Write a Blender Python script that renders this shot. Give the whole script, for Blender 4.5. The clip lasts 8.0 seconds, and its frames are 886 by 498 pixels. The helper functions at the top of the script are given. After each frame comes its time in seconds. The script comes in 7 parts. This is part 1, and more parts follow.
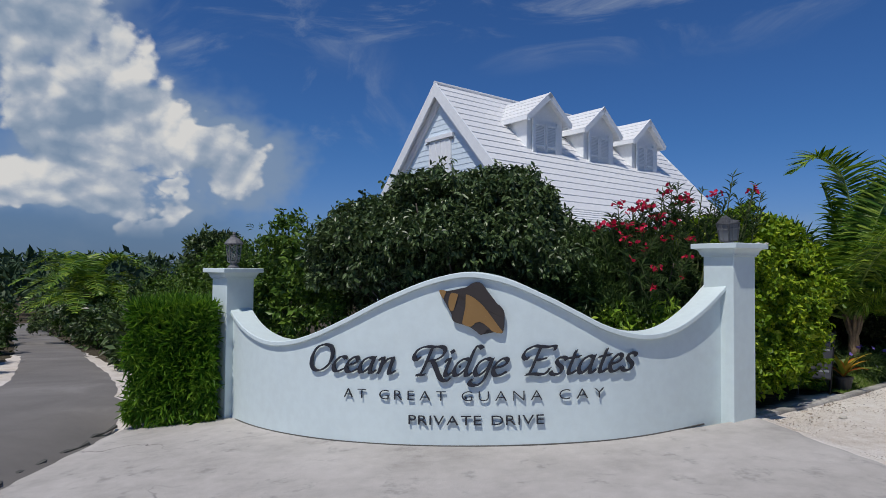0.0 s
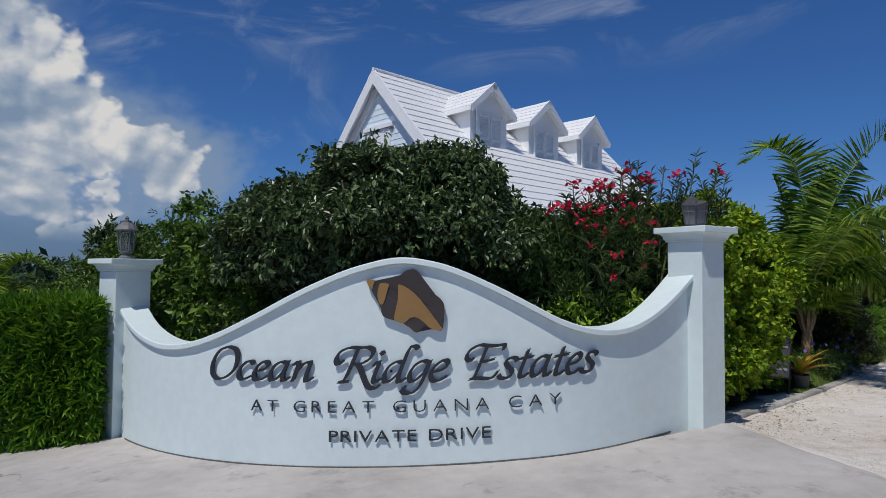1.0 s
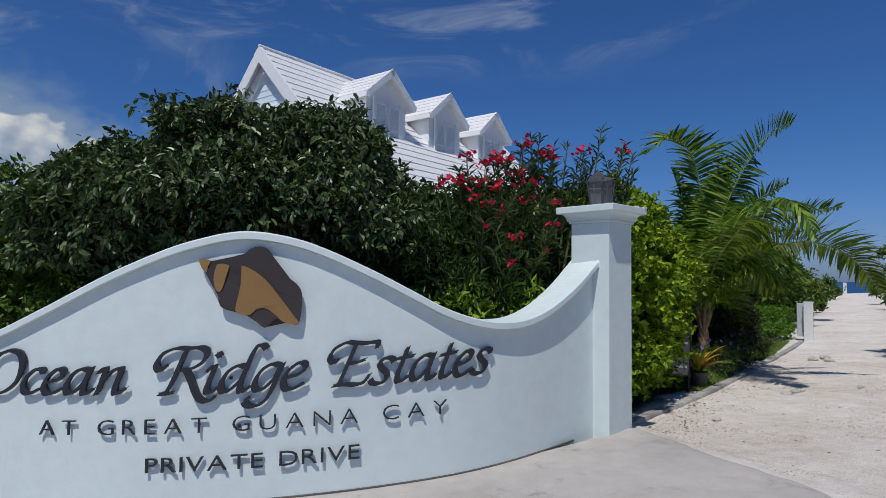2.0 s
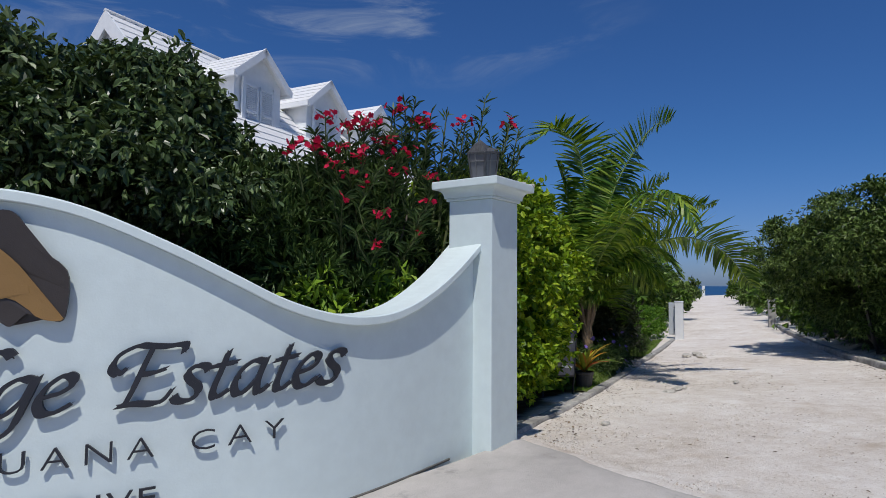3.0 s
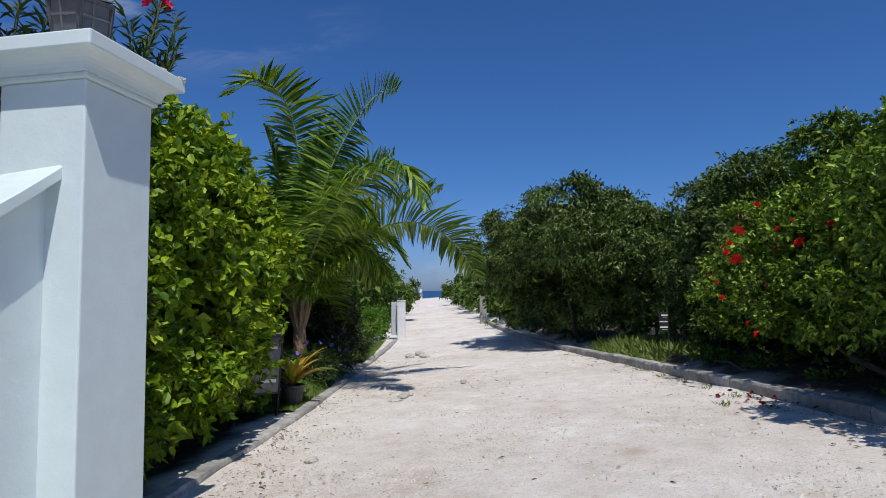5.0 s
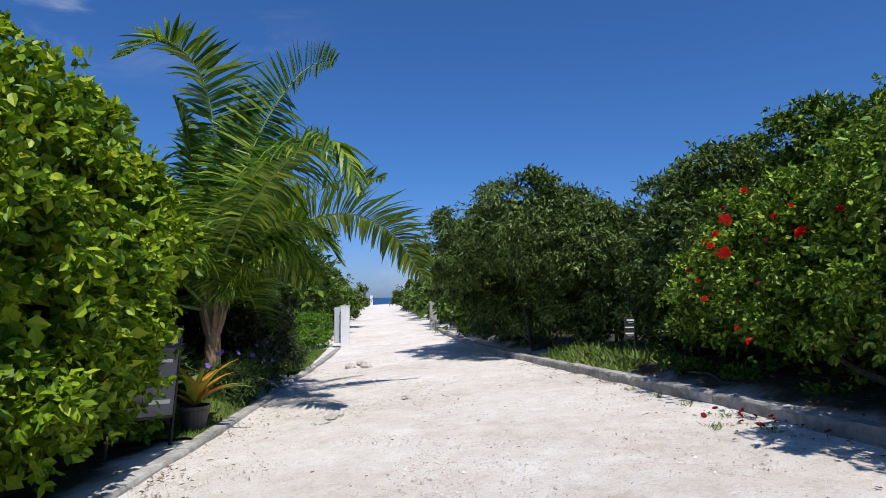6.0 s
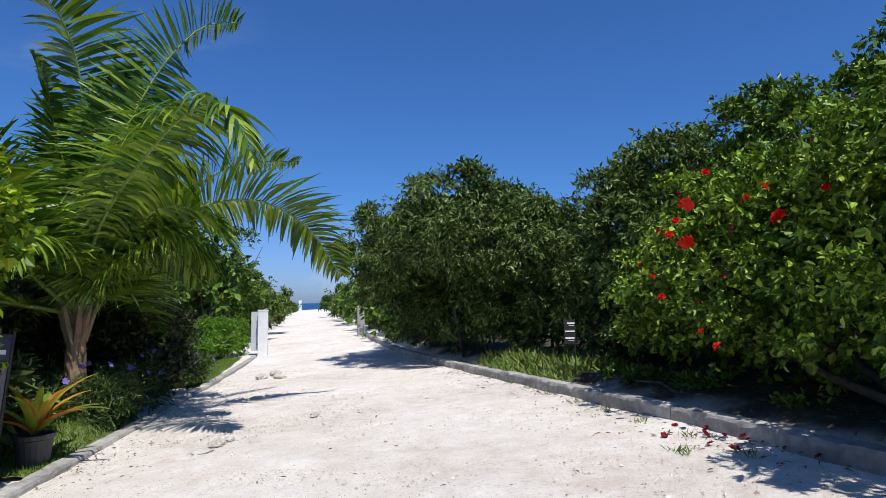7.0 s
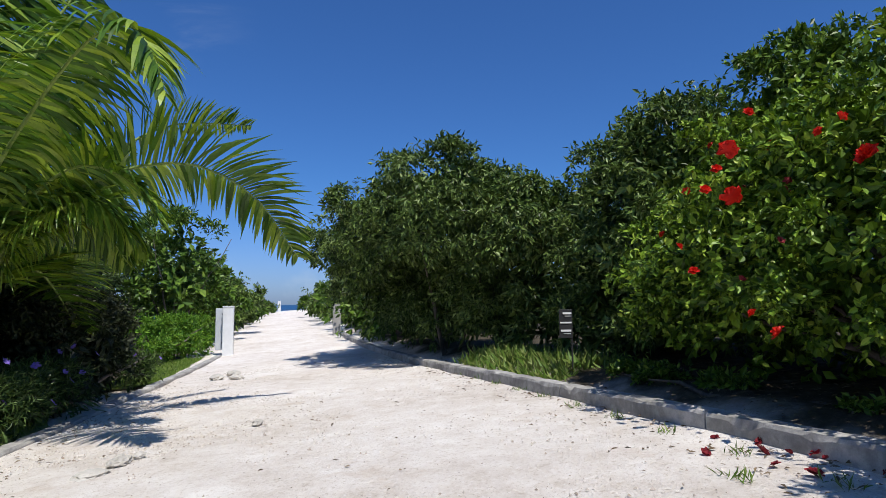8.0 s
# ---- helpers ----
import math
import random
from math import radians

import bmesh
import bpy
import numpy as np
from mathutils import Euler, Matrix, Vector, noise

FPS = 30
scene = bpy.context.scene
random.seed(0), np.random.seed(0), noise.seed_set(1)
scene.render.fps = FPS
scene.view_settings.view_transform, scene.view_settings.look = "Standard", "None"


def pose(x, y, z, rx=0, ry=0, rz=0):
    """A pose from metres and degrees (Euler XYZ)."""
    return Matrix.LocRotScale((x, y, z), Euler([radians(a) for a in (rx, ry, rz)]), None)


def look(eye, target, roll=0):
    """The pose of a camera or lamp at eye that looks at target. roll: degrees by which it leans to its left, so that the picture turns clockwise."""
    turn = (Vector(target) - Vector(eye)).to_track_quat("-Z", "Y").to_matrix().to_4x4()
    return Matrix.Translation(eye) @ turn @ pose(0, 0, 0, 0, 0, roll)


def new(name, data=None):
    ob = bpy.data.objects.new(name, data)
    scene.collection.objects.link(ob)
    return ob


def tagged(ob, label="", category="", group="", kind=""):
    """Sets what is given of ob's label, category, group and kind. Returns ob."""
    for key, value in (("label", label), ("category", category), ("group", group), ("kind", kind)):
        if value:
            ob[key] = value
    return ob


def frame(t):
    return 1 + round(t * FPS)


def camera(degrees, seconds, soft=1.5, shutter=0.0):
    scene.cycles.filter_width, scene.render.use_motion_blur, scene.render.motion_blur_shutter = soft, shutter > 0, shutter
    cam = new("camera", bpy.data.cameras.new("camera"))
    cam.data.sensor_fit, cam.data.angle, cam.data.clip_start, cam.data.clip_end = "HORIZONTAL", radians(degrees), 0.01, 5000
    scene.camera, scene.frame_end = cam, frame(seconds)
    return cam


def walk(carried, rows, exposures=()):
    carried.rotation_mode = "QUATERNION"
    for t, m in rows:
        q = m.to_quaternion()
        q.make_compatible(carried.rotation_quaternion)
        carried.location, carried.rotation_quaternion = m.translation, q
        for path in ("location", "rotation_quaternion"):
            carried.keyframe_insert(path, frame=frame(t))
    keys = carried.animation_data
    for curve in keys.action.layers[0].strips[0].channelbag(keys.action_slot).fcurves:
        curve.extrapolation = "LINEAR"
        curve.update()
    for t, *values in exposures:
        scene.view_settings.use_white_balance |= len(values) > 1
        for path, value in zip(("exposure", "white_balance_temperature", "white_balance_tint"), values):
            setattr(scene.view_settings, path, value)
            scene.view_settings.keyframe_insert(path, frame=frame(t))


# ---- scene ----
cam = camera(73.0, 8.0, soft=0.75)
PATH = [
    (0, (-0.212, -0.105, 1.754), (-0.145, 1.893, 1.812), 0.5),
    (0.5, (-0.132, 0.411, 1.671), (0.077, 2.399, 1.741), 0.4),
    (1, (-0.038, 0.927, 1.575), (0.216, 2.909, 1.65), 0.4),
    (1.5, (0.158, 1.412, 1.49), (0.532, 3.375, 1.576), 0.4),
    (2, (0.411, 1.9, 1.397), (0.974, 3.817, 1.49), 0.6),
    (3.5, (1.223, 3.069, 1.193), (2.305, 4.746, 1.318), 0.1),
    (4, (1.525, 3.398, 1.118), (2.811, 4.923, 1.249), -0.3),
    (4.5, (1.887, 3.711, 1.07), (3.374, 5.041, 1.206), -0.5),
    (5.8, (3.02, 4.459, 1.016), (4.676, 5.571, 1.166), -0.7),
    (6, (3.207, 4.538, 0.992), (4.884, 5.617, 1.15), -0.6),
    (6.5, (3.644, 4.74, 0.977), (5.368, 5.74, 1.143), -0.6),
    (7, (4.052, 4.907, 0.935), (5.837, 5.792, 1.109), -0.6),
    (7.5, (4.525, 5.087, 0.887), (6.332, 5.927, 1.063), -0.6),
    (8, (5.001, 5.291, 0.784), (6.81, 6.125, 0.964), -0.5),
]
walk(cam, [(t, look(eye, target, roll)) for t, eye, target, roll in PATH], [(0, -0.47), (2, -0.47), (3.5, -0.35), (4.5, -0.28), (6, 0.16), (6.5, 0.24), (7.5, 0.27), (8, 0.19)])

# ---- world, sun, exposure ----
SUN = Vector((-0.345, -0.42, 1.0)).normalized()
SUN_EL = math.asin(SUN.z)
SUN_AZ = math.atan2(SUN.x, SUN.y)
sun_data = bpy.data.lights.new("sun", "SUN")
sun_data.energy, sun_data.angle, sun_data.color = 4.2, radians(0.53), (1.0, 0.955, 0.89)
sun = new("sun", sun_data)
sun.matrix_world = look(SUN * 60, (0, 0, 0))


class Nodes:
    """A short way to write node trees."""

    def __init__(self, tree):
        self.tree = tree
        tree.nodes.clear()

    def add(self, kind, **values):
        node = self.tree.nodes.new(kind)
        for key, value in values.items():
            if key == "op":
                node.operation = value
            elif key == "blend":
                node.blend_type = value
            elif key == "typ":
                node.data_type = value
            else:
                self.put(node.inputs[key.replace("_", " ") if key.replace("_", " ") in node.inputs else int(key[1:])], value)
        return node

    def put(self, socket, value):
        if isinstance(value, bpy.types.NodeSocket):
            self.tree.links.new(value, socket)
        else:
            socket.default_value = value

    def math(self, op, a, b=0.0, clamp=False):
        node = self.add("ShaderNodeMath", op=op, i0=a, i1=b)
        node.use_clamp = clamp
        return node.outputs[0]

    def ramp(self, fac, stops):
        node = self.add("ShaderNodeValToRGB", Fac=fac)
        ramp = node.color_ramp
        while len(ramp.elements) < len(stops):
            ramp.elements.new(0.5)
        for e, (pos, col) in zip(ramp.elements, stops):
            e.position, e.color = pos, (*col, 1.0)
        return node.outputs["Color"]

    def span(self, value, a, b, c=0.0, d=1.0):
        node = self.add("ShaderNodeMapRange", Value=value)
        node.interpolation_type = "SMOOTHSTEP"
        for k, v in zip((1, 2, 3, 4), (a, b, c, d)):
            node.inputs[k].default_value = v
        return node.outputs[0]

    def noise(self, vec, scale, detail=4.0, rough=0.55, distort=0.0):
        return self.add("ShaderNodeTexNoise", Vector=vec, Scale=scale, Detail=detail, Roughness=rough, Distortion=distort).outputs["Fac"]

    def mix(self, fac, a, b, blend="MIX"):
        node = self.add("ShaderNodeMix")
        node.data_type, node.blend_type = "RGBA", blend
        self.put(node.inputs["Factor"], fac)
        self.put(node.inputs[6], a)
        self.put(node.inputs[7], b)
        return node.outputs[2]


def rgb(r, g, b):
    return (r, g, b, 1.0)


world = bpy.data.worlds.new("sky")
scene.world = world
world.use_nodes = True
w = Nodes(world.node_tree)
sky = w.tree.nodes.new("ShaderNodeTexSky")
sky.sky_type, sky.sun_disc = "NISHITA", False
sky.sun_elevation, sky.sun_rotation = SUN_EL, SUN_AZ
sky.altitude, sky.air_density, sky.dust_density, sky.ozone_density = 0.0, 1.0, 0.6, 2.5
where = w.tree.nodes.new("ShaderNodeTexCoord").outputs["Generated"]
split = w.add("ShaderNodeSeparateXYZ", i0=where)
azim = w.math("ARCTAN2", split.outputs[0], split.outputs[1])
elev = w.math("ARCSINE", split.outputs[2])
flat = w.add("ShaderNodeCombineXYZ", i0=azim, i1=w.math("MULTIPLY", elev, 1.25), i2=0.0).outputs[0]
# a bank of cumulus in the north-west: heaped rounded billows, lit from above


def billows(vec):
    """Height of heaped cloud tops: rounded cells at three sizes on a bent plane."""
    bend = w.add("ShaderNodeTexNoise", Vector=vec, Scale=3.0, Detail=5.0, Roughness=0.55).outputs["Color"]
    vec = w.add("ShaderNodeVectorMath", op="ADD", i0=vec, i1=w.add("ShaderNodeVectorMath", op="SCALE", i0=bend, Scale=0.16).outputs[0]).outputs[0]
    total = 0.0
    for scale, amp in ((6.5, 0.46), (15.0, 0.28), (34.0, 0.17)):
        cell = w.tree.nodes.new("ShaderNodeTexVoronoi")
        cell.feature = "SMOOTH_F1"
        w.put(cell.inputs["Vector"], vec)
        cell.inputs["Scale"].default_value, cell.inputs["Smoothness"].default_value = scale, 0.18
        total = w.math("ADD", total, w.math("MULTIPLY", w.math("SUBTRACT", 1.0, cell.outputs["Distance"]), amp))
    return w.math("ADD", total, w.math("MULTIPLY", w.noise(vec, 60.0, 5.0, 0.6), 0.08))


heap = billows(flat)
above = billows(w.add("ShaderNodeVectorMath", op="ADD", i0=flat, i1=(-0.010, 0.020, 0.0)).outputs[0])
lumps = w.noise(flat, 3.1, 4.0, 0.55)
crisp = w.noise(flat, 22.0, 7.0, 0.62)
relief = w.math("ADD", w.math("MULTIPLY", w.math("SUBTRACT", heap, 0.62), 1.7), w.math("ADD", w.math("MULTIPLY", w.math("SUBTRACT", lumps, 0.5), 0.7), w.math("MULTIPLY", w.math("SUBTRACT", crisp, 0.5), 0.30)))


bend = w.add("ShaderNodeSeparateXYZ", i0=w.add("ShaderNodeTexNoise", Vector=flat, Scale=6.5, Detail=4.0, Roughness=0.6).outputs["Color"])
bent_az = w.math("ADD", azim, w.math("MULTIPLY", w.math("SUBTRACT", bend.outputs[0], 0.5), 0.26))
bent_el = w.math("ADD", elev, w.math("MULTIPLY", w.math("SUBTRACT", bend.outputs[1], 0.5), 0.20))


def cloud_head(az, el, wide, tall):
    """How far inside one head of cloud a way points, and how high up in it."""
    x = w.math("DIVIDE", w.math("SUBTRACT", bent_az, radians(az)), radians(wide))
    y = w.math("DIVIDE", w.math("SUBTRACT", bent_el, radians(el)), radians(tall))
    far = w.math("SQRT", w.math("ADD", w.math("MULTIPLY", x, x), w.math("MULTIPLY", y, y)))
    return w.math("SUBTRACT", 1.0, far), y


depth, tone, weight = -1.0, 0.0, 0.001
for az, el, wide, tall, white in ((-33, 19.5, 8.5, 6.5, 0.62), (-44, 17, 11, 11, 0.55), (-29.5, 12.5, 8.5, 6.0, 0.44), (-23.3, 11.2, 5.6, 5.6, 0.80), (-18.0, 9.2, 5.0, 3.6, 0.72), (-31, 6.6, 8.0, 2.8, 0.66), (-24.5, 5.0, 4.5, 1.9, 0.74), (-46, 7, 9, 4, 0.62)):
    inside, high = cloud_head(az, el, wide, tall)
    depth = w.math("MAXIMUM", depth, inside)
    share = w.math("POWER", w.math("MAXIMUM", w.math("ADD", inside, 0.35), 0.0), 3.0)
    tone = w.math("ADD", tone, w.math("MULTIPLY", share, w.math("ADD", white, w.math("MULTIPLY", high, 0.26))))
    weight = w.math("ADD", weight, share)
body = w.math("ADD", depth, relief)
cumulus = w.math("MULTIPLY", w.span(body, -0.08, 0.14), w.span(elev, 0.035, 0.075))
tone = w.math("DIVIDE", tone, weight)
tone = w.math("ADD", tone, w.math("MULTIPLY", w.math("SUBTRACT", heap, above), 2.2))
tone = w.math("ADD", tone, w.math("ADD", w.math("MULTIPLY", relief, 0.50), w.math("MULTIPLY", w.math("SUBTRACT", crisp, 0.5), 0.45)))
tone = w.math("ADD", tone, w.span(body, 0.55, 0.05, 0.0, 0.10))
cloud = w.ramp(tone, [(0.10, (0.30, 0.42, 0.60)), (0.38, (0.42, 0.53, 0.69)), (0.60, (0.58, 0.66, 0.79)), (0.80, (0.84, 0.88, 0.93)), (1.0, (1.04, 1.03, 1.01))])
edge = w.math("ADD", azim, w.math("MULTIPLY", elev, 0.83))
# thin high streaks
swept = w.add("ShaderNodeMapping", Vector=flat, Rotation=(0, 0, 0.35), Scale=(1.5, 4.5, 1.0)).outputs[0]
wisp = w.span(w.noise(swept, 2.2, 8.0, 0.62, 0.9), 0.47, 0.82, 0.0, 0.75)
wisp = w.math("MULTIPLY", wisp, w.math("MULTIPLY", w.span(elev, 0.30, 0.40), w.span(elev, 0.62, 0.48)))
wisp = w.math("MULTIPLY", wisp, w.math("MULTIPLY", w.span(azim, -0.5, -0.1, 0.6, 1.0), w.span(azim, 0.85, 0.45)))
low = w.math("MULTIPLY", w.span(w.noise(flat, 9.0, 6.0, 0.6), 0.50, 0.72), w.math("MULTIPLY", w.span(elev, 0.0, 0.02), w.span(elev, 0.10, 0.03)))
low = w.math("MULTIPLY", low, 0.25)
rags = w.math("MULTIPLY", w.span(w.noise(flat, 4.6, 8.0, 0.60, 0.7), 0.48, 0.72, 0.0, 0.6), w.math("MULTIPLY", w.math("MULTIPLY", w.span(edge, 0.26, 0.06), w.span(edge, -0.6, -0.3)), w.span(elev, 0.10, 0.26)))
low = w.math("MAXIMUM", low, rags)
# grey rain haze under the bank
haze = w.math("MULTIPLY", w.math("MULTIPLY", w.span(elev, 0.0, 0.02), w.span(elev, 0.13, 0.05)), w.math("MULTIPLY", w.span(azim, -0.17, -0.42), 0.75))
murk = w.math("MULTIPLY", w.math("MULTIPLY", w.span(w.math("ADD", depth, w.math("MULTIPLY", w.math("SUBTRACT", lumps, 0.5), 2.2)), -0.5, 0.35), w.span(elev, 0.03, 0.09)), w.span(lumps, 0.35, 0.62, 0.25, 0.8))
deep = w.mix(1.0, sky.outputs[0], w.mix(w.span(elev, 0.0, 0.22), rgb(0.50, 0.70, 1.28), rgb(0.345, 0.675, 1.17)), "MULTIPLY")
clear = w.add("ShaderNodeBackground", Color=deep, Strength=0.088)
puffs = w.add("ShaderNodeBackground", Color=cloud, Strength=0.86)
veil = w.add("ShaderNodeBackground", Color=rgb(0.70, 0.80, 0.92), Strength=0.75)
m1 = w.add("ShaderNodeMixShader", i0=w.math("MAXIMUM", wisp, low), i1=clear.outputs[0], i2=veil.outputs[0])
grey = w.add("ShaderNodeBackground", Color=rgb(0.16, 0.27, 0.44), Strength=0.86)
veil_2 = w.add("ShaderNodeMixShader", i0=haze, i1=m1.outputs[0], i2=grey.outputs[0])
mist = w.add("ShaderNodeBackground", Color=rgb(0.34, 0.46, 0.64), Strength=0.86)
veil_3 = w.add("ShaderNodeMixShader", i0=murk, i1=veil_2.outputs[0], i2=mist.outputs[0])
m2 = w.add("ShaderNodeMixShader", i0=cumulus, i1=veil_3.outputs[0], i2=puffs.outputs[0])
out = w.add("ShaderNodeOutputWorld", Surface=m2.outputs[0])


# ---- materials ----
def material(name):
    mat = bpy.data.materials.new(name)
    mat.use_nodes = True
    return mat, Nodes(mat.node_tree)


def finish(nd, color, rough=0.6, bump=None, height=0.01, metal=0.0, spec=0.5, translucent=0.0, tint=None):
    bsdf = nd.add("ShaderNodeBsdfPrincipled")
    nd.put(bsdf.inputs["Base Color"], color)
    nd.put(bsdf.inputs["Roughness"], rough)
    nd.put(bsdf.inputs["Metallic"], metal)
    nd.put(bsdf.inputs["Specular IOR Level"], spec)
    if bump is not None:
        b = nd.add("ShaderNodeBump", Strength=0.8, Distance=height, Height=bump)
        nd.put(bsdf.inputs["Normal"], b.outputs[0])
    shader = bsdf.outputs[0]
    if translucent:
        back = nd.add("ShaderNodeBsdfTranslucent")
        nd.put(back.inputs["Color"], tint if tint is not None else color)
        shader = nd.add("ShaderNodeMixShader", i0=translucent, i1=shader, i2=back.outputs[0]).outputs[0]
    nd.add("ShaderNodeOutputMaterial", Surface=shader)


def place(nd):
    return nd.tree.nodes.new("ShaderNodeNewGeometry").outputs["Position"]


def painted(name, color, rough=0.55, dirt=0.12, dirt_color=(0.35, 0.34, 0.30), grain=220.0, height=0.0015):
    mat, nd = material(name)
    p = place(nd)
    stain = nd.span(nd.noise(p, 1.7, 6.0, 0.62), 0.45, 0.8, 0.0, dirt)
    fine = nd.noise(p, grain, 3.0, 0.6)
    tone = nd.mix(nd.span(nd.noise(p, 9.0, 4.0), 0.3, 0.7), rgb(*[c * 0.95 for c in color]), rgb(*color))
    finish(nd, nd.mix(stain, tone, rgb(*dirt_color)), nd.span(nd.noise(p, 14.0), 0.2, 0.8, rough - 0.1, rough + 0.1), nd.math("ADD", fine, nd.math("MULTIPLY", nd.noise(p, 18.0), 2.0)), height)
    return mat


STUCCO = painted("white_stucco", (0.648, 0.742, 0.742), 0.75, 0.09, (0.45, 0.44, 0.40), 90.0, 0.0008)
JOINT = painted("dirty_joint", (0.09, 0.088, 0.08), 0.9, 0.3)
HOUSE_WHITE = painted("white_house_paint", (0.86, 0.875, 0.88), 0.5, 0.04)
SIDING = painted("pale_blue_siding", (0.72, 0.82, 0.89), 0.5, 0.04)
ROOFING = painted("white_roof_coating", (0.82, 0.82, 0.81), 0.45, 0.06, (0.5, 0.5, 0.48))
POST_WHITE = painted("weathered_white_post", (0.72, 0.73, 0.73), 0.7, 0.3, (0.40, 0.40, 0.38))
DUSTY_PANE = painted("dusty_lantern_pane", (0.16, 0.165, 0.18), 0.35, 0.5, (0.07, 0.07, 0.075), 40.0)
GATE_GREY = painted("grey_gate_paint", (0.50, 0.53, 0.56), 0.6, 0.3, (0.30, 0.31, 0.31))
POST_GREY = painted("grey_concrete_post", (0.36, 0.35, 0.33), 0.8, 0.4, (0.18, 0.18, 0.16))
LETTER = painted("charcoal_letter_paint", (0.020, 0.022, 0.030), 0.5, 0.05, (0.10, 0.10, 0.10))
SHELL_DARK = painted("dark_brown_paint", (0.040, 0.032, 0.028), 0.45, 0.05)
SHELL_TAN = painted("tan_paint", (0.27, 0.155, 0.05), 0.45, 0.08, (0.15, 0.08, 0.03))
IRON = painted("weathered_grey_metal", (0.13, 0.13, 0.135), 0.5, 0.5, (0.26, 0.25, 0.24), 90.0)
BLACK = painted("black_enamel", (0.010, 0.010, 0.011), 0.6, 0.05)
OFF_WHITE = painted("white_print", (0.72, 0.72, 0.70), 0.6, 0.02)
NAVY = painted("navy_print", (0.012, 0.020, 0.085), 0.35, 0.02)
BOARD_GREY = painted("grey_board_print", (0.13, 0.135, 0.16), 0.4, 0.05)
POT = painted("dark_plastic_pot", (0.045, 0.043, 0.045), 0.55, 0.2, (0.2, 0.18, 0.15))


def grey_wood():
    mat, nd = material("weathered_grey_wood")
    p = place(nd)
    grain = nd.noise(nd.add("ShaderNodeMapping", Vector=p, Scale=(60, 60, 6)).outputs[0], 1.0, 5.0, 0.6)
    finish(nd, nd.ramp(grain, [(0.25, (0.030, 0.031, 0.034)), (0.75, (0.105, 0.108, 0.115))]), 0.85, grain, 0.004)
    return mat


GREY_WOOD = grey_wood()


def concrete(name, low_col, mid, high, crack=0.0, scale=1.0):
    mat, nd = material(name)
    p = place(nd)
    big = nd.noise(p, 0.9 * scale, 8.0, 0.62, 0.3)
    mid_n = nd.noise(p, 6.0 * scale, 6.0, 0.6)
    fine = nd.noise(p, 120.0, 4.0, 0.65)
    col = nd.ramp(nd.math("ADD", nd.math("MULTIPLY", big, 0.65), nd.math("MULTIPLY", mid_n, 0.35)), [(0.30, low_col), (0.46, mid), (0.62, high)])
    dark = nd.span(nd.noise(p, 2.6 * scale, 9.0, 0.72), 0.55, 0.68, 0.0, 0.50)
    col = nd.mix(dark, col, rgb(0.16, 0.155, 0.145))
    col = nd.mix(nd.span(fine, 0.35, 0.75, 0.0, 0.25), col, rgb(*[c * 0.55 for c in mid]))
    height = nd.math("ADD", nd.math("MULTIPLY", mid_n, 2.5), fine)
    if crack:
        v = nd.tree.nodes.new("ShaderNodeTexVoronoi")
        v.feature = "DISTANCE_TO_EDGE"
        warp = nd.add("ShaderNodeVectorMath", op="ADD", i0=p, i1=nd.add("ShaderNodeTexNoise", Vector=p, Scale=1.6, Detail=4.0).outputs["Color"])
        nd.put(v.inputs["Vector"], warp.outputs[0])
        v.inputs["Scale"].default_value = 0.33
        line = nd.math("MULTIPLY", nd.span(v.outputs[0], 0.006, 0.0), nd.span(nd.noise(p, 0.5), 0.5, 0.65))
        col = nd.mix(nd.math("MULTIPLY", line, crack), col, rgb(0.07, 0.065, 0.06))
    finish(nd, col, 0.85, height, 0.004)
    return mat


APRON = concrete("worn_pale_concrete", (0.33, 0.305, 0.28), (0.44, 0.41, 0.378), (0.53, 0.495, 0.46), 0.8)
KERB = concrete("rough_kerb_concrete", (0.14, 0.135, 0.125), (0.30, 0.29, 0.27), (0.55, 0.53, 0.50), 0.0, 2.6)
ROCK = concrete("pale_limestone", (0.34, 0.315, 0.275), (0.50, 0.47, 0.42), (0.64, 0.61, 0.56), 0.0, 4.0)


def asphalt():
    mat, nd = material("worn_asphalt")
    p = place(nd)
    big = nd.noise(p, 0.6, 6.0, 0.6, 0.4)
    fine = nd.noise(p, 150.0, 3.0, 0.7)
    col = nd.ramp(big, [(0.3, (0.145, 0.133, 0.122)), (0.55, (0.195, 0.180, 0.166)), (0.72, (0.27, 0.252, 0.235))])
    col = nd.mix(nd.span(fine, 0.5, 0.8, 0.0, 0.5), col, rgb(0.24, 0.23, 0.22))
    finish(nd, col, 0.9, fine, 0.004)
    return mat


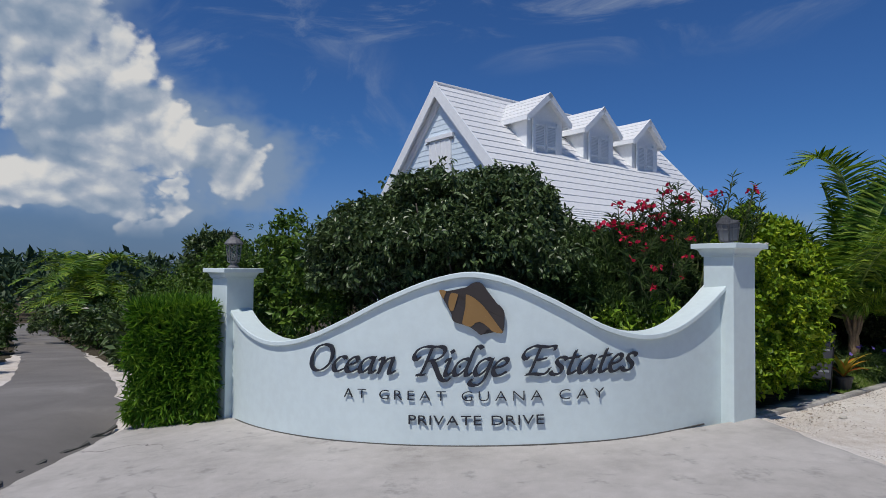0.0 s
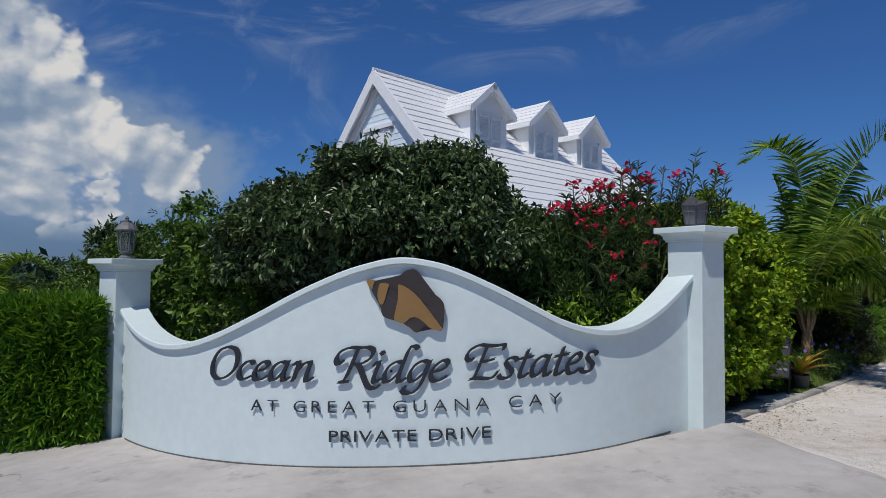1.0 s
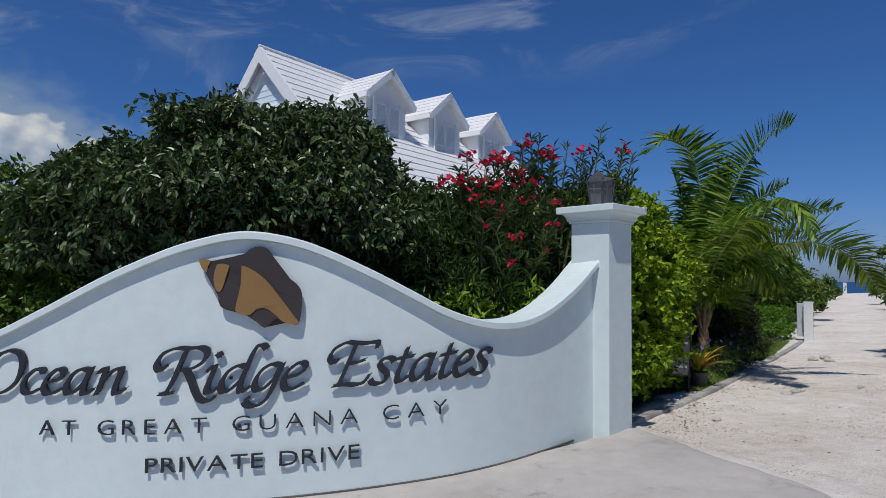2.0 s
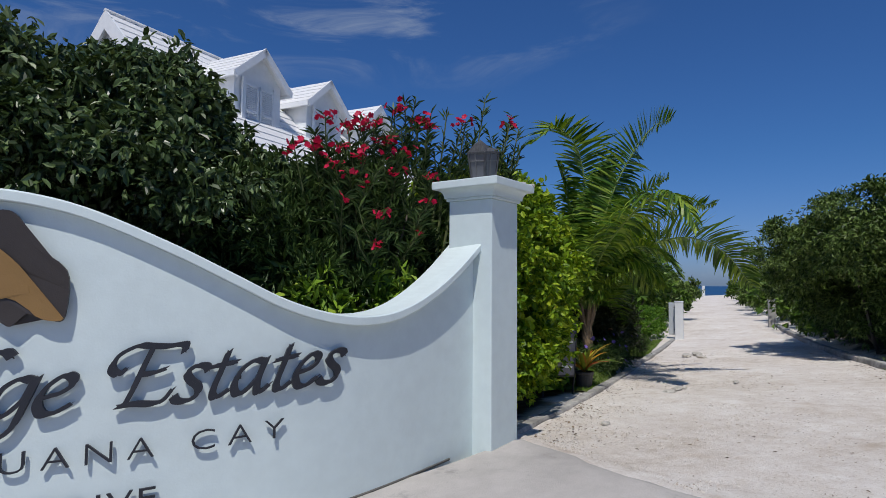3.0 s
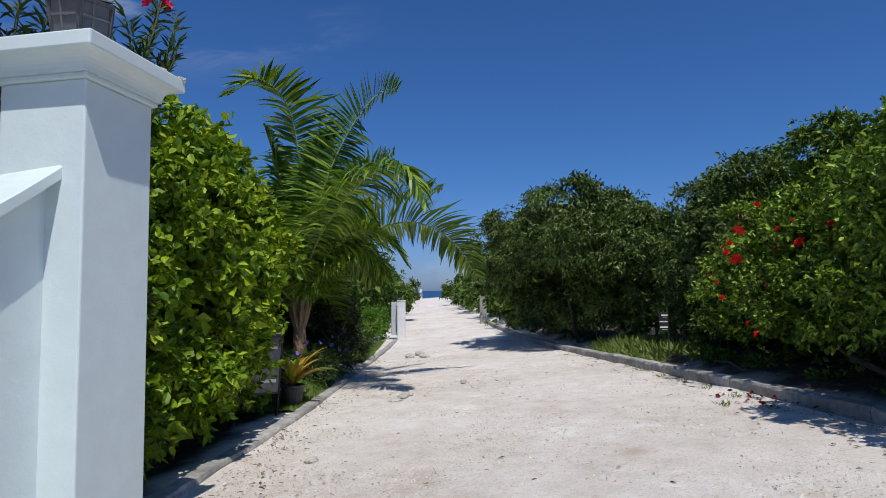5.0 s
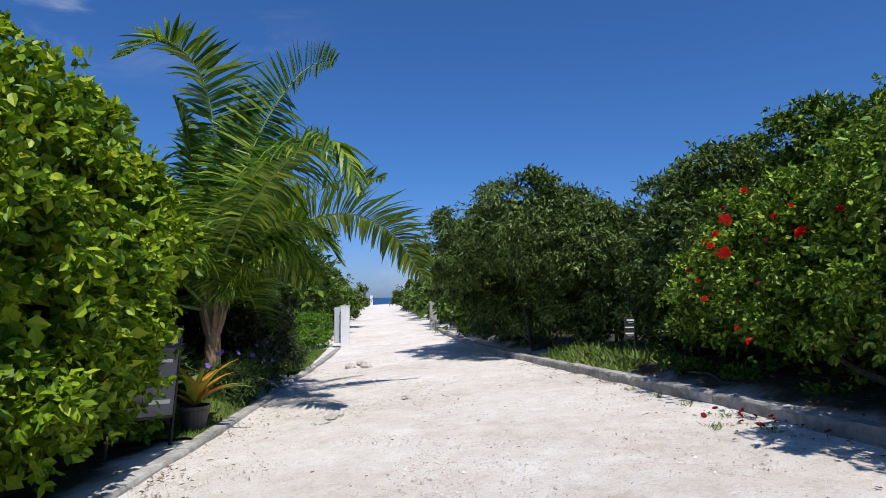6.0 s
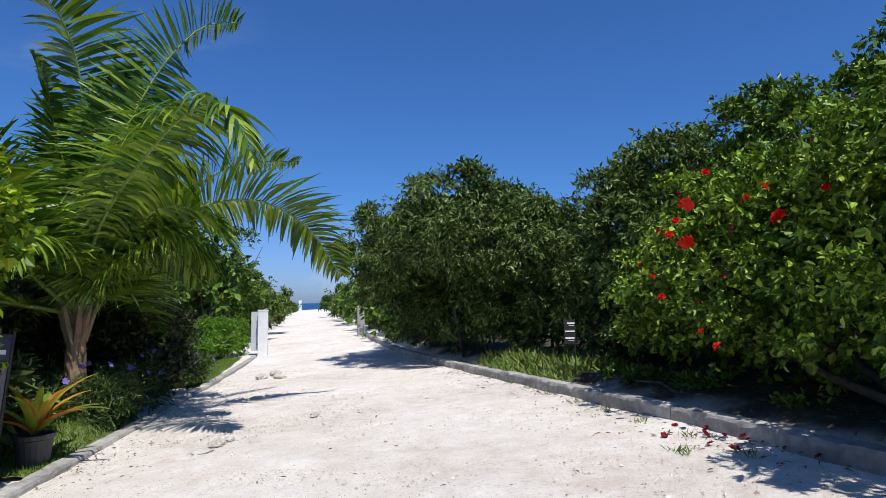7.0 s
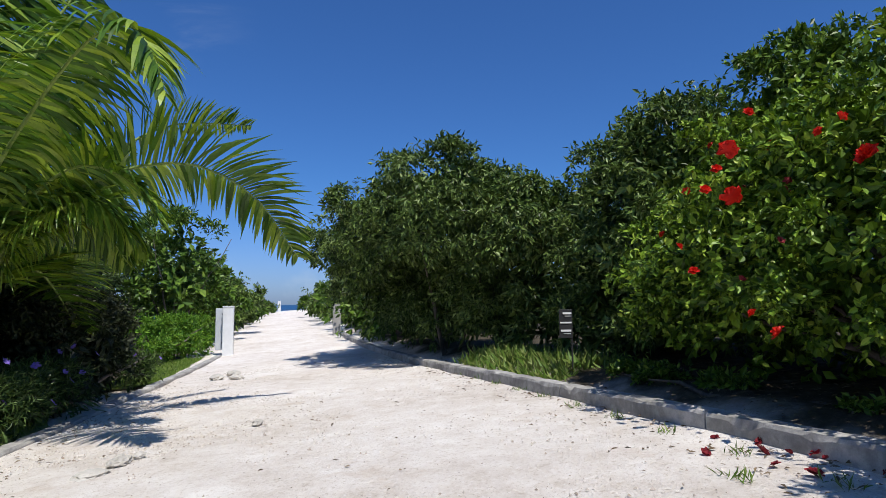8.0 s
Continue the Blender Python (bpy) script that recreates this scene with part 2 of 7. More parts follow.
def sand(name="coral_sand"):
    mat, nd = material(name)
    p = place(nd)
    big = nd.noise(p, 0.55, 7.0, 0.62, 0.5)
    mid = nd.noise(p, 5.0, 7.0, 0.66)
    fine = nd.noise(p, 70.0, 5.0, 0.7)
    col = nd.ramp(nd.math("ADD", nd.math("MULTIPLY", big, 0.5), nd.math("MULTIPLY", mid, 0.5)), [(0.30, (0.48, 0.41, 0.335)), (0.47, (0.66, 0.595, 0.525)), (0.66, (0.79, 0.745, 0.69))])
    pebble = nd.tree.nodes.new("ShaderNodeTexVoronoi")
    nd.put(pebble.inputs["Vector"], p)
    pebble.inputs["Scale"].default_value = 34.0
    spots = nd.math("MULTIPLY", nd.span(pebble.outputs["Distance"], 0.34, 0.12), nd.span(nd.noise(p, 2.4, 5.0), 0.42, 0.62))
    col = nd.mix(nd.math("MULTIPLY", spots, 0.35), col, rgb(0.80, 0.76, 0.70))
    col = nd.mix(nd.span(fine, 0.54, 0.72, 0.0, 0.5), col, rgb(0.33, 0.285, 0.235))
    litter = nd.math("MULTIPLY", nd.span(nd.noise(p, 24.0, 6.0, 0.75), 0.62, 0.70), nd.span(nd.noise(p, 0.9, 4.0), 0.5, 0.66))
    col = nd.mix(nd.math("MULTIPLY", litter, 0.6), col, rgb(0.13, 0.10, 0.07))
    height = nd.math("ADD", nd.math("MULTIPLY", mid, 4.0), nd.math("ADD", nd.math("MULTIPLY", fine, 0.8), nd.math("MULTIPLY", spots, 0.9)))
    finish(nd, col, 0.95, height, 0.012, spec=0.2)
    return mat


def ground_material():
    """Sand on the drive and its verges, dark litter under the bushes."""
    mat, nd = material("island_ground")
    p = place(nd)
    s = nd.add("ShaderNodeSeparateXYZ", i0=p)
    v = nd.math("ADD", nd.math("MULTIPLY", s.outputs[0], -0.634), nd.math("MULTIPLY", s.outputs[1], 0.776))
    u = nd.math("ADD", nd.math("MULTIPLY", s.outputs[0], 0.776), nd.math("MULTIPLY", s.outputs[1], 0.634))
    wob = nd.math("MULTIPLY", nd.math("SUBTRACT", nd.noise(p, 1.3, 5.0), 0.5), 0.9)
    vv = nd.math("ADD", v, wob)
    on_drive = nd.math("MULTIPLY", nd.span(vv, 3.5, 3.2), nd.span(vv, -1.75, -1.35))
    beach = nd.span(u, 88.0, 96.0)
    on_drive = nd.math("MAXIMUM", on_drive, beach)
    on_drive = nd.math("MAXIMUM", on_drive, nd.math("MULTIPLY", nd.span(u, 6.2, 5.0), nd.span(nd.math("ADD", s.outputs[1], wob), 10.5, 8.8)))
    on_drive = nd.math("MAXIMUM", on_drive, nd.math("MULTIPLY", nd.math("MULTIPLY", nd.span(nd.math("ADD", s.outputs[0], wob), -3.8, -4.8), nd.span(s.outputs[1], 16.0, 13.0)), nd.span(nd.noise(p, 0.35, 5.0), 0.46, 0.62)))
    big = nd.noise(p, 0.55, 7.0, 0.62, 0.5)
    mid = nd.noise(p, 5.0, 7.0, 0.66)
    fine = nd.noise(p, 70.0, 5.0, 0.7)
    pale = nd.ramp(nd.math("ADD", nd.math("MULTIPLY", big, 0.5), nd.math("MULTIPLY", mid, 0.5)), [(0.30, (0.52, 0.445, 0.365)), (0.45, (0.715, 0.652, 0.588)), (0.62, (0.86, 0.82, 0.77))])
    pebble = nd.tree.nodes.new("ShaderNodeTexVoronoi")
    nd.put(pebble.inputs["Vector"], p)
    pebble.inputs["Scale"].default_value = 34.0
    spots = nd.math("MULTIPLY", nd.span(pebble.outputs["Distance"], 0.34, 0.12), nd.span(nd.noise(p, 2.4, 5.0), 0.42, 0.62))
    pale = nd.mix(nd.math("MULTIPLY", spots, 0.35), pale, rgb(0.80, 0.76, 0.70))
    pale = nd.mix(nd.span(fine, 0.54, 0.72, 0.0, 0.5), pale, rgb(0.36, 0.31, 0.255))
    litter = nd.math("MULTIPLY", nd.span(nd.noise(p, 24.0, 6.0, 0.75), 0.62, 0.70), nd.span(nd.noise(p, 0.9, 4.0), 0.5, 0.66))
    pale = nd.mix(nd.math("MULTIPLY", litter, 0.6), pale, rgb(0.15, 0.115, 0.08))
    dark_n = nd.noise(p, 7.0, 8.0, 0.7)
    dark = nd.ramp(dark_n, [(0.3, (0.030, 0.024, 0.016)), (0.5, (0.068, 0.055, 0.035)), (0.7, (0.14, 0.118, 0.08))])
    grit = nd.noise(p, 160.0, 4.0, 0.7)
    pale = nd.mix(nd.span(grit, 0.52, 0.74, 0.0, 0.35), pale, rgb(0.44, 0.385, 0.325))
    chips = nd.noise(p, 38.0, 6.0, 0.72)
    pale = nd.mix(nd.span(chips, 0.55, 0.64, 0.0, 0.55), pale, rgb(0.46, 0.38, 0.30))
    pale = nd.mix(nd.span(chips, 0.45, 0.36, 0.0, 0.45), pale, rgb(0.86, 0.83, 0.79))
    rust = nd.math("MULTIPLY", nd.span(nd.noise(p, 1.9, 6.0, 0.68), 0.56, 0.70), 0.38)
    pale = nd.mix(rust, pale, rgb(0.52, 0.40, 0.29))
    height = nd.math("ADD", nd.math("MULTIPLY", mid, 1.4), nd.math("ADD", nd.math("MULTIPLY", nd.math("SUBTRACT", fine, chips), 1.1), nd.math("ADD", nd.math("MULTIPLY", grit, 0.6), nd.math("MULTIPLY", spots, 0.5))))
    finish(nd, nd.mix(on_drive, dark, pale), 0.95, height, 0.012, spec=0.2)
    return mat


ASPHALT, GROUND, SAND = asphalt(), ground_material(), sand()



def leaf_material(name, stops, rough=0.42, translucent=0.08, spec=0.24, tint=(1.35, 1.25, 0.5)):
    """Leaf paint that differs from leaf to leaf."""
    mat, nd = material(name)
    r = nd.tree.nodes.new("ShaderNodeNewGeometry").outputs["Random Per Island"]
    p = place(nd)
    f = nd.math("ADD", nd.math("MULTIPLY", r, 0.62), nd.math("MULTIPLY", nd.noise(p, 2.6, 3.0), 0.48))
    col = nd.ramp(f, stops)
    col = nd.mix(nd.span(nd.noise(p, 60.0), 0.35, 0.7, 0.0, 0.18), col, rgb(0.02, 0.035, 0.01))
    back = nd.mix(1.0, col, rgb(*tint), "MULTIPLY")
    finish(nd, col, rough, None, translucent=translucent, tint=back, spec=spec)
    return mat


# Bush leaves: near-black low stops put the inner shade into the colour.
LEAF_DARK = leaf_material("dark_glossy_leaf", [(0.12, (0.007, 0.015, 0.004)), (0.45, (0.039, 0.069, 0.020)), (0.75, (0.119, 0.180, 0.062)), (0.97, (0.266, 0.332, 0.162))], 0.36, 0.08, 0.36)
LEAF_MID = leaf_material("mid_green_leaf", [(0.12, (0.022, 0.055, 0.007)), (0.50, (0.062, 0.128, 0.014)), (0.78, (0.125, 0.215, 0.028)), (0.97, (0.24, 0.33, 0.055))], 0.42)
LEAF_LIME = leaf_material("lime_green_leaf", [(0.10, (0.025, 0.065, 0.004)), (0.38, (0.105, 0.205, 0.011)), (0.62, (0.23, 0.36, 0.018)), (0.90, (0.44, 0.53, 0.040))], 0.45, 0.26)
LEAF_BLADE = leaf_material("fine_bamboo_leaf", [(0.1, (0.025, 0.090, 0.008)), (0.45, (0.080, 0.205, 0.018)), (0.92, (0.23, 0.39, 0.045))], 0.45, 0.26)
LEAF_GREY = leaf_material("olive_green_leaf", [(0.12, (0.011, 0.022, 0.004)), (0.45, (0.057, 0.100, 0.018)), (0.75, (0.162, 0.242, 0.055)), (0.97, (0.342, 0.418, 0.152))], 0.42)
LEAF_TALL = leaf_material("deep_green_leaf", [(0.12, (0.011, 0.026, 0.003)), (0.45, (0.061, 0.123, 0.012)), (0.75, (0.171, 0.280, 0.033)), (0.97, (0.304, 0.399, 0.067))], 0.42)
LEAF_LANE = leaf_material("dusty_green_leaf", [(0.15, (0.014, 0.036, 0.005)), (0.5, (0.040, 0.085, 0.013)), (0.95, (0.12, 0.18, 0.035))], 0.48)
LEAF_OLEANDER = leaf_material("oleander_leaf", [(0.12, (0.013, 0.030, 0.007)), (0.50, (0.045, 0.086, 0.020)), (0.95, (0.152, 0.228, 0.067))], 0.45)
LEAF_HIB = leaf_material("hibiscus_leaf", [(0.12, (0.012, 0.031, 0.003)), (0.45, (0.078, 0.152, 0.012)), (0.72, (0.218, 0.356, 0.030)), (0.97, (0.437, 0.532, 0.076))], 0.44)
LEAF_PURPLE = leaf_material("dark_bronze_leaf", [(0.1, (0.010, 0.015, 0.006)), (0.6, (0.030, 0.040, 0.016)), (0.95, (0.085, 0.10, 0.04))], 0.45)
PALM_LEAF = leaf_material("palm_leaflet", [(0.12, (0.016, 0.050, 0.005)), (0.50, (0.088, 0.190, 0.017)), (0.92, (0.36, 0.47, 0.055))], 0.40, 0.20, 0.32, (1.45, 1.35, 0.45))
LITTER = leaf_material("dead_leaf", [(0.1, (0.06, 0.04, 0.025)), (0.5, (0.15, 0.10, 0.06)), (0.95, (0.36, 0.28, 0.19))], 0.8, 0.05, tint=(1, 1, 1))
PEBBLE = leaf_material("coral_gravel", [(0.08, (0.20, 0.155, 0.115)), (0.30, (0.40, 0.335, 0.275)), (0.60, (0.62, 0.56, 0.495)), (0.95, (0.78, 0.73, 0.67))], 0.9, 0.01, 0.2, (1, 1, 1))
GRASS = leaf_material("grass_blade", [(0.1, (0.06, 0.13, 0.02)), (0.5, (0.12, 0.21, 0.03)), (0.9, (0.27, 0.30, 0.09))], 0.5)
LAWN = leaf_material("lawn_blade", [(0.1, (0.05, 0.12, 0.014)), (0.5, (0.11, 0.20, 0.025)), (0.95, (0.24, 0.32, 0.06))], 0.5)
FAR_LEAF = leaf_material("far_foliage", [(0.1, (0.030, 0.062, 0.030)), (0.5, (0.052, 0.095, 0.045)), (0.95, (0.085, 0.13, 0.065))], 0.6)
PINK = leaf_material("crimson_petal", [(0.1, (0.44, 0.006, 0.022)), (0.6, (0.66, 0.012, 0.072)), (0.95, (0.76, 0.05, 0.11))], 0.5, 0.25, tint=(1.1, 0.9, 0.9))
RED = leaf_material("scarlet_petal", [(0.1, (0.45, 0.008, 0.006)), (0.6, (0.66, 0.016, 0.008)), (0.95, (0.75, 0.04, 0.02))], 0.5, 0.25, tint=(1.1, 0.9, 0.8))
WILTED = leaf_material("wilted_petal", [(0.1, (0.09, 0.008, 0.012)), (0.6, (0.22, 0.015, 0.025)), (0.95, (0.40, 0.03, 0.045))], 0.6, 0.1, tint=(1, 1, 1))
VIOLET = leaf_material("violet_petal", [(0.1, (0.14, 0.08, 0.42)), (0.9, (0.26, 0.18, 0.62))], 0.5, 0.2, tint=(1, 1, 1))


def bromeliad_material():
    """Each leaf of its own hue, from green heart leaves to red outer ones."""
    mat, nd = material("bromeliad_leaf")
    r = nd.tree.nodes.new("ShaderNodeObjectInfo").outputs["Random"]
    p = place(nd)
    f = nd.math("ADD", nd.math("MULTIPLY", r, 0.8), nd.math("MULTIPLY", nd.noise(p, 9.0, 3.0), 0.25))
    col = nd.ramp(f, [(0.10, (0.10, 0.19, 0.02)), (0.35, (0.34, 0.36, 0.03)), (0.60, (0.50, 0.27, 0.03)), (0.90, (0.40, 0.06, 0.018))])
    finish(nd, col, 0.35, None, translucent=0.28, tint=col)
    return mat


BROM = bromeliad_material()


def bark(name, a, b):
    mat, nd = material(name)
    p = place(nd)
    n1 = nd.noise(nd.add("ShaderNodeMapping", Vector=p, Scale=(18, 18, 5)).outputs[0], 1.0, 7.0, 0.7)
    finish(nd, nd.ramp(n1, [(0.3, a), (0.7, b)]), 0.9, n1, 0.02)
    return mat


BARK = bark("grey_bark", (0.045, 0.036, 0.028), (0.16, 0.135, 0.11))
PALM_BARK = bark("fibrous_palm_bark", (0.10, 0.065, 0.035), (0.34, 0.24, 0.15))
STEM = bark("green_stem", (0.05, 0.075, 0.02), (0.14, 0.16, 0.06))
RACHIS = bark("palm_rachis", (0.15, 0.22, 0.04), (0.32, 0.40, 0.10))


def glass_material():
    """Thin clear panes with a film of dust."""
    mat, nd = material("dusty_lantern_glass")
    dust = nd.add("ShaderNodeBsdfPrincipled", Roughness=0.25)
    dust.inputs["Base Color"].default_value = rgb(0.30, 0.31, 0.31)
    clear = nd.add("ShaderNodeBsdfTransparent", Color=rgb(0.78, 0.82, 0.82))
    both = nd.add("ShaderNodeMixShader", i0=nd.span(nd.noise(place(nd), 25.0), 0.3, 0.8, 0.15, 0.5), i1=clear.outputs[0], i2=dust.outputs[0])
    nd.add("ShaderNodeOutputMaterial", Surface=both.outputs[0])
    return mat


def sea_material():
    mat, nd = material("sea_water")
    p = place(nd)
    n1 = nd.noise(nd.add("ShaderNodeMapping", Vector=p, Scale=(0.05, 0.05, 0.05)).outputs[0], 1.0, 6.0, 0.6)
    col = nd.ramp(n1, [(0.3, (0.010, 0.060, 0.16)), (0.7, (0.018, 0.085, 0.20))])
    finish(nd, col, 0.55, n1, 0.6, spec=0.3)
    return mat


GLASS, SEA = glass_material(), sea_material()


# ---- small helpers for shapes ----
def thing(name, at, label, category, group="", kind=""):
    ob = new(name)
    ob.location = at
    ob.empty_display_size = 0.1
    return tagged(ob, label, category, group, kind)


def mesh_object(name, me, mat, parent=None, label="", kind=""):
    me.materials.append(mat)
    ob = new(name, me)
    if parent is not None:
        ob.parent = parent
        if parent.parent is None:
            ob.matrix_parent_inverse = Matrix.Translation(-parent.location)
    return tagged(ob, label, kind=kind)


def part(name, bm, mat, parent=None, label="", smooth=False, kind=""):
    """One mesh from a bmesh in world coordinates, under a thing or a part."""
    me = bpy.data.meshes.new(name)
    bmesh.ops.recalc_face_normals(bm, faces=bm.faces)
    for f in bm.faces:
        f.smooth = smooth
    bm.to_mesh(me)
    bm.free()
    return mesh_object(name, me, mat, parent, label, kind)


def raw(name, verts, faces, mat, parent=None, label="", kind="", smooth=False):
    me = bpy.data.meshes.new(name)
    me.from_pydata(np.asarray(verts).tolist(), [], np.asarray(faces).tolist() if isinstance(faces, np.ndarray) else faces)
    if smooth:
        me.polygons.foreach_set("use_smooth", [True] * len(me.polygons))
    me.update()
    return mesh_object(name, me, mat, parent, label, kind)


def box(bm, size, m=None, bevel=0.0):
    made = bmesh.ops.create_cube(bm, size=1.0, matrix=(m or Matrix()) @ Matrix.Diagonal((*size, 1)))
    if bevel:
        edges = list({e for v in made["verts"] for e in v.link_edges})
        bmesh.ops.bevel(bm, geom=edges, offset=bevel, segments=2, affect="EDGES", profile=0.5)
    return bm


def box_bm(size, m=None, bevel=0.0):
    return box(bmesh.new(), size, m, bevel)


def tube(points, radii, sides=8):
    """A tapered tube through points."""
    bm = bmesh.new()
    rings = []
    pts = [Vector(p) for p in points]
    for i, p in enumerate(pts):
        ahead = (pts[min(i + 1, len(pts) - 1)] - pts[max(i - 1, 0)]).normalized()
        q = ahead.to_track_quat("Z", "Y")
        rings.append([bm.verts.new(p + q @ Vector((radii[i] * math.cos(a), radii[i] * math.sin(a), 0))) for a in [2 * math.pi * k / sides for k in range(sides)]])
    for a, b in zip(rings, rings[1:]):
        for k in range(sides):
            bm.faces.new((a[k], a[(k + 1) % sides], b[(k + 1) % sides], b[k]))
    bm.faces.new(rings[0][::-1])
    bm.faces.new(rings[-1])
    return bm


def lathe(profile, at, sides=16, spin=0.0):
    """A turned body from (radius, height) pairs."""
    bm = bmesh.new()
    rings = [[bm.verts.new((at[0] + r * math.cos(a), at[1] + r * math.sin(a), at[2] + h)) for a in [spin + 2 * math.pi * k / sides for k in range(sides)]] for r, h in profile]
    for a, b in zip(rings, rings[1:]):
        for k in range(sides):
            bm.faces.new((a[k], a[(k + 1) % sides], b[(k + 1) % sides], b[k]))
    bm.faces.new(rings[0][::-1])
    bm.faces.new(rings[-1])
    return bm


# ---- the lie of the land ----
# u runs along the sandy drive to the sea, v across it to the left.
def uv(u, v):
    return 0.776 * u - 0.634 * v, 0.634 * u + 0.776 * v


def step(x, a, b):
    t = np.clip((x - a) / (b - a), 0, 1)
    return t * t * (3 - 2 * t)


WALL_C, WALL_R = (1.478, 11.312), 5.193


def arc_y(x):
    return WALL_C[1] - np.sqrt(np.maximum(WALL_R**2 - (np.clip(x, -2.9, 3.3) - WALL_C[0]) ** 2, 0.01))


def apron_z(x, y):
    """The concrete in front of the wall: it falls to the left."""
    at_wall = -0.135 + 0.055 * np.clip(x, -6, 4.2) - 0.0026 * np.clip(x - 3.3, -9, 0) ** 2
    return at_wall + 0.030 * np.clip(arc_y(x) - y, -2.5, 12)


def land(x, y):
    x, y = np.asarray(x, float), np.asarray(y, float)
    u, v = 0.776 * x + 0.634 * y, -0.634 * x + 0.776 * y
    z = 0.29 + 0.018 * x - 0.0685 * y
    z = z + 0.0352 * np.where(u > 24, u - 20, np.where(u > 16, (u - 16) ** 2 / 16, 0))
    z = z - 0.13 * np.maximum(u - 96, 0) - 0.02 * np.maximum(u - 90, 0)
    z = -4.6 + np.log1p(np.exp(np.clip((z + 4.6) / 0.6, -40, 40))) * 0.6
    z = 2.6 - np.log1p(np.exp(np.clip((2.6 - z) / 0.6, -40, 40))) * 0.6
    z = np.where(u > 96, np.minimum(z, -0.15 * (u - 96)), z)
    bank = 0.11 * step(-v, 1.45, 1.75) * step(u, 5.0, 8.0)
    z = z + bank
    inside = step(x, -5.2, -4.5) * step(-x, -4.3, -3.7) * step(-y, -8.9, -8.3)
    return z * (1 - inside) + (apron_z(x, y) - 0.07) * inside


def land_z(x, y):
    return float(land(x, y))


def on_land(u, v, dz=0.0):
    x, y = uv(u, v)
    return Vector((x, y, land_z(x, y) + dz))


# ---- ground, road, concrete, kerbs, sea ----
def spread(lo, hi, fine, far, grow=1.35):
    """Grid lines: even between lo and hi, wider and wider beyond."""
    line = list(np.arange(lo, hi + fine, fine))
    stepw, a, b = fine, line[0], line[-1]
    while b < far or a > -far:
        stepw *= grow
        a, b = a - stepw, b + stepw
        line = [a] + line + [b]
    return np.array(line)


def build_ground():
    us, vs = spread(-2.0, 30.0, 0.16, 3200.0), spread(-3.2, 9.0, 0.16, 3200.0)
    U, V = np.meshgrid(us, vs, indexing="ij")
    X, Y = 0.776 * U - 0.634 * V, 0.634 * U + 0.776 * V
    Z = land(X, Y)
    rough = np.array([[noise.noise((x * 1.7, y * 1.7, 0.3)) * 0.020 + noise.noise((x * 6, y * 6, 1.3)) * 0.009 for x, y in zip(r, q)] for r, q in zip(X, Y)])
    near = step(-np.abs(V - 3), -9, -4) * step(-U, -34, -28)
    Z = Z + rough * near
    n, m = U.shape
    verts = np.stack([X.ravel(), Y.ravel(), Z.ravel()], 1)
    idx = np.arange(n * m).reshape(n, m)
    faces = np.stack([idx[:-1, :-1], idx[1:, :-1], idx[1:, 1:], idx[:-1, 1:]], -1).reshape(-1, 4)
    ob = raw("ground", verts, faces, GROUND, smooth=True)
    tagged(ob, "pale coral sand drive and dark leaf litter under bushes", "ground", kind="structure")


build_ground()


def ribbon(name, centre, widths, lift, mat, label, category, slices=7, jag=0.0):
    """A thin sheet along a line, laid on the land."""
    pts = np.array(centre, float)
    t = np.linspace(0, len(pts) - 1, (len(pts) - 1) * 8 + 1)
    k = np.arange(len(pts))
    cx, cy, ww = np.interp(t, k, pts[:, 0]), np.interp(t, k, pts[:, 1]), np.interp(t, k, widths)
    for _ in range(6):
        cx[1:-1] = (cx[:-2] + cx[1:-1] * 2 + cx[2:]) / 4
        cy[1:-1] = (cy[:-2] + cy[1:-1] * 2 + cy[2:]) / 4
    dx, dy = np.gradient(cx), np.gradient(cy)
    ln = np.hypot(dx, dy)
    nx, ny = -dy / ln, dx / ln
    rows = []
    for s in np.linspace(-0.5, 0.5, slices):
        wob = jag * np.array([noise.noise((a * 1.4, b * 1.4, 5.0)) for a, b in zip(cx, cy)]) if abs(s) == 0.5 else 0
        X, Y = cx + nx * (ww * s + wob), cy + ny * (ww * s + wob)
        rows.append(np.stack([X, Y, land(X, Y) + lift - (0.05 if abs(s) == 0.5 else 0)], 1))
    verts = np.stack(rows, 1)
    n, m = verts.shape[:2]
    idx = np.arange(n * m).reshape(n, m)
    faces = np.stack([idx[:-1, :-1], idx[1:, :-1], idx[1:, 1:], idx[:-1, 1:]], -1).reshape(-1, 4)
    ob = raw(name, verts.reshape(-1, 3), faces, mat, smooth=True)
    return tagged(ob, label, category, kind="structure")


ribbon("road", [(-7.0, -14.0), (-6.6, -6.0), (-6.4, 0.0), (-6.3, 4.0), (-6.35, 7.4), (-6.45, 8.9), (-6.72, 10.4), (-7.45, 12.2), (-8.75, 14.4), (-10.7, 17.5), (-13.1, 21.2), (-17.6, 28.0), (-27.5, 42.4), (-37.8, 58.2)], [4.0, 4.0, 4.0, 4.0, 4.0, 3.7, 2.9, 2.25, 2.1, 2.0, 2.0, 2.0, 2.1, 2.2], 0.06, ASPHALT, "narrow grey asphalt lane between palms and bushes", "road", jag=0.12)


ribbon("verge", [(-6.6, 8.6), (-6.9, 10.4), (-7.6, 12.2), (-8.9, 14.4), (-10.8, 17.5), (-13.1, 21.2)], [4.6, 4.4, 4.0, 3.5, 2.8, 2.3], 0.035, SAND, "pale sandy verge along the asphalt lane", "verge", jag=0.30)


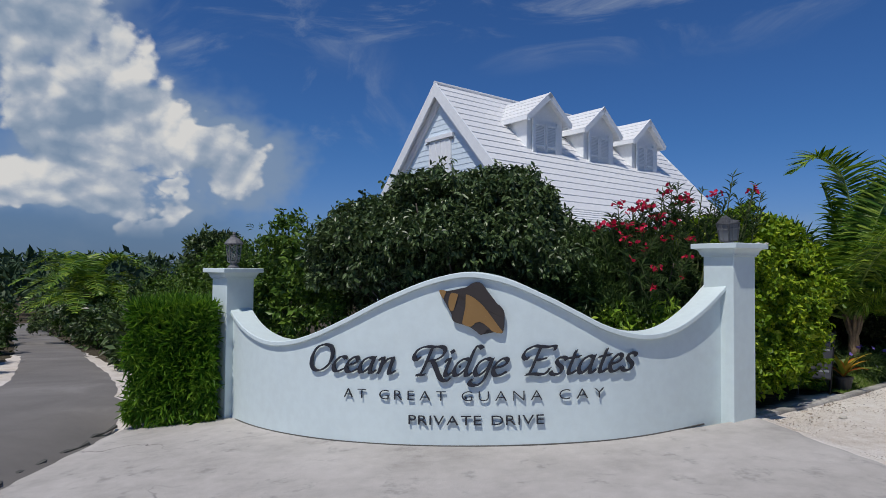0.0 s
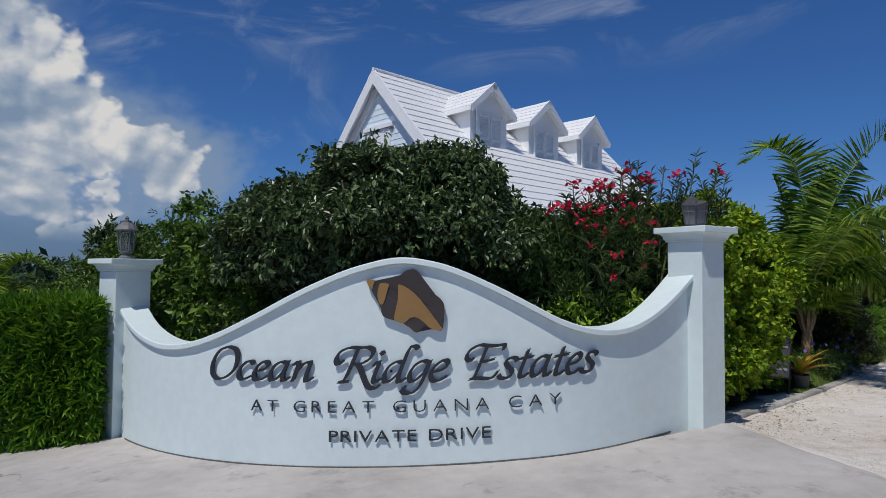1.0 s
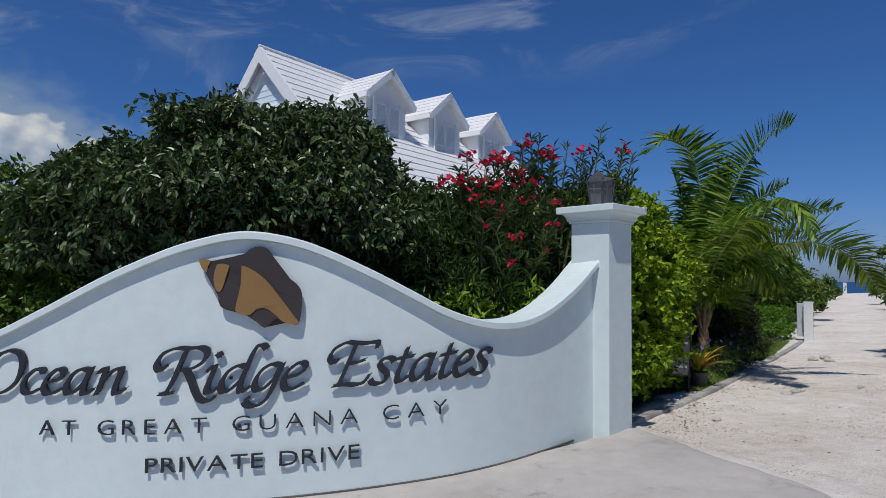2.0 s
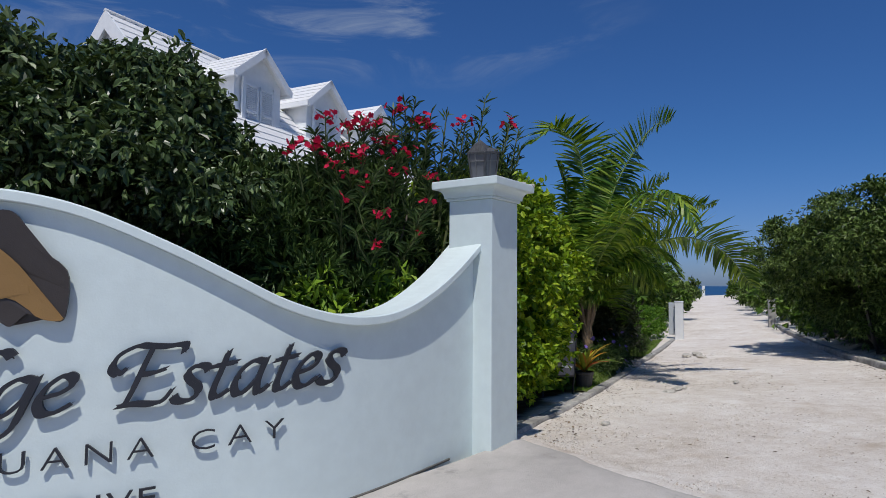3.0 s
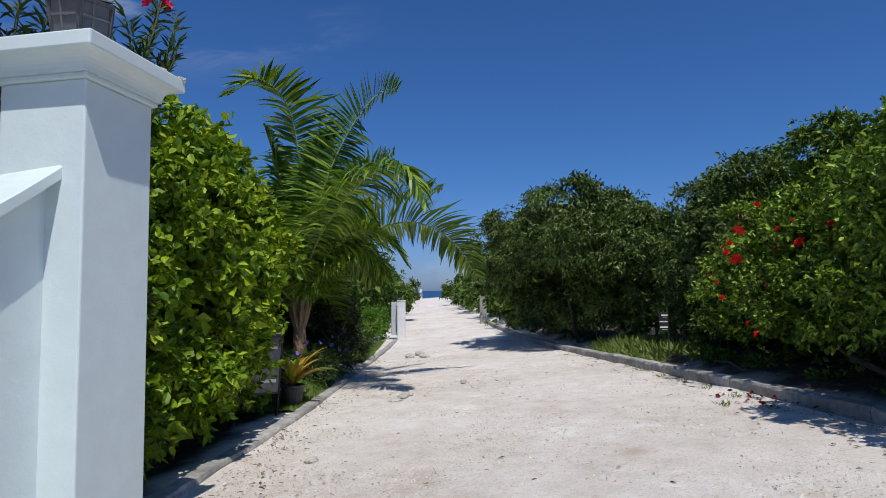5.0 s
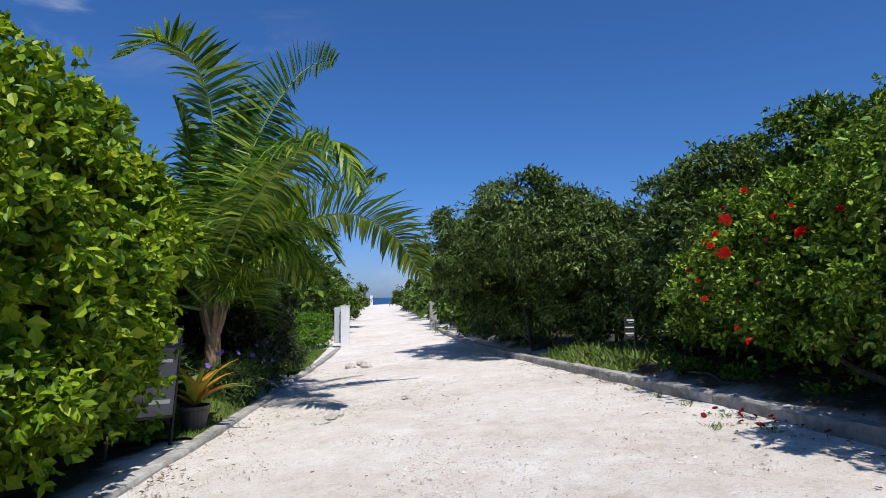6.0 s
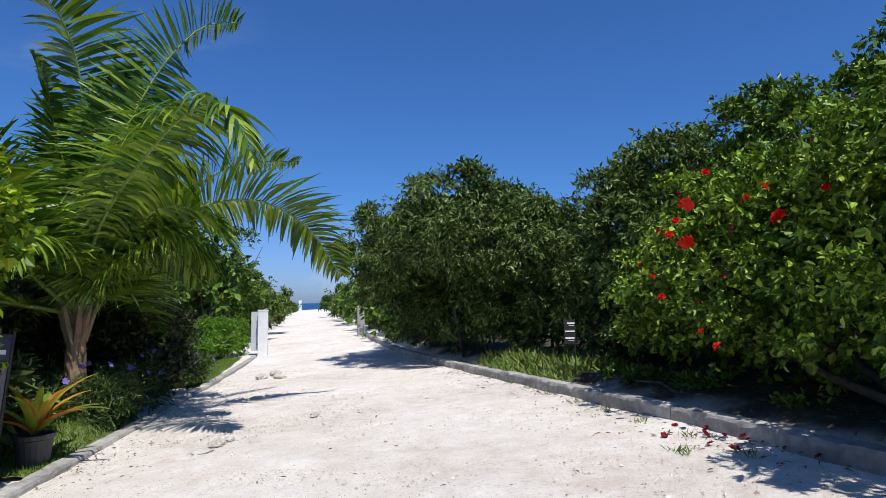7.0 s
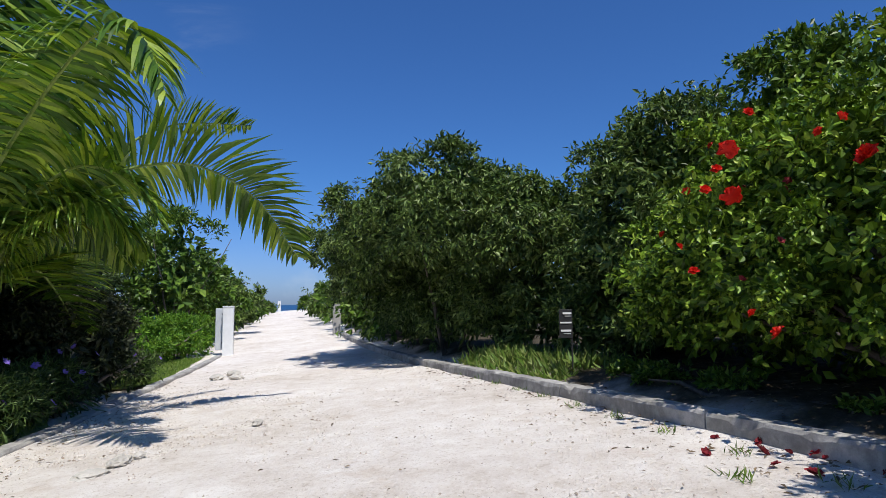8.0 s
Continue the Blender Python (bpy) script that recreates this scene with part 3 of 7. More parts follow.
def build_apron():
    """Pale concrete between the lane and the wall, with a ragged edge on the lane and the sand."""
    xs = np.linspace(0, 1, 56)
    rows, rim = [], []
    for s in np.linspace(0, 1, 90):
        row = []
        for a in xs:
            x = -4.42 + a * 8.2
            back = float(arc_y(x)) + 0.12 if -2.9 < x < 3.35 else (8.45 if x < 0 else 6.75 - 0.35 * (x - 3.3))
            y = -9 + (back + 9) * s
            if a == 0:
                x += 0.22 * noise.noise((0.2, y * 1.3, 2.0)) + 0.10 * noise.noise((0.5, y * 5, 2.0)) - 0.075 * max(0.0, 6.5 - y)
            if a == 1:
                x += 0.16 * noise.noise((3.2, y * 0.9, 7.0)) + 0.05 * noise.noise((3.5, y * 5, 2.0)) - 0.12 * max(0.0, 5.2 - y)
            z = float(apron_z(x, y)) + 0.006 * noise.noise((x * 1.1, y * 1.1, 0.0))
            row.append((x, y, z - (0.0 if 0 < a < 1 else 0.075)))
            if a == 0 and y > 0:
                rim.append((x - 0.01, y, max(z - 0.045, land_z(x, y) + 0.055)))
        rows.append(row)
    verts = np.array(rows)
    n, m = verts.shape[:2]
    idx = np.arange(n * m).reshape(n, m)
    faces = np.stack([idx[:-1, :-1], idx[:-1, 1:], idx[1:, 1:], idx[1:, :-1]], -1).reshape(-1, 4)
    ob = raw("pavement", verts.reshape(-1, 3), faces, APRON, smooth=True)
    tagged(ob, "worn pale concrete apron with dark stains and cracks", "pavement", kind="structure")
    crack = part("trim", tube(rim, [0.022 + 0.012 * math.sin(3.1 * k) for k in range(len(rim))], 5), JOINT, None)
    tagged(crack, "dark crumbled joint between asphalt and concrete", "joint", kind="structure")


build_apron()

sea = raw("water", [(*uv(104, -4600), -3.9), (*uv(4900, -4600), -3.9), (*uv(4900, 4600), -3.9), (*uv(104, 4600), -3.9)], [(0, 1, 2, 3)], SEA)
tagged(sea, "deep blue sea behind the beach crest", "sea", kind="structure")


def kerb_line(name, label, us, v_of, width, height, below, seed, chips):
    """A concrete kerb of cast lengths, each a piece with chipped edges."""
    rng = random.Random(seed)
    root = thing(name, on_land(us[0], v_of(us[0])), label, "kerb", kind="structure")
    for a, b in zip(us, us[1:]):
        bm = bmesh.new()
        n = max(3, int((b - a) / 0.05))
        rings = []
        sink = rng.uniform(-0.012, 0.012)
        for i in range(n + 1):
            u = a + 0.006 + (b - a - 0.012) * i / n
            v = v_of(u)
            z = on_land(u, v_of(u) + (0.3 if v_of(u) < 0 else -0.3)).z + sink
            ring = []
            for dv, dz in ((-0.5, -below), (-0.5, height - 0.02), (-0.42, height), (0.42, height), (0.5, height - 0.02), (0.5, -below)):
                worn = noise.noise((u * 4.0, dv * 3.0, seed)) + 0.6 * noise.noise((u * 13.0, dv * 5.0, seed + 7.0))
                x, y = uv(u, v + dv * width + 0.008 * chips * worn * (dz > 0))
                drop = chips * 0.07 * max(0.0, noise.noise((u * 5.5, dv * 9.0, seed + 3.0)) - 0.22) if dz > 0 and abs(dv) > 0.4 else 0
                ring.append(bm.verts.new((x, y, z + dz - drop + 0.005 * chips * worn * (dz > 0))))
            rings.append(ring)
        for p, q in zip(rings, rings[1:]):
            for k in range(5):
                bm.faces.new((p[k], p[k + 1], q[k + 1], q[k]))
        bm.faces.new(rings[0])
        bm.faces.new(rings[-1][::-1])
        part("kerbstone", bm, KERB, root)
    return root


def kerb_right_v(u):
    return float(np.interp(u, [4, 8.5, 9.5, 10.3, 11.6, 12.8, 14.4, 17, 25, 40, 90], [-1.52, -1.44, -1.41, -1.36, -1.27, -1.21, -1.12, -0.95, -0.78, -0.9, -0.9]))


def kerb_left_v(u):
    return float(np.interp(u, [7.2, 8.2, 9.2, 10.7, 13.2, 15.2, 19.2, 22.6], [3.28, 3.18, 3.08, 2.95, 2.84, 2.80, 2.62, 2.5]))


kerb_line("kerb_right", "broken grey concrete kerb beside the sandy drive", [5.0, 6.8, 8.35, 10.1, 11.7, 13.4, 15.0, 16.6, 18.3, 20.0, 22.0, 25.0, 28.0], kerb_right_v, 0.15, 0.120, 0.25, 3, 1.3)
kerb_line("kerb_left", "low flush concrete edging of the sandy drive", [7.5, 8.9, 10.3, 11.7, 13.1, 14.6, 16.3, 18.0, 19.6, 21.1, 22.4], kerb_left_v, 0.13, 0.03, 0.2, 4, 0.7)


# ---- the entrance wall ----
CREST_A = [-58.3, -56.4, -52.9, -49.0, -43.8, -38.6, -33.9, -29.7, -22.5, -17.5, -13.3, -10.1, -4.1, -0.5, 2.0, 5.0, 7.5, 10.1, 12.4, 14.7, 17.0, 19.5, 21.5]
CREST_Z = [1.095, 1.020, 0.895, 0.800, 0.742, 0.792, 0.920, 1.082, 1.392, 1.565, 1.638, 1.602, 1.392, 1.228, 1.114, 1.028, 1.000, 1.018, 1.078, 1.172, 1.290, 1.446, 1.58]


def wall_top(a):
    """Height of the wall under its coping, by the angle along the curve: two hollows and a crest between them."""
    k = min(max(int(np.searchsorted(CREST_A, a)) - 1, 0), len(CREST_A) - 2)
    slope = np.gradient(CREST_Z, CREST_A)
    h = CREST_A[k + 1] - CREST_A[k]
    f = (a - CREST_A[k]) / h
    return float((1 + 2 * f) * (1 - f) ** 2 * CREST_Z[k] + f * (1 - f) ** 2 * h * slope[k] + f * f * (3 - 2 * f) * CREST_Z[k + 1] + f * f * (f - 1) * h * slope[k + 1])


def overhang(a):
    return float(np.interp(a, [-57, -14, 5, 19], [0.043, 0.047, 0.066, 0.070]))


def set_back(a):
    """How far the wall draws back from its circle on the way to the tall pillar."""
    return 0.225 * step(a, 1.0, 22.0)


def curved(a, r, z):
    t = radians(a)
    r = r - float(set_back(a))
    return Vector((WALL_C[0] + r * math.sin(t), WALL_C[1] - r * math.cos(t), z))


ENTRY = thing("entrance_wall", curved(-13.7, WALL_R, apron_z(0.2, 6.2)), "curved white stucco entrance sign wall with dark raised lettering", "sign wall")


def sweep_arc(a0, a1, section, n=150):
    """A body along the wall's curve; section(a) gives (radius, height) pairs."""
    bm = bmesh.new()
    rings = []
    for i in range(n + 1):
        a = a0 + (a1 - a0) * i / n
        rings.append([bm.verts.new(curved(a, r, z)) for r, z in section(a)])
    k = len(rings[0])
    for p, q in zip(rings, rings[1:]):
        for j in range(k):
            bm.faces.new((p[j], p[(j + 1) % k], q[(j + 1) % k], q[j]))
    bm.faces.new(rings[0])
    bm.faces.new(rings[-1][::-1])
    return bm


part("wall", sweep_arc(-58.3, 21.2, lambda a: [(WALL_R - 0.24, -0.8), (WALL_R, -0.8), (WALL_R, wall_top(a)), (WALL_R - 0.24, wall_top(a))]), STUCCO, ENTRY, smooth=False)
part("coping", sweep_arc(-57.6, 20.6, lambda a: [(WALL_R + overhang(a) - 0.006, wall_top(a) + 0.001), (WALL_R + overhang(a), wall_top(a) + 0.007), (WALL_R + overhang(a), wall_top(a) + 0.050), (WALL_R + overhang(a) - 0.009, wall_top(a) + 0.059), (WALL_R - 0.26, wall_top(a) + 0.059), (WALL_R - 0.27, wall_top(a) + 0.050), (WALL_R - 0.27, wall_top(a) + 0.001)]), STUCCO, ENTRY, "overhanging coping with eased edges")


def pillar(corner, yaw, side, base, top, label):
    """A square stucco pillar with a stepped cap; corner is its front corner."""
    c, s = math.cos(radians(yaw)), math.sin(radians(yaw))
    mid = Vector((corner[0] + side / 2 * (c - s), corner[1] + side / 2 * (s + c), 0))
    m = Matrix.Translation(mid) @ Matrix.Rotation(radians(yaw), 4, "Z")
    root = thing("pillar", (mid.x, mid.y, base), label, "pillar", "pillars of the entrance wall")

    def slab(name, w, z0, z1, bevel):
        part(name, box_bm((w, w, z1 - z0), m @ Matrix.Translation((0, 0, (z0 + z1) / 2)), bevel), STUCCO, root)

    slab("shaft", side, base - 0.5, top - 0.150, 0.008)
    slab("necking", side + 0.035, top - 0.150, top - 0.128, 0.006)
    bell = bmesh.new()
    rings = []
    for k in range(7):
        f = k / 6
        w = side / 2 + 0.028 + 0.050 * (1 - math.cos(f * math.pi / 2))
        z = top - 0.128 + 0.066 * math.sin(f * math.pi / 2)
        rings.append([bell.verts.new(m @ Vector((sx * w, sy * w, z))) for sx, sy in ((1, 1), (-1, 1), (-1, -1), (1, -1))])
    for a, b in zip(rings, rings[1:]):
        for k in range(4):
            bell.faces.new((a[k], a[(k + 1) % 4], b[(k + 1) % 4], b[k]))
    bell.faces.new(rings[0][::-1])
    bell.faces.new(rings[-1])
    part("moulding", bell, STUCCO, root, "hollow moulding")
    slab("cap", side + 0.20, top - 0.062, top, 0.007)
    return root, m


PILLAR_R, RIGHT_M = pillar((3.27, 6.50), 27, 0.39, -0.05, 2.045, "tall white square stucco pillar with a chipped cap")
PILLAR_L, LEFT_M = pillar((-2.962, 8.422), 46, 0.42, -0.41, 1.70, "white square stucco pillar beside the clipped bamboo")
# broken mortar on the cap's corner
rng = random.Random(5)
bm = bmesh.new()
for k in range(7):
    bmesh.ops.create_icosphere(bm, subdivisions=1, radius=rng.uniform(0.012, 0.03), matrix=RIGHT_M @ Matrix.Translation((0.20 + rng.uniform(-0.05, 0.09), -0.27 + rng.uniform(-0.02, 0.08), 2.045)) @ Matrix.Diagonal((1.4, 1.2, 0.7, 1)))
part("mortar_patch", bm, ROCK, PILLAR_R, "crumbled mortar on the cap")


part("base_joint", tube([curved(a, WALL_R + 0.004, apron_z(*curved(a, WALL_R, 0.0)[:2]) + 0.002) for a in range(-55, 19, 2)], [0.009] * 37, 5), JOINT, ENTRY, "dark dirt line along the wall foot")


# ---- lettering and shell ----
# the large words are drawn with a broad pen: strokes of each slanted letter, cap height 0.69
PEN, STEPS = {}, {}
BOWL = [(0.30, 0.37), (0.20, 0.40), (0.08, 0.31), (0.03, 0.14), (0.08, 0.01), (0.17, 0.04), (0.27, 0.19), (0.31, 0.38)]
PEN["O"] = [[(0.30, 0.70), (0.12, 0.62), (0.02, 0.40), (0.04, 0.15), (0.18, 0.0), (0.36, 0.02), (0.52, 0.18), (0.56, 0.42), (0.48, 0.64), (0.30, 0.70), (0.20, 0.66)]]
PEN["c"] = [[(0.30, 0.34), (0.24, 0.40), (0.13, 0.37), (0.03, 0.22), (0.05, 0.06), (0.15, 0.0), (0.30, 0.08)]]
PEN["e"] = [[(0.05, 0.18), (0.18, 0.21), (0.27, 0.29), (0.26, 0.37), (0.18, 0.40), (0.07, 0.29), (0.03, 0.14), (0.09, 0.01), (0.19, 0.01), (0.31, 0.09)]]
PEN["a"] = [BOWL, [(0.32, 0.41), (0.28, 0.15), (0.30, 0.01), (0.35, 0.01), (0.42, 0.08)]]
PEN["n"] = [[(0.0, 0.33), (0.06, 0.40), (0.09, 0.36), (0.08, 0.18), (0.06, 0.0)], [(0.07, 0.16), (0.17, 0.34), (0.27, 0.40), (0.30, 0.34), (0.28, 0.12), (0.30, 0.01), (0.35, 0.01), (0.42, 0.08)]]
PEN["i"] = [[(0.0, 0.32), (0.06, 0.40), (0.09, 0.36), (0.06, 0.10), (0.08, 0.01), (0.13, 0.01), (0.20, 0.08)], [(0.08, 0.60), (0.11, 0.57), (0.13, 0.54)]]
PEN["d"] = [BOWL, [(0.50, 0.63), (0.44, 0.69), (0.37, 0.68), (0.33, 0.55), (0.30, 0.30), (0.28, 0.12), (0.30, 0.01), (0.35, 0.01), (0.42, 0.08)]]
PEN["g"] = [BOWL, [(0.33, 0.40), (0.29, 0.12), (0.25, -0.10), (0.16, -0.21), (0.04, -0.22), (-0.03, -0.15), (0.02, -0.08)]]
PEN["s"] = [[(0.29, 0.33), (0.25, 0.39), (0.15, 0.40), (0.08, 0.33), (0.13, 0.24), (0.22, 0.16), (0.24, 0.07), (0.16, 0.0), (0.05, 0.01), (0.0, 0.07)]]
PEN["t"] = [[(0.13, 0.54), (0.10, 0.30), (0.07, 0.10), (0.09, 0.01), (0.15, 0.01), (0.24, 0.08)], [(0.0, 0.37), (0.10, 0.385), (0.25, 0.40)]]
PEN["E"] = [[(0.52, 0.58), (0.50, 0.67), (0.34, 0.66), (0.16, 0.68), (0.05, 0.69), (-0.10, 0.60), (-0.14, 0.46), (-0.06, 0.38), (0.0, 0.44)], [(0.20, 0.67), (0.16, 0.45), (0.12, 0.20), (0.08, 0.02)], [(0.14, 0.36), (0.26, 0.36), (0.38, 0.40)], [(0.02, 0.02), (0.18, 0.03), (0.34, 0.01), (0.44, 0.04), (0.50, 0.15)]]
PEN["R"] = [[(0.0, 0.44), (-0.08, 0.36), (-0.15, 0.46), (-0.10, 0.61), (0.06, 0.69), (0.24, 0.68), (0.38, 0.69), (0.48, 0.62), (0.46, 0.48), (0.34, 0.38), (0.18, 0.35)], [(0.20, 0.66), (0.16, 0.40), (0.12, 0.15), (0.07, 0.0)], [(0.0, 0.015), (0.08, 0.01), (0.17, 0.02)], [(0.27, 0.36), (0.37, 0.20), (0.47, 0.02), (0.57, -0.10), (0.67, -0.12), (0.74, -0.05)]]
STEPS.update(O=0.63, c=0.32, e=0.33, a=0.43, n=0.43, i=0.20, d=0.43, g=0.36, s=0.32, t=0.25, E=0.53, R=0.54)


def pen_letter(ch, shear, nib):
    """One letter of pen strokes as a solid of unit depth: wide across the nib, a hairline along it."""
    allv, allf, n0 = [], [], 0
    for line in PEN[ch]:
        pts = np.array(line, float)
        t = np.linspace(0, len(pts) - 1, (len(pts) - 1) * 6 + 1)
        m = np.gradient(pts, axis=0)
        i = np.clip(t.astype(int), 0, len(pts) - 2)
        f = (t - i)[:, None]
        xy = (1 + 2 * f) * (1 - f) ** 2 * pts[i] + f * (1 - f) ** 2 * m[i] + f * f * (3 - 2 * f) * pts[i + 1] + f * f * (f - 1) * m[i + 1]
        xy[:, 0] += shear * xy[:, 1]
        for lift, half in ((0.0, np.array([0.80, 0.60]) * nib / 2), (0.03, np.array([-0.60, 0.80]) * nib * 0.20)):
            for z in (-0.5, 0.5):
                for sg in (-1, 1):
                    allv.append(np.c_[xy + sg * half, np.full(len(xy), z + lift)])
            c = len(xy)
            for q in range(c - 1):
                v0, v1, v2, v3 = n0 + q, n0 + c + q, n0 + 2 * c + q, n0 + 3 * c + q
                allf += [(v2, v3, v3 + 1, v2 + 1), (v0, v0 + 1, v1 + 1, v1), (v0, v2, v2 + 1, v0 + 1), (v1, v1 + 1, v3 + 1, v3)]
            for q in (0, c - 1):
                allf.append((n0 + q, n0 + c + q, n0 + 3 * c + q, n0 + 2 * c + q))
            n0 += 4 * c
    me = bpy.data.meshes.new("letter")
    co = np.concatenate(allv)
    me.from_pydata(co.tolist(), [], allf)
    return me, co


def glyph(ch, bold, shear):
    """The outline of one letter of the built-in font as a solid of unit depth, with its size."""
    cu = bpy.data.curves.new("glyph", "FONT")
    cu.body, cu.shear, cu.offset, cu.extrude, cu.resolution_u = ch, shear, bold, 0.5, 3
    ob = new("glyph", cu)
    dg = bpy.context.evaluated_depsgraph_get()
    dg.update()
    me = bpy.data.meshes.new_from_object(ob.evaluated_get(dg))
    bpy.data.objects.remove(ob)
    bpy.data.curves.remove(cu)
    co = np.empty(len(me.vertices) * 3)
    me.vertices.foreach_get("co", co)
    co = co.reshape(-1, 3)
    return me, co


def lettering(text, a0, a1, base0, slope, height, bold, shear, gap, space, label, thick=0.020, off=0.016, small=0.0, nib=0.0):
    """Letters standing off the wall, spread between two angles, each a piece of its own."""
    root = part("lettering", box_bm((0.02, 0.01, 0.02), Matrix.Translation(curved((a0 + a1) / 2, WALL_R + off * 0.5, base0 + slope * (a1 - a0) / 2 + height * 0.3))), LETTER, ENTRY, label)
    cells, x = [], 0.0
    for i, ch in enumerate(text):
        if ch == " ":
            x += space
            continue
        first = i == 0 or text[i - 1] == " "
        if nib:
            me, co = pen_letter(ch, shear, nib)
            cells.append((me, co, x, first))
            x += STEPS[ch]
            continue
        me, co = glyph(ch, bold, shear)
        x0, x1 = co[:, 0].min(), co[:, 0].max()
        cells.append((me, co, x - x0, first))
        x += x1 - x0 + gap
    left, right = min(co[:, 0].min() + dx for _, co, dx, _ in cells), max(co[:, 0].max() + dx for _, co, dx, _ in cells)
    total = right - left
    cap = 0.69
    for me, co, dx, first in cells:
        sx = (a1 - a0) / total
        sc = height / cap * (1.0 if first or not small else small)
        ang = a0 + (co[:, 0] + dx - left) * sx
        z = base0 + slope * (ang - a0) + co[:, 1] * sc
        r = WALL_R + off + (co[:, 2] + 0.5) * thick - set_back(ang)
        t = np.radians(ang)
        pos = np.stack([WALL_C[0] + r * np.sin(t), WALL_C[1] - r * np.cos(t), z], 1)
        me.vertices.foreach_set("co", pos.ravel())
        me.name = "letter"
        me.update()
        mesh_object("letter", me, LETTER, root)


lettering("Ocean", -35.2, -22.0, 0.525, 0.0040, 0.300, -0.019, 0.22, 0.06, 0.3, "charcoal slanted letters reading Ocean", nib=0.104)
lettering("Ridge", -20.1, -8.5, 0.574, 0.0042, 0.310, -0.019, 0.22, 0.06, 0.3, "charcoal slanted letters reading Ridge", nib=0.104)
lettering("Estates", -7.2, 6.5, 0.626, 0.0048, 0.300, -0.019, 0.22, 0.06, 0.3, "charcoal slanted letters reading Estates", nib=0.104)
lettering("AT GREAT GUANA CAY", -29.5, 2.3, 0.262, 0.0046, 0.105, -0.017, 0.0, 0.34, 0.55, "thin charcoal capitals reading AT GREAT GUANA CAY", 0.014)
lettering("PRIVATE DRIVE", -20.5, -4.6, 0.045, 0.0054, 0.100, -0.006, 0.0, 0.13, 0.42, "charcoal capitals reading PRIVATE DRIVE", 0.014)


def plaque(name, outline, lift, mat, thick, parent, label=""):
    """A flat cut-out on the wall, from an outline in centimetres about the shell's middle."""
    bm = bmesh.new()
    a_mid, z_mid = -13.0, 1.310
    n = len(outline)
    smooth = []
    for i in range(n):
        p0, p1, p2, p3 = (np.array(outline[(i + k) % n], float) for k in (-1, 0, 1, 2))
        for t in (0.0, 0.33, 0.66):
            smooth.append(0.5 * (2 * p1 + (p2 - p0) * t + (2 * p0 - 5 * p1 + 4 * p2 - p3) * t * t + (3 * p1 - p0 - 3 * p2 + p3) * t**3))
    rings = []
    for r in (lift, lift + thick):
        rings.append([bm.verts.new(curved(a_mid + math.degrees(x / 100 / WALL_R), WALL_R + r, z_mid + y / 100)) for x, y in smooth])
    bm.faces.new(rings[1])
    bm.faces.new(rings[0][::-1])
    k = len(smooth)
    for j in range(k):
        bm.faces.new((rings[0][j], rings[0][(j + 1) % k], rings[1][(j + 1) % k], rings[1][j]))
    bmesh.ops.triangulate(bm, faces=[f for f in bm.faces if len(f.verts) > 4])
    return part(name, bm, mat, parent, label)


SHELL = plaque("shell_plaque", [(-34, 19), (-26, 18), (-14, 16), (-11, 21), (-4, 23), (1, 27), (9, 28), (15, 22), (20, 11), (30, 4), (35, -4), (34, -22), (30, -25), (18, -21), (13, -26), (10, -27), (4, -22), (0, -18), (-8, -17), (-19, -13), (-21, -3), (-24, 1), (-28, 8), (-32, 13)], 0.030, SHELL_DARK, 0.018, ENTRY, "flat painted sea shell in brown and tan")
for outline in ([(-34, 19), (-26.5, 18.2), (-28, 14), (-29, 10), (-32, 13)], [(-21, 16), (-14, 15), (-15, 10), (-18.5, -2), (-22, -2), (-24, 5), (-23, 12)], [(-5, 15), (4, 11), (14, 2), (21, -8), (25, -16), (33.5, -23.5), (27, -24.5), (19.5, -20), (18, -8), (8, -11), (1, -18.5), (-6.5, -17.5), (-9, -14), (-4, -5), (-0.5, 5), (-4, 11)]):
    plaque("shell_band", outline, 0.0485, SHELL_TAN, 0.003, SHELL)


# ---- lanterns on the pillars ----
def lantern_upright(at):
    root = thing("lantern", at, "dark grey metal lantern with dusty glass upright on its pillar", "lantern", "lanterns on the pillars")
    x, y, z = at
    part("base", lathe([(0.085, 0), (0.085, 0.02), (0.05, 0.05), (0.045, 0.07), (0.075, 0.085), (0.075, 0.10)], at, 12), IRON, root)
    part("glass", lathe([(0.075, 0.10), (0.105, 0.345)], at, 6, 0.2), GLASS, root, "dusty clear panes")
    for k in range(6):
        a = 0.2 + k * math.pi / 3
        part("bar", tube([(x + 0.078 * math.cos(a), y + 0.078 * math.sin(a), z + 0.095), (x + 0.108 * math.cos(a), y + 0.108 * math.sin(a), z + 0.35)], [0.008, 0.008], 5), IRON, root)
    part("roof", lathe([(0.135, 0.345), (0.137, 0.36), (0.10, 0.41), (0.055, 0.445), (0.05, 0.455), (0.05, 0.475)], at, 12), IRON, root)
    part("finial", lathe([(0.03, 0.475), (0.02, 0.49), (0.028, 0.505), (0.006, 0.53)], at, 8), IRON, root)


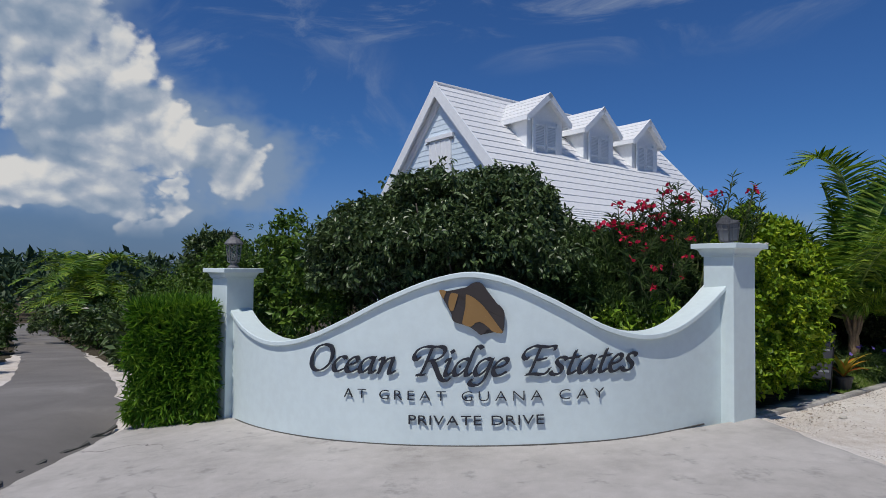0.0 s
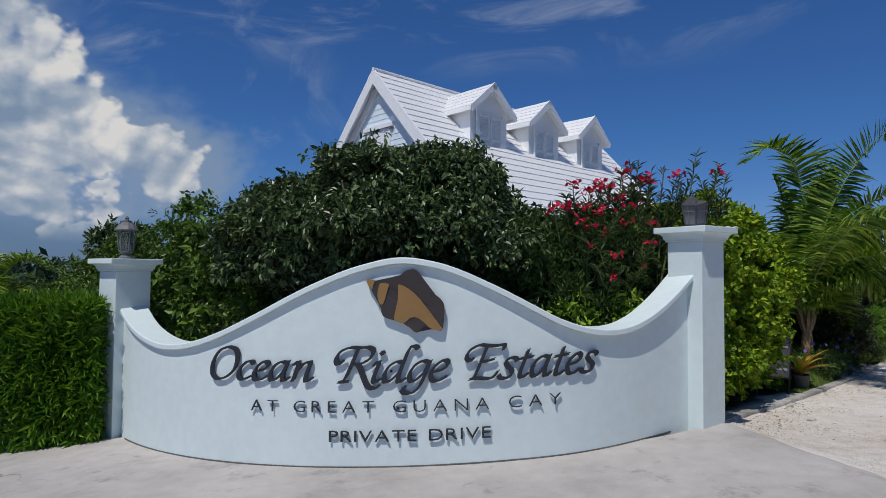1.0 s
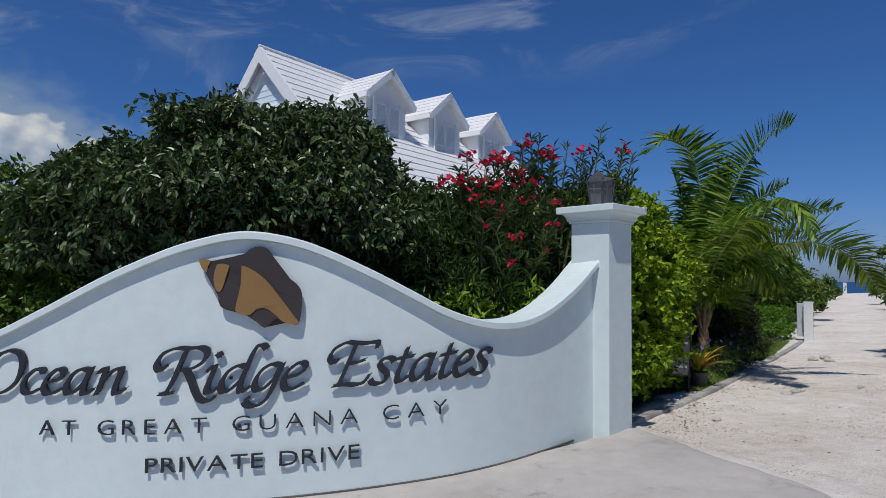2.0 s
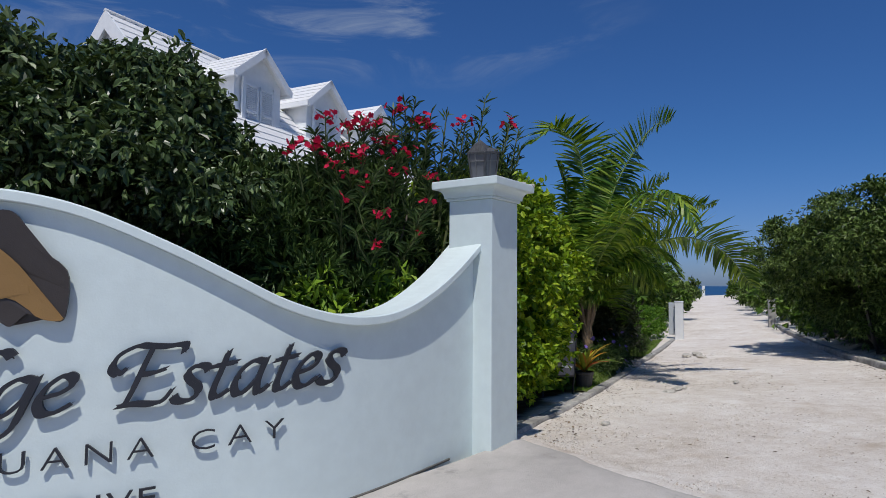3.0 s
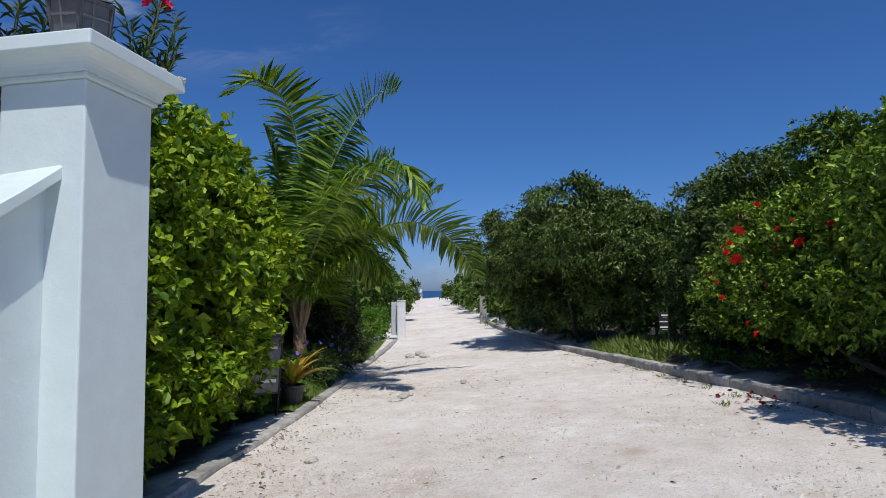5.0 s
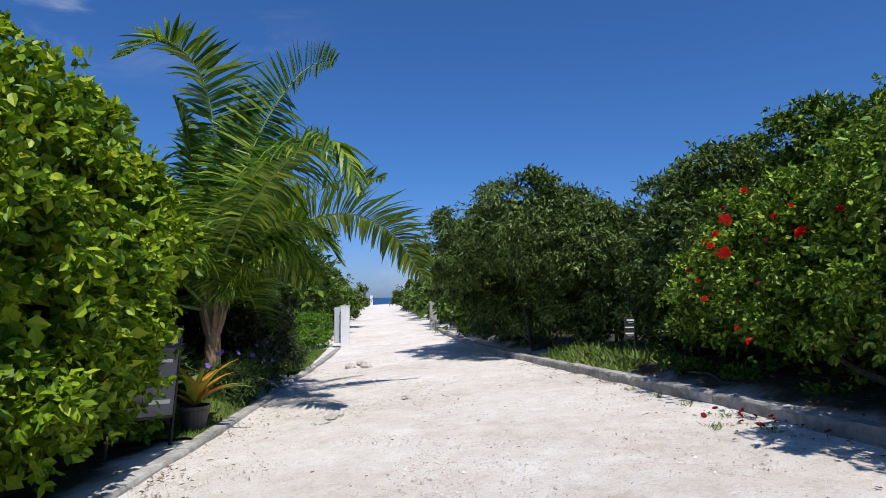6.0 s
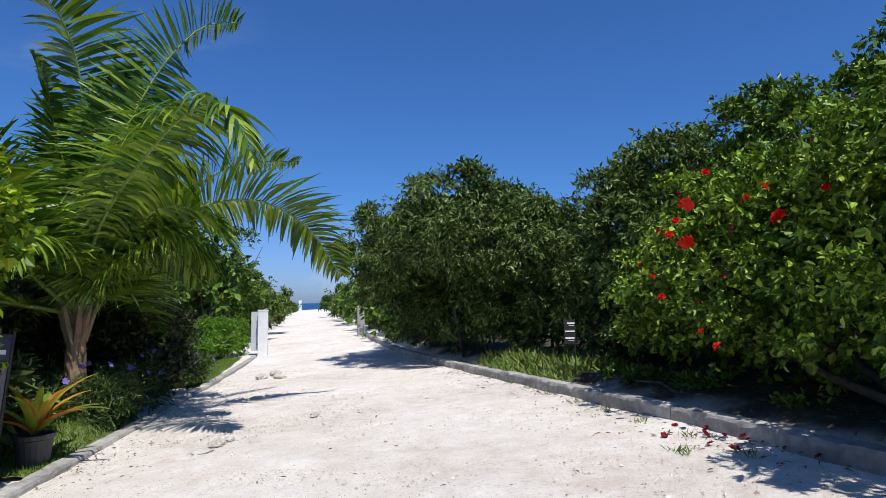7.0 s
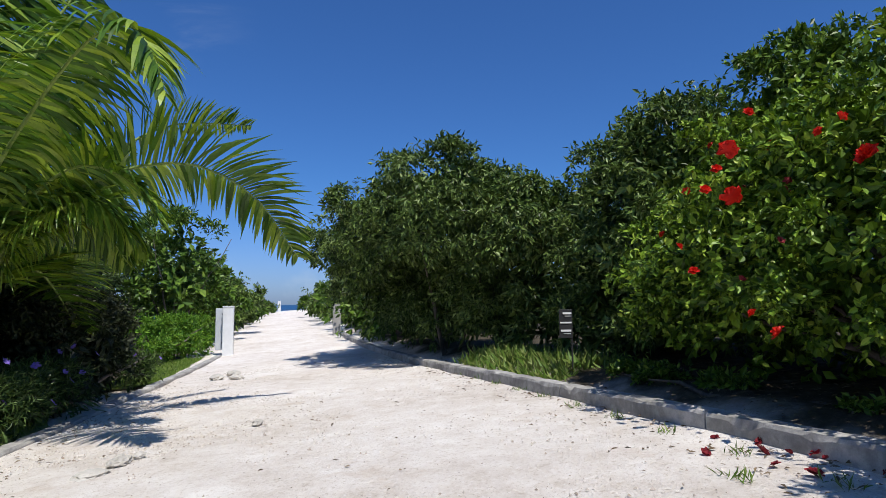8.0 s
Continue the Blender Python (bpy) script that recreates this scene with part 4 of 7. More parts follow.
def lantern_broken(at, m):
    root = thing("lantern", at, "weathered grey box lantern with a crushed roof, leaning on its pillar", "lantern", "lanterns on the pillars")
    part("base", lathe([(0.06, 0), (0.05, 0.015), (0.035, 0.025), (0.06, 0.045)], at, 10), IRON, root)
    tilt = Matrix.Translation(at) @ Matrix.Rotation(radians(20), 4, "Z") @ Matrix.Rotation(radians(-9), 4, "Y") @ Matrix.Rotation(radians(6), 4, "X") @ Matrix.Translation((0, 0, 0.030)) @ Matrix.Diagonal((0.92, 0.92, 0.86, 1))
    flare = 0.022
    for sx, sy in ((1, 1), (1, -1), (-1, 1), (-1, -1)):
        low, high = tilt @ Vector((sx * 0.070, sy * 0.070, 0.005)), tilt @ Vector((sx * (0.070 + flare), sy * (0.070 + flare), 0.255))
        part("corner_bar", tube([low, high], [0.012, 0.012], 4), GREY_WOOD, root)
    for k in range(4):
        turn = tilt @ Matrix.Rotation(k * math.pi / 2, 4, "Z")
        part("rail", box_bm((0.135, 0.016, 0.022), turn @ Matrix.Translation((0, 0.070, 0.012)), 0.003), GREY_WOOD, root)
        part("rail", box_bm((0.178, 0.018, 0.022), turn @ Matrix.Translation((0, 0.092, 0.250)), 0.003), GREY_WOOD, root)
        lean = turn @ Matrix.Translation((0, 0.080, 0.131)) @ Matrix.Rotation(radians(-5), 4, "X")
        part("pane", box_bm((0.146, 0.004, 0.222), lean, 0.001), DUSTY_PANE, root, "dusty grey pane")
        part("glazing_bar", box_bm((0.010, 0.010, 0.222), lean @ Matrix.Translation((0.015, 0.004, 0)), 0.001), IRON, root)
        part("glazing_bar", box_bm((0.146, 0.010, 0.010), lean @ Matrix.Translation((0, 0.004, 0.045)), 0.001), IRON, root)
    roof = bmesh.new()
    ring = [roof.verts.new(tilt @ Vector((sx * 0.100, sy * 0.100, 0.262 + 0.012 * sx))) for sx, sy in ((1, 1), (-1, 1), (-1, -1), (1, -1))]
    mid = [roof.verts.new(tilt @ Vector((sx * 0.045 - 0.02, sy * 0.045, 0.315 - 0.015 * sx))) for sx, sy in ((1, 1), (-1, 1), (-1, -1), (1, -1))]
    tip = roof.verts.new(tilt @ Vector((-0.035, 0, 0.365)))
    for k in range(4):
        roof.faces.new((ring[k], ring[(k + 1) % 4], mid[(k + 1) % 4], mid[k]))
        roof.faces.new((mid[k], mid[(k + 1) % 4], tip))
    roof.faces.new(ring[::-1])
    part("roof", roof, GREY_WOOD, root, "crushed grey metal roof")


lantern_upright(LEFT_M @ Vector((0, 0, 1.70)))
lantern_broken(RIGHT_M @ Vector((0, 0, 2.045)), RIGHT_M)


# ---- the house ----
RIDGE_A = Vector((0.10, 17.85, 7.28))
RD, RN = Vector((0.8096, 0.5870, 0)), Vector((0.5870, -0.8096, 0))
PITCH = 1.05


def hs(along, out, z):
    """A point of the house: metres along the ridge from its gable, out from the ridge line, and world height."""
    p = RIDGE_A + RD * along + RN * out
    return Vector((p.x, p.y, z))


def slabq(bm, a, b, c, d, thick):
    """A plate over four corners, thick downwards."""
    n = (b - a).cross(d - a).normalized()
    if n.z < 0:
        n = -n
    top = [bm.verts.new(p) for p in (a, b, c, d)]
    low = [bm.verts.new(p - n * thick) for p in (a, b, c, d)]
    bm.faces.new(top)
    bm.faces.new(low[::-1])
    for k in range(4):
        bm.faces.new((top[k], low[k], low[(k + 1) % 4], top[(k + 1) % 4]))
    return bm


HOUSE = thing("house", hs(5, 0, land_z(5, 21)), "white clapboard house with a steep white roof and shuttered dormers", "house")
LENGTH, EAVE = 10.6, 3.75


def courses(parent, low_edge, high_edge, n, thick=0.03, lift=0.012):
    """Overlapping roof courses between two edges, each a piece."""
    (l0, l1), (h0, h1) = low_edge, high_edge
    up = (l1 - l0).cross(h0 - l0).normalized()
    if up.z < 0:
        up = -up
    for i in range(n):
        f0, f1 = i / n, (i + 1.08) / n
        f1 = min(f1, 1.0)
        a, b, c, d = l0.lerp(h0, f0) + up * lift, l1.lerp(h1, f0) + up * lift, l1.lerp(h1, f1), l0.lerp(h0, f1)
        part("roof_board", slabq(bmesh.new(), a + up * 0.012, b + up * 0.012, c, d, thick), ROOFING, parent)


def build_house():
    ztop = RIDGE_A.z
    z_eave = ztop - PITCH * EAVE
    zg = land_z(5, 21) - 1.0
    # walls
    for side in (1, -1):
        part("wall", slabq(bmesh.new(), hs(0.24, side * (EAVE - 0.35), zg), hs(LENGTH - 0.24, side * (EAVE - 0.35), zg), hs(LENGTH - 0.24, side * (EAVE - 0.35), z_eave + 0.2), hs(0.24, side * (EAVE - 0.35), z_eave + 0.2), 0.15), SIDING, HOUSE)
    for al in (0.24, LENGTH - 0.24):
        gable = part("gable_wall", gable_block(al, zg, z_eave), SIDING, HOUSE)
        if al < 1:
            n = 26
            for i in range(n):
                z0 = z_eave - 0.6 + i * 0.165
                half = (ztop - 0.12 - z0 - 0.16) / PITCH
                if half < 0.12 or z0 + 0.16 > ztop:
                    continue
                half = min(half, EAVE - 0.35)
                bm = slabq(bmesh.new(), hs(al - 0.012, -half, z0), hs(al - 0.012, half, z0), hs(al - 0.002, half - 0.16 / PITCH, z0 + 0.160), hs(al - 0.002, -half + 0.16 / PITCH, z0 + 0.160), 0.012)
                part("siding_board", bm, SIDING, gable)
    # roof planes with courses, and their rakes and barge boards
    for side in (1, -1):
        roof = part("roof", slabq(bmesh.new(), hs(0, side * EAVE, z_eave), hs(LENGTH, side * EAVE, z_eave), hs(LENGTH, 0, ztop), hs(0, 0, ztop), 0.14), ROOFING, HOUSE, "white painted boarded roof slope")
        courses(roof, (hs(0, side * EAVE, z_eave), hs(LENGTH, side * EAVE, z_eave)), (hs(0, 0, ztop), hs(LENGTH, 0, ztop)), 18)
        zl = z_eave - 0.42 * 1.5
        if side == 1:
            porch = part("porch_roof", slabq(bmesh.new(), hs(0.6, EAVE + 1.5, zl), hs(LENGTH + 1.5, EAVE + 1.5, zl), hs(LENGTH + 1.5, EAVE - 0.15, z_eave + 0.06), hs(0.6, EAVE - 0.15, z_eave + 0.06), 0.10), ROOFING, HOUSE, "shallow white porch roof")
            courses(porch, (hs(0.6, EAVE + 1.5, zl), hs(LENGTH + 1.5, EAVE + 1.5, zl)), (hs(0.6, EAVE - 0.15, z_eave + 0.06), hs(LENGTH + 1.5, EAVE - 0.15, z_eave + 0.06)), 8)
        for al in (-0.02, LENGTH - 0.04):
            bm = slabq(bmesh.new(), hs(al, side * (EAVE + 0.05), z_eave - 0.02), hs(al + 0.06, side * (EAVE + 0.05), z_eave - 0.02), hs(al + 0.06, 0, ztop + 0.04), hs(al, 0, ztop + 0.04), 0.30)
            part("barge_board", bm, HOUSE_WHITE, HOUSE)
            if al < 1:
                bm = slabq(bmesh.new(), hs(0.05, side * (EAVE - 0.1), z_eave - 0.22), hs(0.23, side * (EAVE - 0.1), z_eave - 0.22), hs(0.23, 0, ztop - 0.22), hs(0.05, 0, ztop - 0.22), 0.03)
                part("soffit", bm, HOUSE_WHITE, HOUSE)
                bm = slabq(bmesh.new(), hs(0.15, side * (EAVE - 0.1), z_eave - 0.26), hs(0.23, side * (EAVE - 0.1), z_eave - 0.26), hs(0.23, 0, ztop - 0.26), hs(0.15, 0, ztop - 0.26), 0.22)
                part("frieze_board", bm, HOUSE_WHITE, HOUSE)
    part("ridge_cap", tube([hs(-0.02, 0, ztop + 0.03), hs(LENGTH, 0, ztop + 0.03)], [0.05, 0.05], 8), ROOFING, HOUSE)
    # gable window with shutters
    win = part("window", slabq(bmesh.new(), hs(0.205, -0.55, ztop - 2.75), hs(0.205, 0.55, ztop - 2.75), hs(0.205, 0.55, ztop - 1.75), hs(0.205, -0.55, ztop - 1.75), 0.03), HOUSE_WHITE, HOUSE, "closed white shutters under a bracketed lintel")
    part("lintel", slabq(bmesh.new(), hs(0.15, -0.68, ztop - 1.68), hs(0.15, 0.68, ztop - 1.68), hs(0.15, 0.68, ztop - 1.56), hs(0.15, -0.68, ztop - 1.56), 0.08), HOUSE_WHITE, win)
    for k in range(5):
        o = -0.5 + k * 0.25
        part("shutter_batten", slabq(bmesh.new(), hs(0.19, o - 0.035, ztop - 2.72), hs(0.19, o + 0.035, ztop - 2.72), hs(0.19, o + 0.035, ztop - 1.72), hs(0.19, o - 0.035, ztop - 1.72), 0.02), HOUSE_WHITE, win)
    for o in (-0.58, 0.58):
        for z in (ztop - 2.5, ztop - 1.75):
            part("hinge", slabq(bmesh.new(), hs(0.175, o - 0.09, z), hs(0.175, o + 0.09, z), hs(0.175, o + 0.09, z + 0.035), hs(0.175, o - 0.09, z + 0.035), 0.02), IRON, win)


def gable_block(al, zg, z_eave):
    """The pentagon of a gable wall."""
    bm = bmesh.new()
    half = EAVE - 0.35
    rings = []
    for a in (al, al + 0.15):
        rings.append([bm.verts.new(hs(a, o, z)) for o, z in ((-half, zg), (half, zg), (half, z_eave + 0.2), (0, RIDGE_A.z - 0.12), (-half, z_eave + 0.2))])
    bm.faces.new(rings[0])
    bm.faces.new(rings[1][::-1])
    for k in range(5):
        bm.faces.new((rings[0][k], rings[0][(k + 1) % 5], rings[1][(k + 1) % 5], rings[1][k]))
    return bm


def dormer(al, side=1):
    """A gabled dormer with louvred shutters; al is its middle along the ridge."""
    ztop = RIDGE_A.z
    z_apex, front, hw, slope = ztop - 0.25, 2.15, 0.98, 0.84
    face = front - 0.22
    root = part("dormer", bmesh_prism(al, side, face, z_apex, slope), HOUSE_WHITE, HOUSE, "gabled dormer with closed white louvred shutters")
    for s in (1, -1):
        z_e = z_apex - slope * hw
        back_top, back_low = (ztop - z_apex) / PITCH - 0.05, (ztop - z_e) / PITCH - 0.05
        a, b = hs(al + s * hw, side * front, z_e), hs(al + s * hw, side * back_low, z_e)
        c, d = hs(al, side * back_top, z_apex), hs(al, side * front, z_apex)
        slope_part = part("dormer_roof", slabq(bmesh.new(), a, b, c, d, 0.07), ROOFING, root)
        n = 5
        for i in range(n):
            f0, f1 = i / n, min(1.0, (i + 1.1) / n)
            up = (b - a).cross(d - a).normalized()
            up = up if up.z > 0 else -up
            bm = slabq(bmesh.new(), a.lerp(d, f0) + up * 0.022, b.lerp(c, f0) + up * 0.022, b.lerp(c, f1) + up * 0.004, a.lerp(d, f1) + up * 0.004, 0.025)
            part("roof_board", bm, ROOFING, slope_part)
        bm = slabq(bmesh.new(), hs(al + s * (hw + 0.03), side * (front + 0.02), z_e - 0.015), hs(al + s * (hw + 0.03), side * (front - 0.04), z_e - 0.015), hs(al, side * (front - 0.04), z_apex + 0.02), hs(al, side * (front + 0.02), z_apex + 0.02), 0.17)
        part("barge_board", bm, HOUSE_WHITE, root)
        bm = slabq(bmesh.new(), hs(al + s * (hw + 0.02), side * front, z_e), hs(al + s * (hw - 0.04), side * front, z_e), hs(al + s * (hw - 0.04), side * back_low, z_e), hs(al + s * (hw + 0.02), side * back_low, z_e), 0.13)
        part("fascia", bm, HOUSE_WHITE, root)
        # shutter leaf
        x0, x1 = (0.02, 0.50) if s > 0 else (-0.50, -0.02)
        zb, zt = z_apex - 2.0, z_apex - 0.93
        o = side * (face + 0.03)
        shutter = part("shutter", slabq(bmesh.new(), hs(al + x0, o - 0.02 * side, zb), hs(al + x1, o - 0.02 * side, zb), hs(al + x1, o - 0.02 * side, zt), hs(al + x0, o - 0.02 * side, zt), 0.02), HOUSE_WHITE, root)
        for xx0, xx1, za, zz in ((x0, x0 + 0.05, zb, zt), (x1 - 0.05, x1, zb, zt), (x0, x1, zb, zb + 0.06), (x0, x1, zt - 0.06, zt), (x0, x1, zb + 0.36, zb + 0.41)):
            part("stile", slabq(bmesh.new(), hs(al + xx0, o + 0.025 * side, za), hs(al + xx1, o + 0.025 * side, za), hs(al + xx1, o + 0.025 * side, zz), hs(al + xx0, o + 0.025 * side, zz), 0.03), HOUSE_WHITE, shutter)
        k = 0
        z = zb + 0.075
        while z < zt - 0.08:
            bm = slabq(bmesh.new(), hs(al + x0 + 0.05, o + 0.022 * side, z), hs(al + x1 - 0.05, o + 0.022 * side, z), hs(al + x1 - 0.05, o - 0.004 * side, z + 0.046), hs(al + x0 + 0.05, o - 0.004 * side, z + 0.046), 0.008)
            part("slat", bm, HOUSE_WHITE, shutter)
            z += 0.048
    for s in (1, -1):
        part("window_casing", slabq(bmesh.new(), hs(al + s * 0.51, side * (face + 0.05), z_apex - 2.08), hs(al + s * 0.60, side * (face + 0.05), z_apex - 2.08), hs(al + s * 0.60, side * (face + 0.05), z_apex - 0.84), hs(al + s * 0.51, side * (face + 0.05), z_apex - 0.84), 0.05), HOUSE_WHITE, root)
    part("sill", box_bm((1.3, 0.12, 0.05), Matrix.Translation(hs(al, side * (face + 0.05), z_apex - 2.08)) @ Matrix.Rotation(math.atan2(RD.y, RD.x), 4, "Z"), 0.008), HOUSE_WHITE, root)


def bmesh_prism(al, side, face, z_apex, slope):
    """The dormer's walls: a gabled block that runs back into the roof."""
    bm = bmesh.new()
    hw = 0.78
    z_e = z_apex - slope * hw - 0.03
    rings = []
    for o, keep in ((face, True), (0.4, False)):
        rings.append([bm.verts.new(hs(al + x, side * o, z)) for x, z in ((-hw, z_apex - 2.6), (hw, z_apex - 2.6), (hw, z_e), (0, z_apex - 0.05), (-hw, z_e))])
    bm.faces.new(rings[0])
    bm.faces.new(rings[1][::-1])
    for k in range(5):
        bm.faces.new((rings[0][k], rings[0][(k + 1) % 5], rings[1][(k + 1) % 5], rings[1][k]))
    return bm


build_house()
for al in (2.75, 5.36, 7.98):
    dormer(al)
dormer(2.75, -1)


# ---- plants ----
LEAF_V = np.array([(0, 0, 0), (0.45, 0.5, 0.08), (1, 0, -0.10), (0.45, -0.5, 0.08)])
LEAF_F = np.array([(0, 2, 1), (0, 3, 2)])
OVAL_V = np.array([(0, 0, 0), (0.20, 0.40, 0.06), (0.64, 0.44, 0.03), (1, 0, -0.15), (0.64, -0.44, 0.03), (0.20, -0.40, 0.06)])
OVAL_F = np.array([(0, 2, 1), (0, 3, 2), (0, 4, 3), (0, 5, 4)])


def norm(a):
    return a / np.maximum(np.linalg.norm(a, axis=-1, keepdims=True), 1e-9)


def leaf_mesh(P, X, Z, length, width, oval=False):
    """Folded leaves at P, along X, with the upper side to Z."""
    X = norm(X)
    Z = norm(Z - (Z * X).sum(1, keepdims=True) * X)
    Y = np.cross(Z, X)
    t, tf = (OVAL_V, OVAL_F) if oval else (LEAF_V, LEAF_F)
    V = P[:, None] + X[:, None] * (t[None, :, :1] * length[:, None, None]) + Y[:, None] * (t[None, :, 1:2] * width[:, None, None]) + Z[:, None] * (t[None, :, 2:] * length[:, None, None])
    F = tf[None] + len(t) * np.arange(len(P))[:, None, None]
    return V.reshape(-1, 3), F.reshape(-1, 3)


def shell_points(lobes, n, rng, depth=0.28, rough=0.16, freq=2.2, clumps=2.6, skirt=0.03):
    """Points near the outer skin of a group of rounded lobes, with their outward way."""
    lobes = np.array(lobes, float)
    C, R = lobes[:, :3], lobes[:, 3:]
    area = (R[:, 0] * R[:, 1] + R[:, 1] * R[:, 2] + R[:, 0] * R[:, 2])
    got_p, got_n = [], []
    have = 0
    while have < n:
        k = rng.choice(len(lobes), n, p=area / area.sum())
        d = norm(rng.normal(size=(n, 3)))
        d[:, 2] = np.where(d[:, 2] < -0.75, -d[:, 2], d[:, 2])
        bump = np.array([noise.noise(Vector(q * freq + C[j])) + 0.5 * noise.noise(Vector(q * freq * 2.7 + C[j])) for q, j in zip(d, k)])
        r = (1 + rough * bump) * (1 - depth * rng.random(n) ** 2.2)
        p = C[k] + d * R[k] * r[:, None]
        clump = np.array([noise.noise(Vector(q * clumps)) + 0.6 * noise.noise(Vector(q * clumps * 2.3)) for q in p])
        p = p - d * R[k] * (0.34 * np.clip(0.08 - clump, 0, 0.6) / 0.4)[:, None]
        inside = np.zeros(n, bool)
        for j in range(len(lobes)):
            q = np.linalg.norm((p - C[j]) / R[j], axis=1)
            inside |= (q < 0.80) & (k != j)
        low = p[:, 2] < land(p[:, 0], p[:, 1]) + skirt
        low |= (np.hypot(p[:, 0] - WALL_C[0], p[:, 1] - WALL_C[1]) > 4.66) & (p[:, 2] < 2.0) & (p[:, 0] < 3.2) & (p[:, 0] > -2.9) & (p[:, 1] < 9)
        keep = ~(inside | low)
        got_p.append(p[keep])
        got_n.append(norm(d / R[k])[keep])
        have += keep.sum()
    return np.concatenate(got_p)[:n], np.concatenate(got_n)[:n]


def blocked(p, skirt):
    """Points under the land or in front of the curved wall."""
    low = p[:, 2] < land(p[:, 0], p[:, 1]) + skirt
    return low | (np.hypot(p[:, 0] - WALL_C[0], p[:, 1] - WALL_C[1]) > 4.66) & (p[:, 2] < 2.0) & (p[:, 0] < 3.2) & (p[:, 0] > -2.9) & (p[:, 1] < 9)


def foliage(name, parent, lobes, clusters, per, size, aspect, mat, seed, droop=0.25, spread_=0.9, depth=0.28, rough=0.16, up=0.0, label="leaf canopy", freq=2.2, skirt=0.03, oval=False, tuft=0.0):
    """Sprays of leaves over the lobes, gathered in tufts at the ends of twigs; each spray is a little rosette."""
    rng = np.random.default_rng(seed)
    loose = clusters if not tuft else int(clusters * 0.10)
    p, nrm = shell_points(lobes, loose, rng, depth, rough, freq, 2.6, skirt)
    if tuft:
        bold = clusters - loose
        k = max(12, bold // 24)
        c, cn = shell_points(lobes, k, rng, 0.10, rough, freq, 2.6, skirt)
        j = rng.integers(0, k, bold)
        r = tuft * 1.25 * (0.6 + 0.8 * rng.random(k)) ** 1.2
        d = norm(cn[j] * 0.50 + np.array([0, 0, 0.60]) + rng.normal(size=(bold, 3)) * 0.60)
        q = c[j] - cn[j] * (r[j] * 0.85)[:, None] + d * (r[j] * (0.55 + 0.5 * rng.random(bold)))[:, None] * np.array([1, 1, 0.72])
        ok = ~blocked(q, skirt)
        p, nrm = np.concatenate([p, q[ok]]), np.concatenate([nrm, norm(d * 0.7 + cn[j] * 0.5)[ok]])
    P = np.repeat(p, per, 0)
    N = np.repeat(nrm, per, 0)
    X = N * 0.55 + rng.normal(size=P.shape) * spread_
    X[:, 2] += up - droop * (0.5 + rng.random(len(P)))
    X = norm(X)
    L = size * (0.55 + 0.7 * rng.random(len(P)))
    P = P + X * (L * 0.25 * rng.random(len(P)))[:, None] + rng.normal(size=P.shape) * size * 0.24
    Z = N * 0.6 + np.array([0, 0, 0.70]) + rng.normal(size=P.shape) * 0.75
    V, F = leaf_mesh(P, X, Z, L, L * aspect * (0.85 + 0.3 * rng.random(len(P))), oval)
    return raw(name, V, F, mat, parent, label, kind="stuff")


def branches(parent, base, lobes, mat, seed, n=7, r0=0.04):
    """Stems from the foot into the lobes."""
    rng = random.Random(seed)
    for i in range(n):
        c = lobes[i % len(lobes)]
        foot = Vector((base[0] + rng.uniform(-0.2, 0.2), base[1] + rng.uniform(-0.2, 0.2), base[2] - 0.1))
        tip = Vector((c[0] + rng.uniform(-0.7, 0.7) * c[3], c[1] + rng.uniform(-0.7, 0.7) * c[4], c[2] + rng.uniform(0.1, 0.6) * c[5]))
        pts = []
        for k in range(7):
            f = k / 6
            q = foot.lerp(tip, f)
            q += Vector((rng.uniform(-1, 1), rng.uniform(-1, 1), rng.uniform(-0.3, 1) * 0.5)) * 0.10 * math.sin(f * math.pi)
            pts.append(q)
        part("branch", tube(pts, [r0 * (1 - 0.8 * k / 6) for k in range(7)], 6), mat, parent, smooth=True)


def bush(name, lobes, clusters, per, size, aspect, mat, seed, label, category="bush", group="", stems=6, stem_mat=None, tuft=0.24, hollow=0.0, back=(0.0, 0.0), **kw):
    lobes = [tuple(l) for l in lobes]
    x, y = np.mean([l[0] for l in lobes]), np.mean([l[1] for l in lobes])
    root = thing(name, (x, y, land_z(x, y)), label, category, group)
    branches(root, (x, y, land_z(x, y)), lobes, stem_mat or BARK, seed, stems)
    foliage("foliage", root, lobes, clusters, per, size, aspect, mat, seed + 1, tuft=tuft, **kw)
    inner = [(l[0] + back[0], l[1] + back[1], l[2] - 0.06, l[3] * 0.72, l[4] * 0.72, l[5] * 0.74) for l in lobes]
    foliage("inner_foliage", root, inner, max(150, clusters // 4), per, size * 1.7, aspect * 1.1, mat, seed + 2, depth=0.5, droop=0.3, skirt=kw.get("skirt", 0.03) - hollow)
    return root


def lob(u, v, z, ru, rv, rz):
    x, y = uv(u, v)
    r = (ru + rv) / 2
    return (x, y, z, r, r, rz)


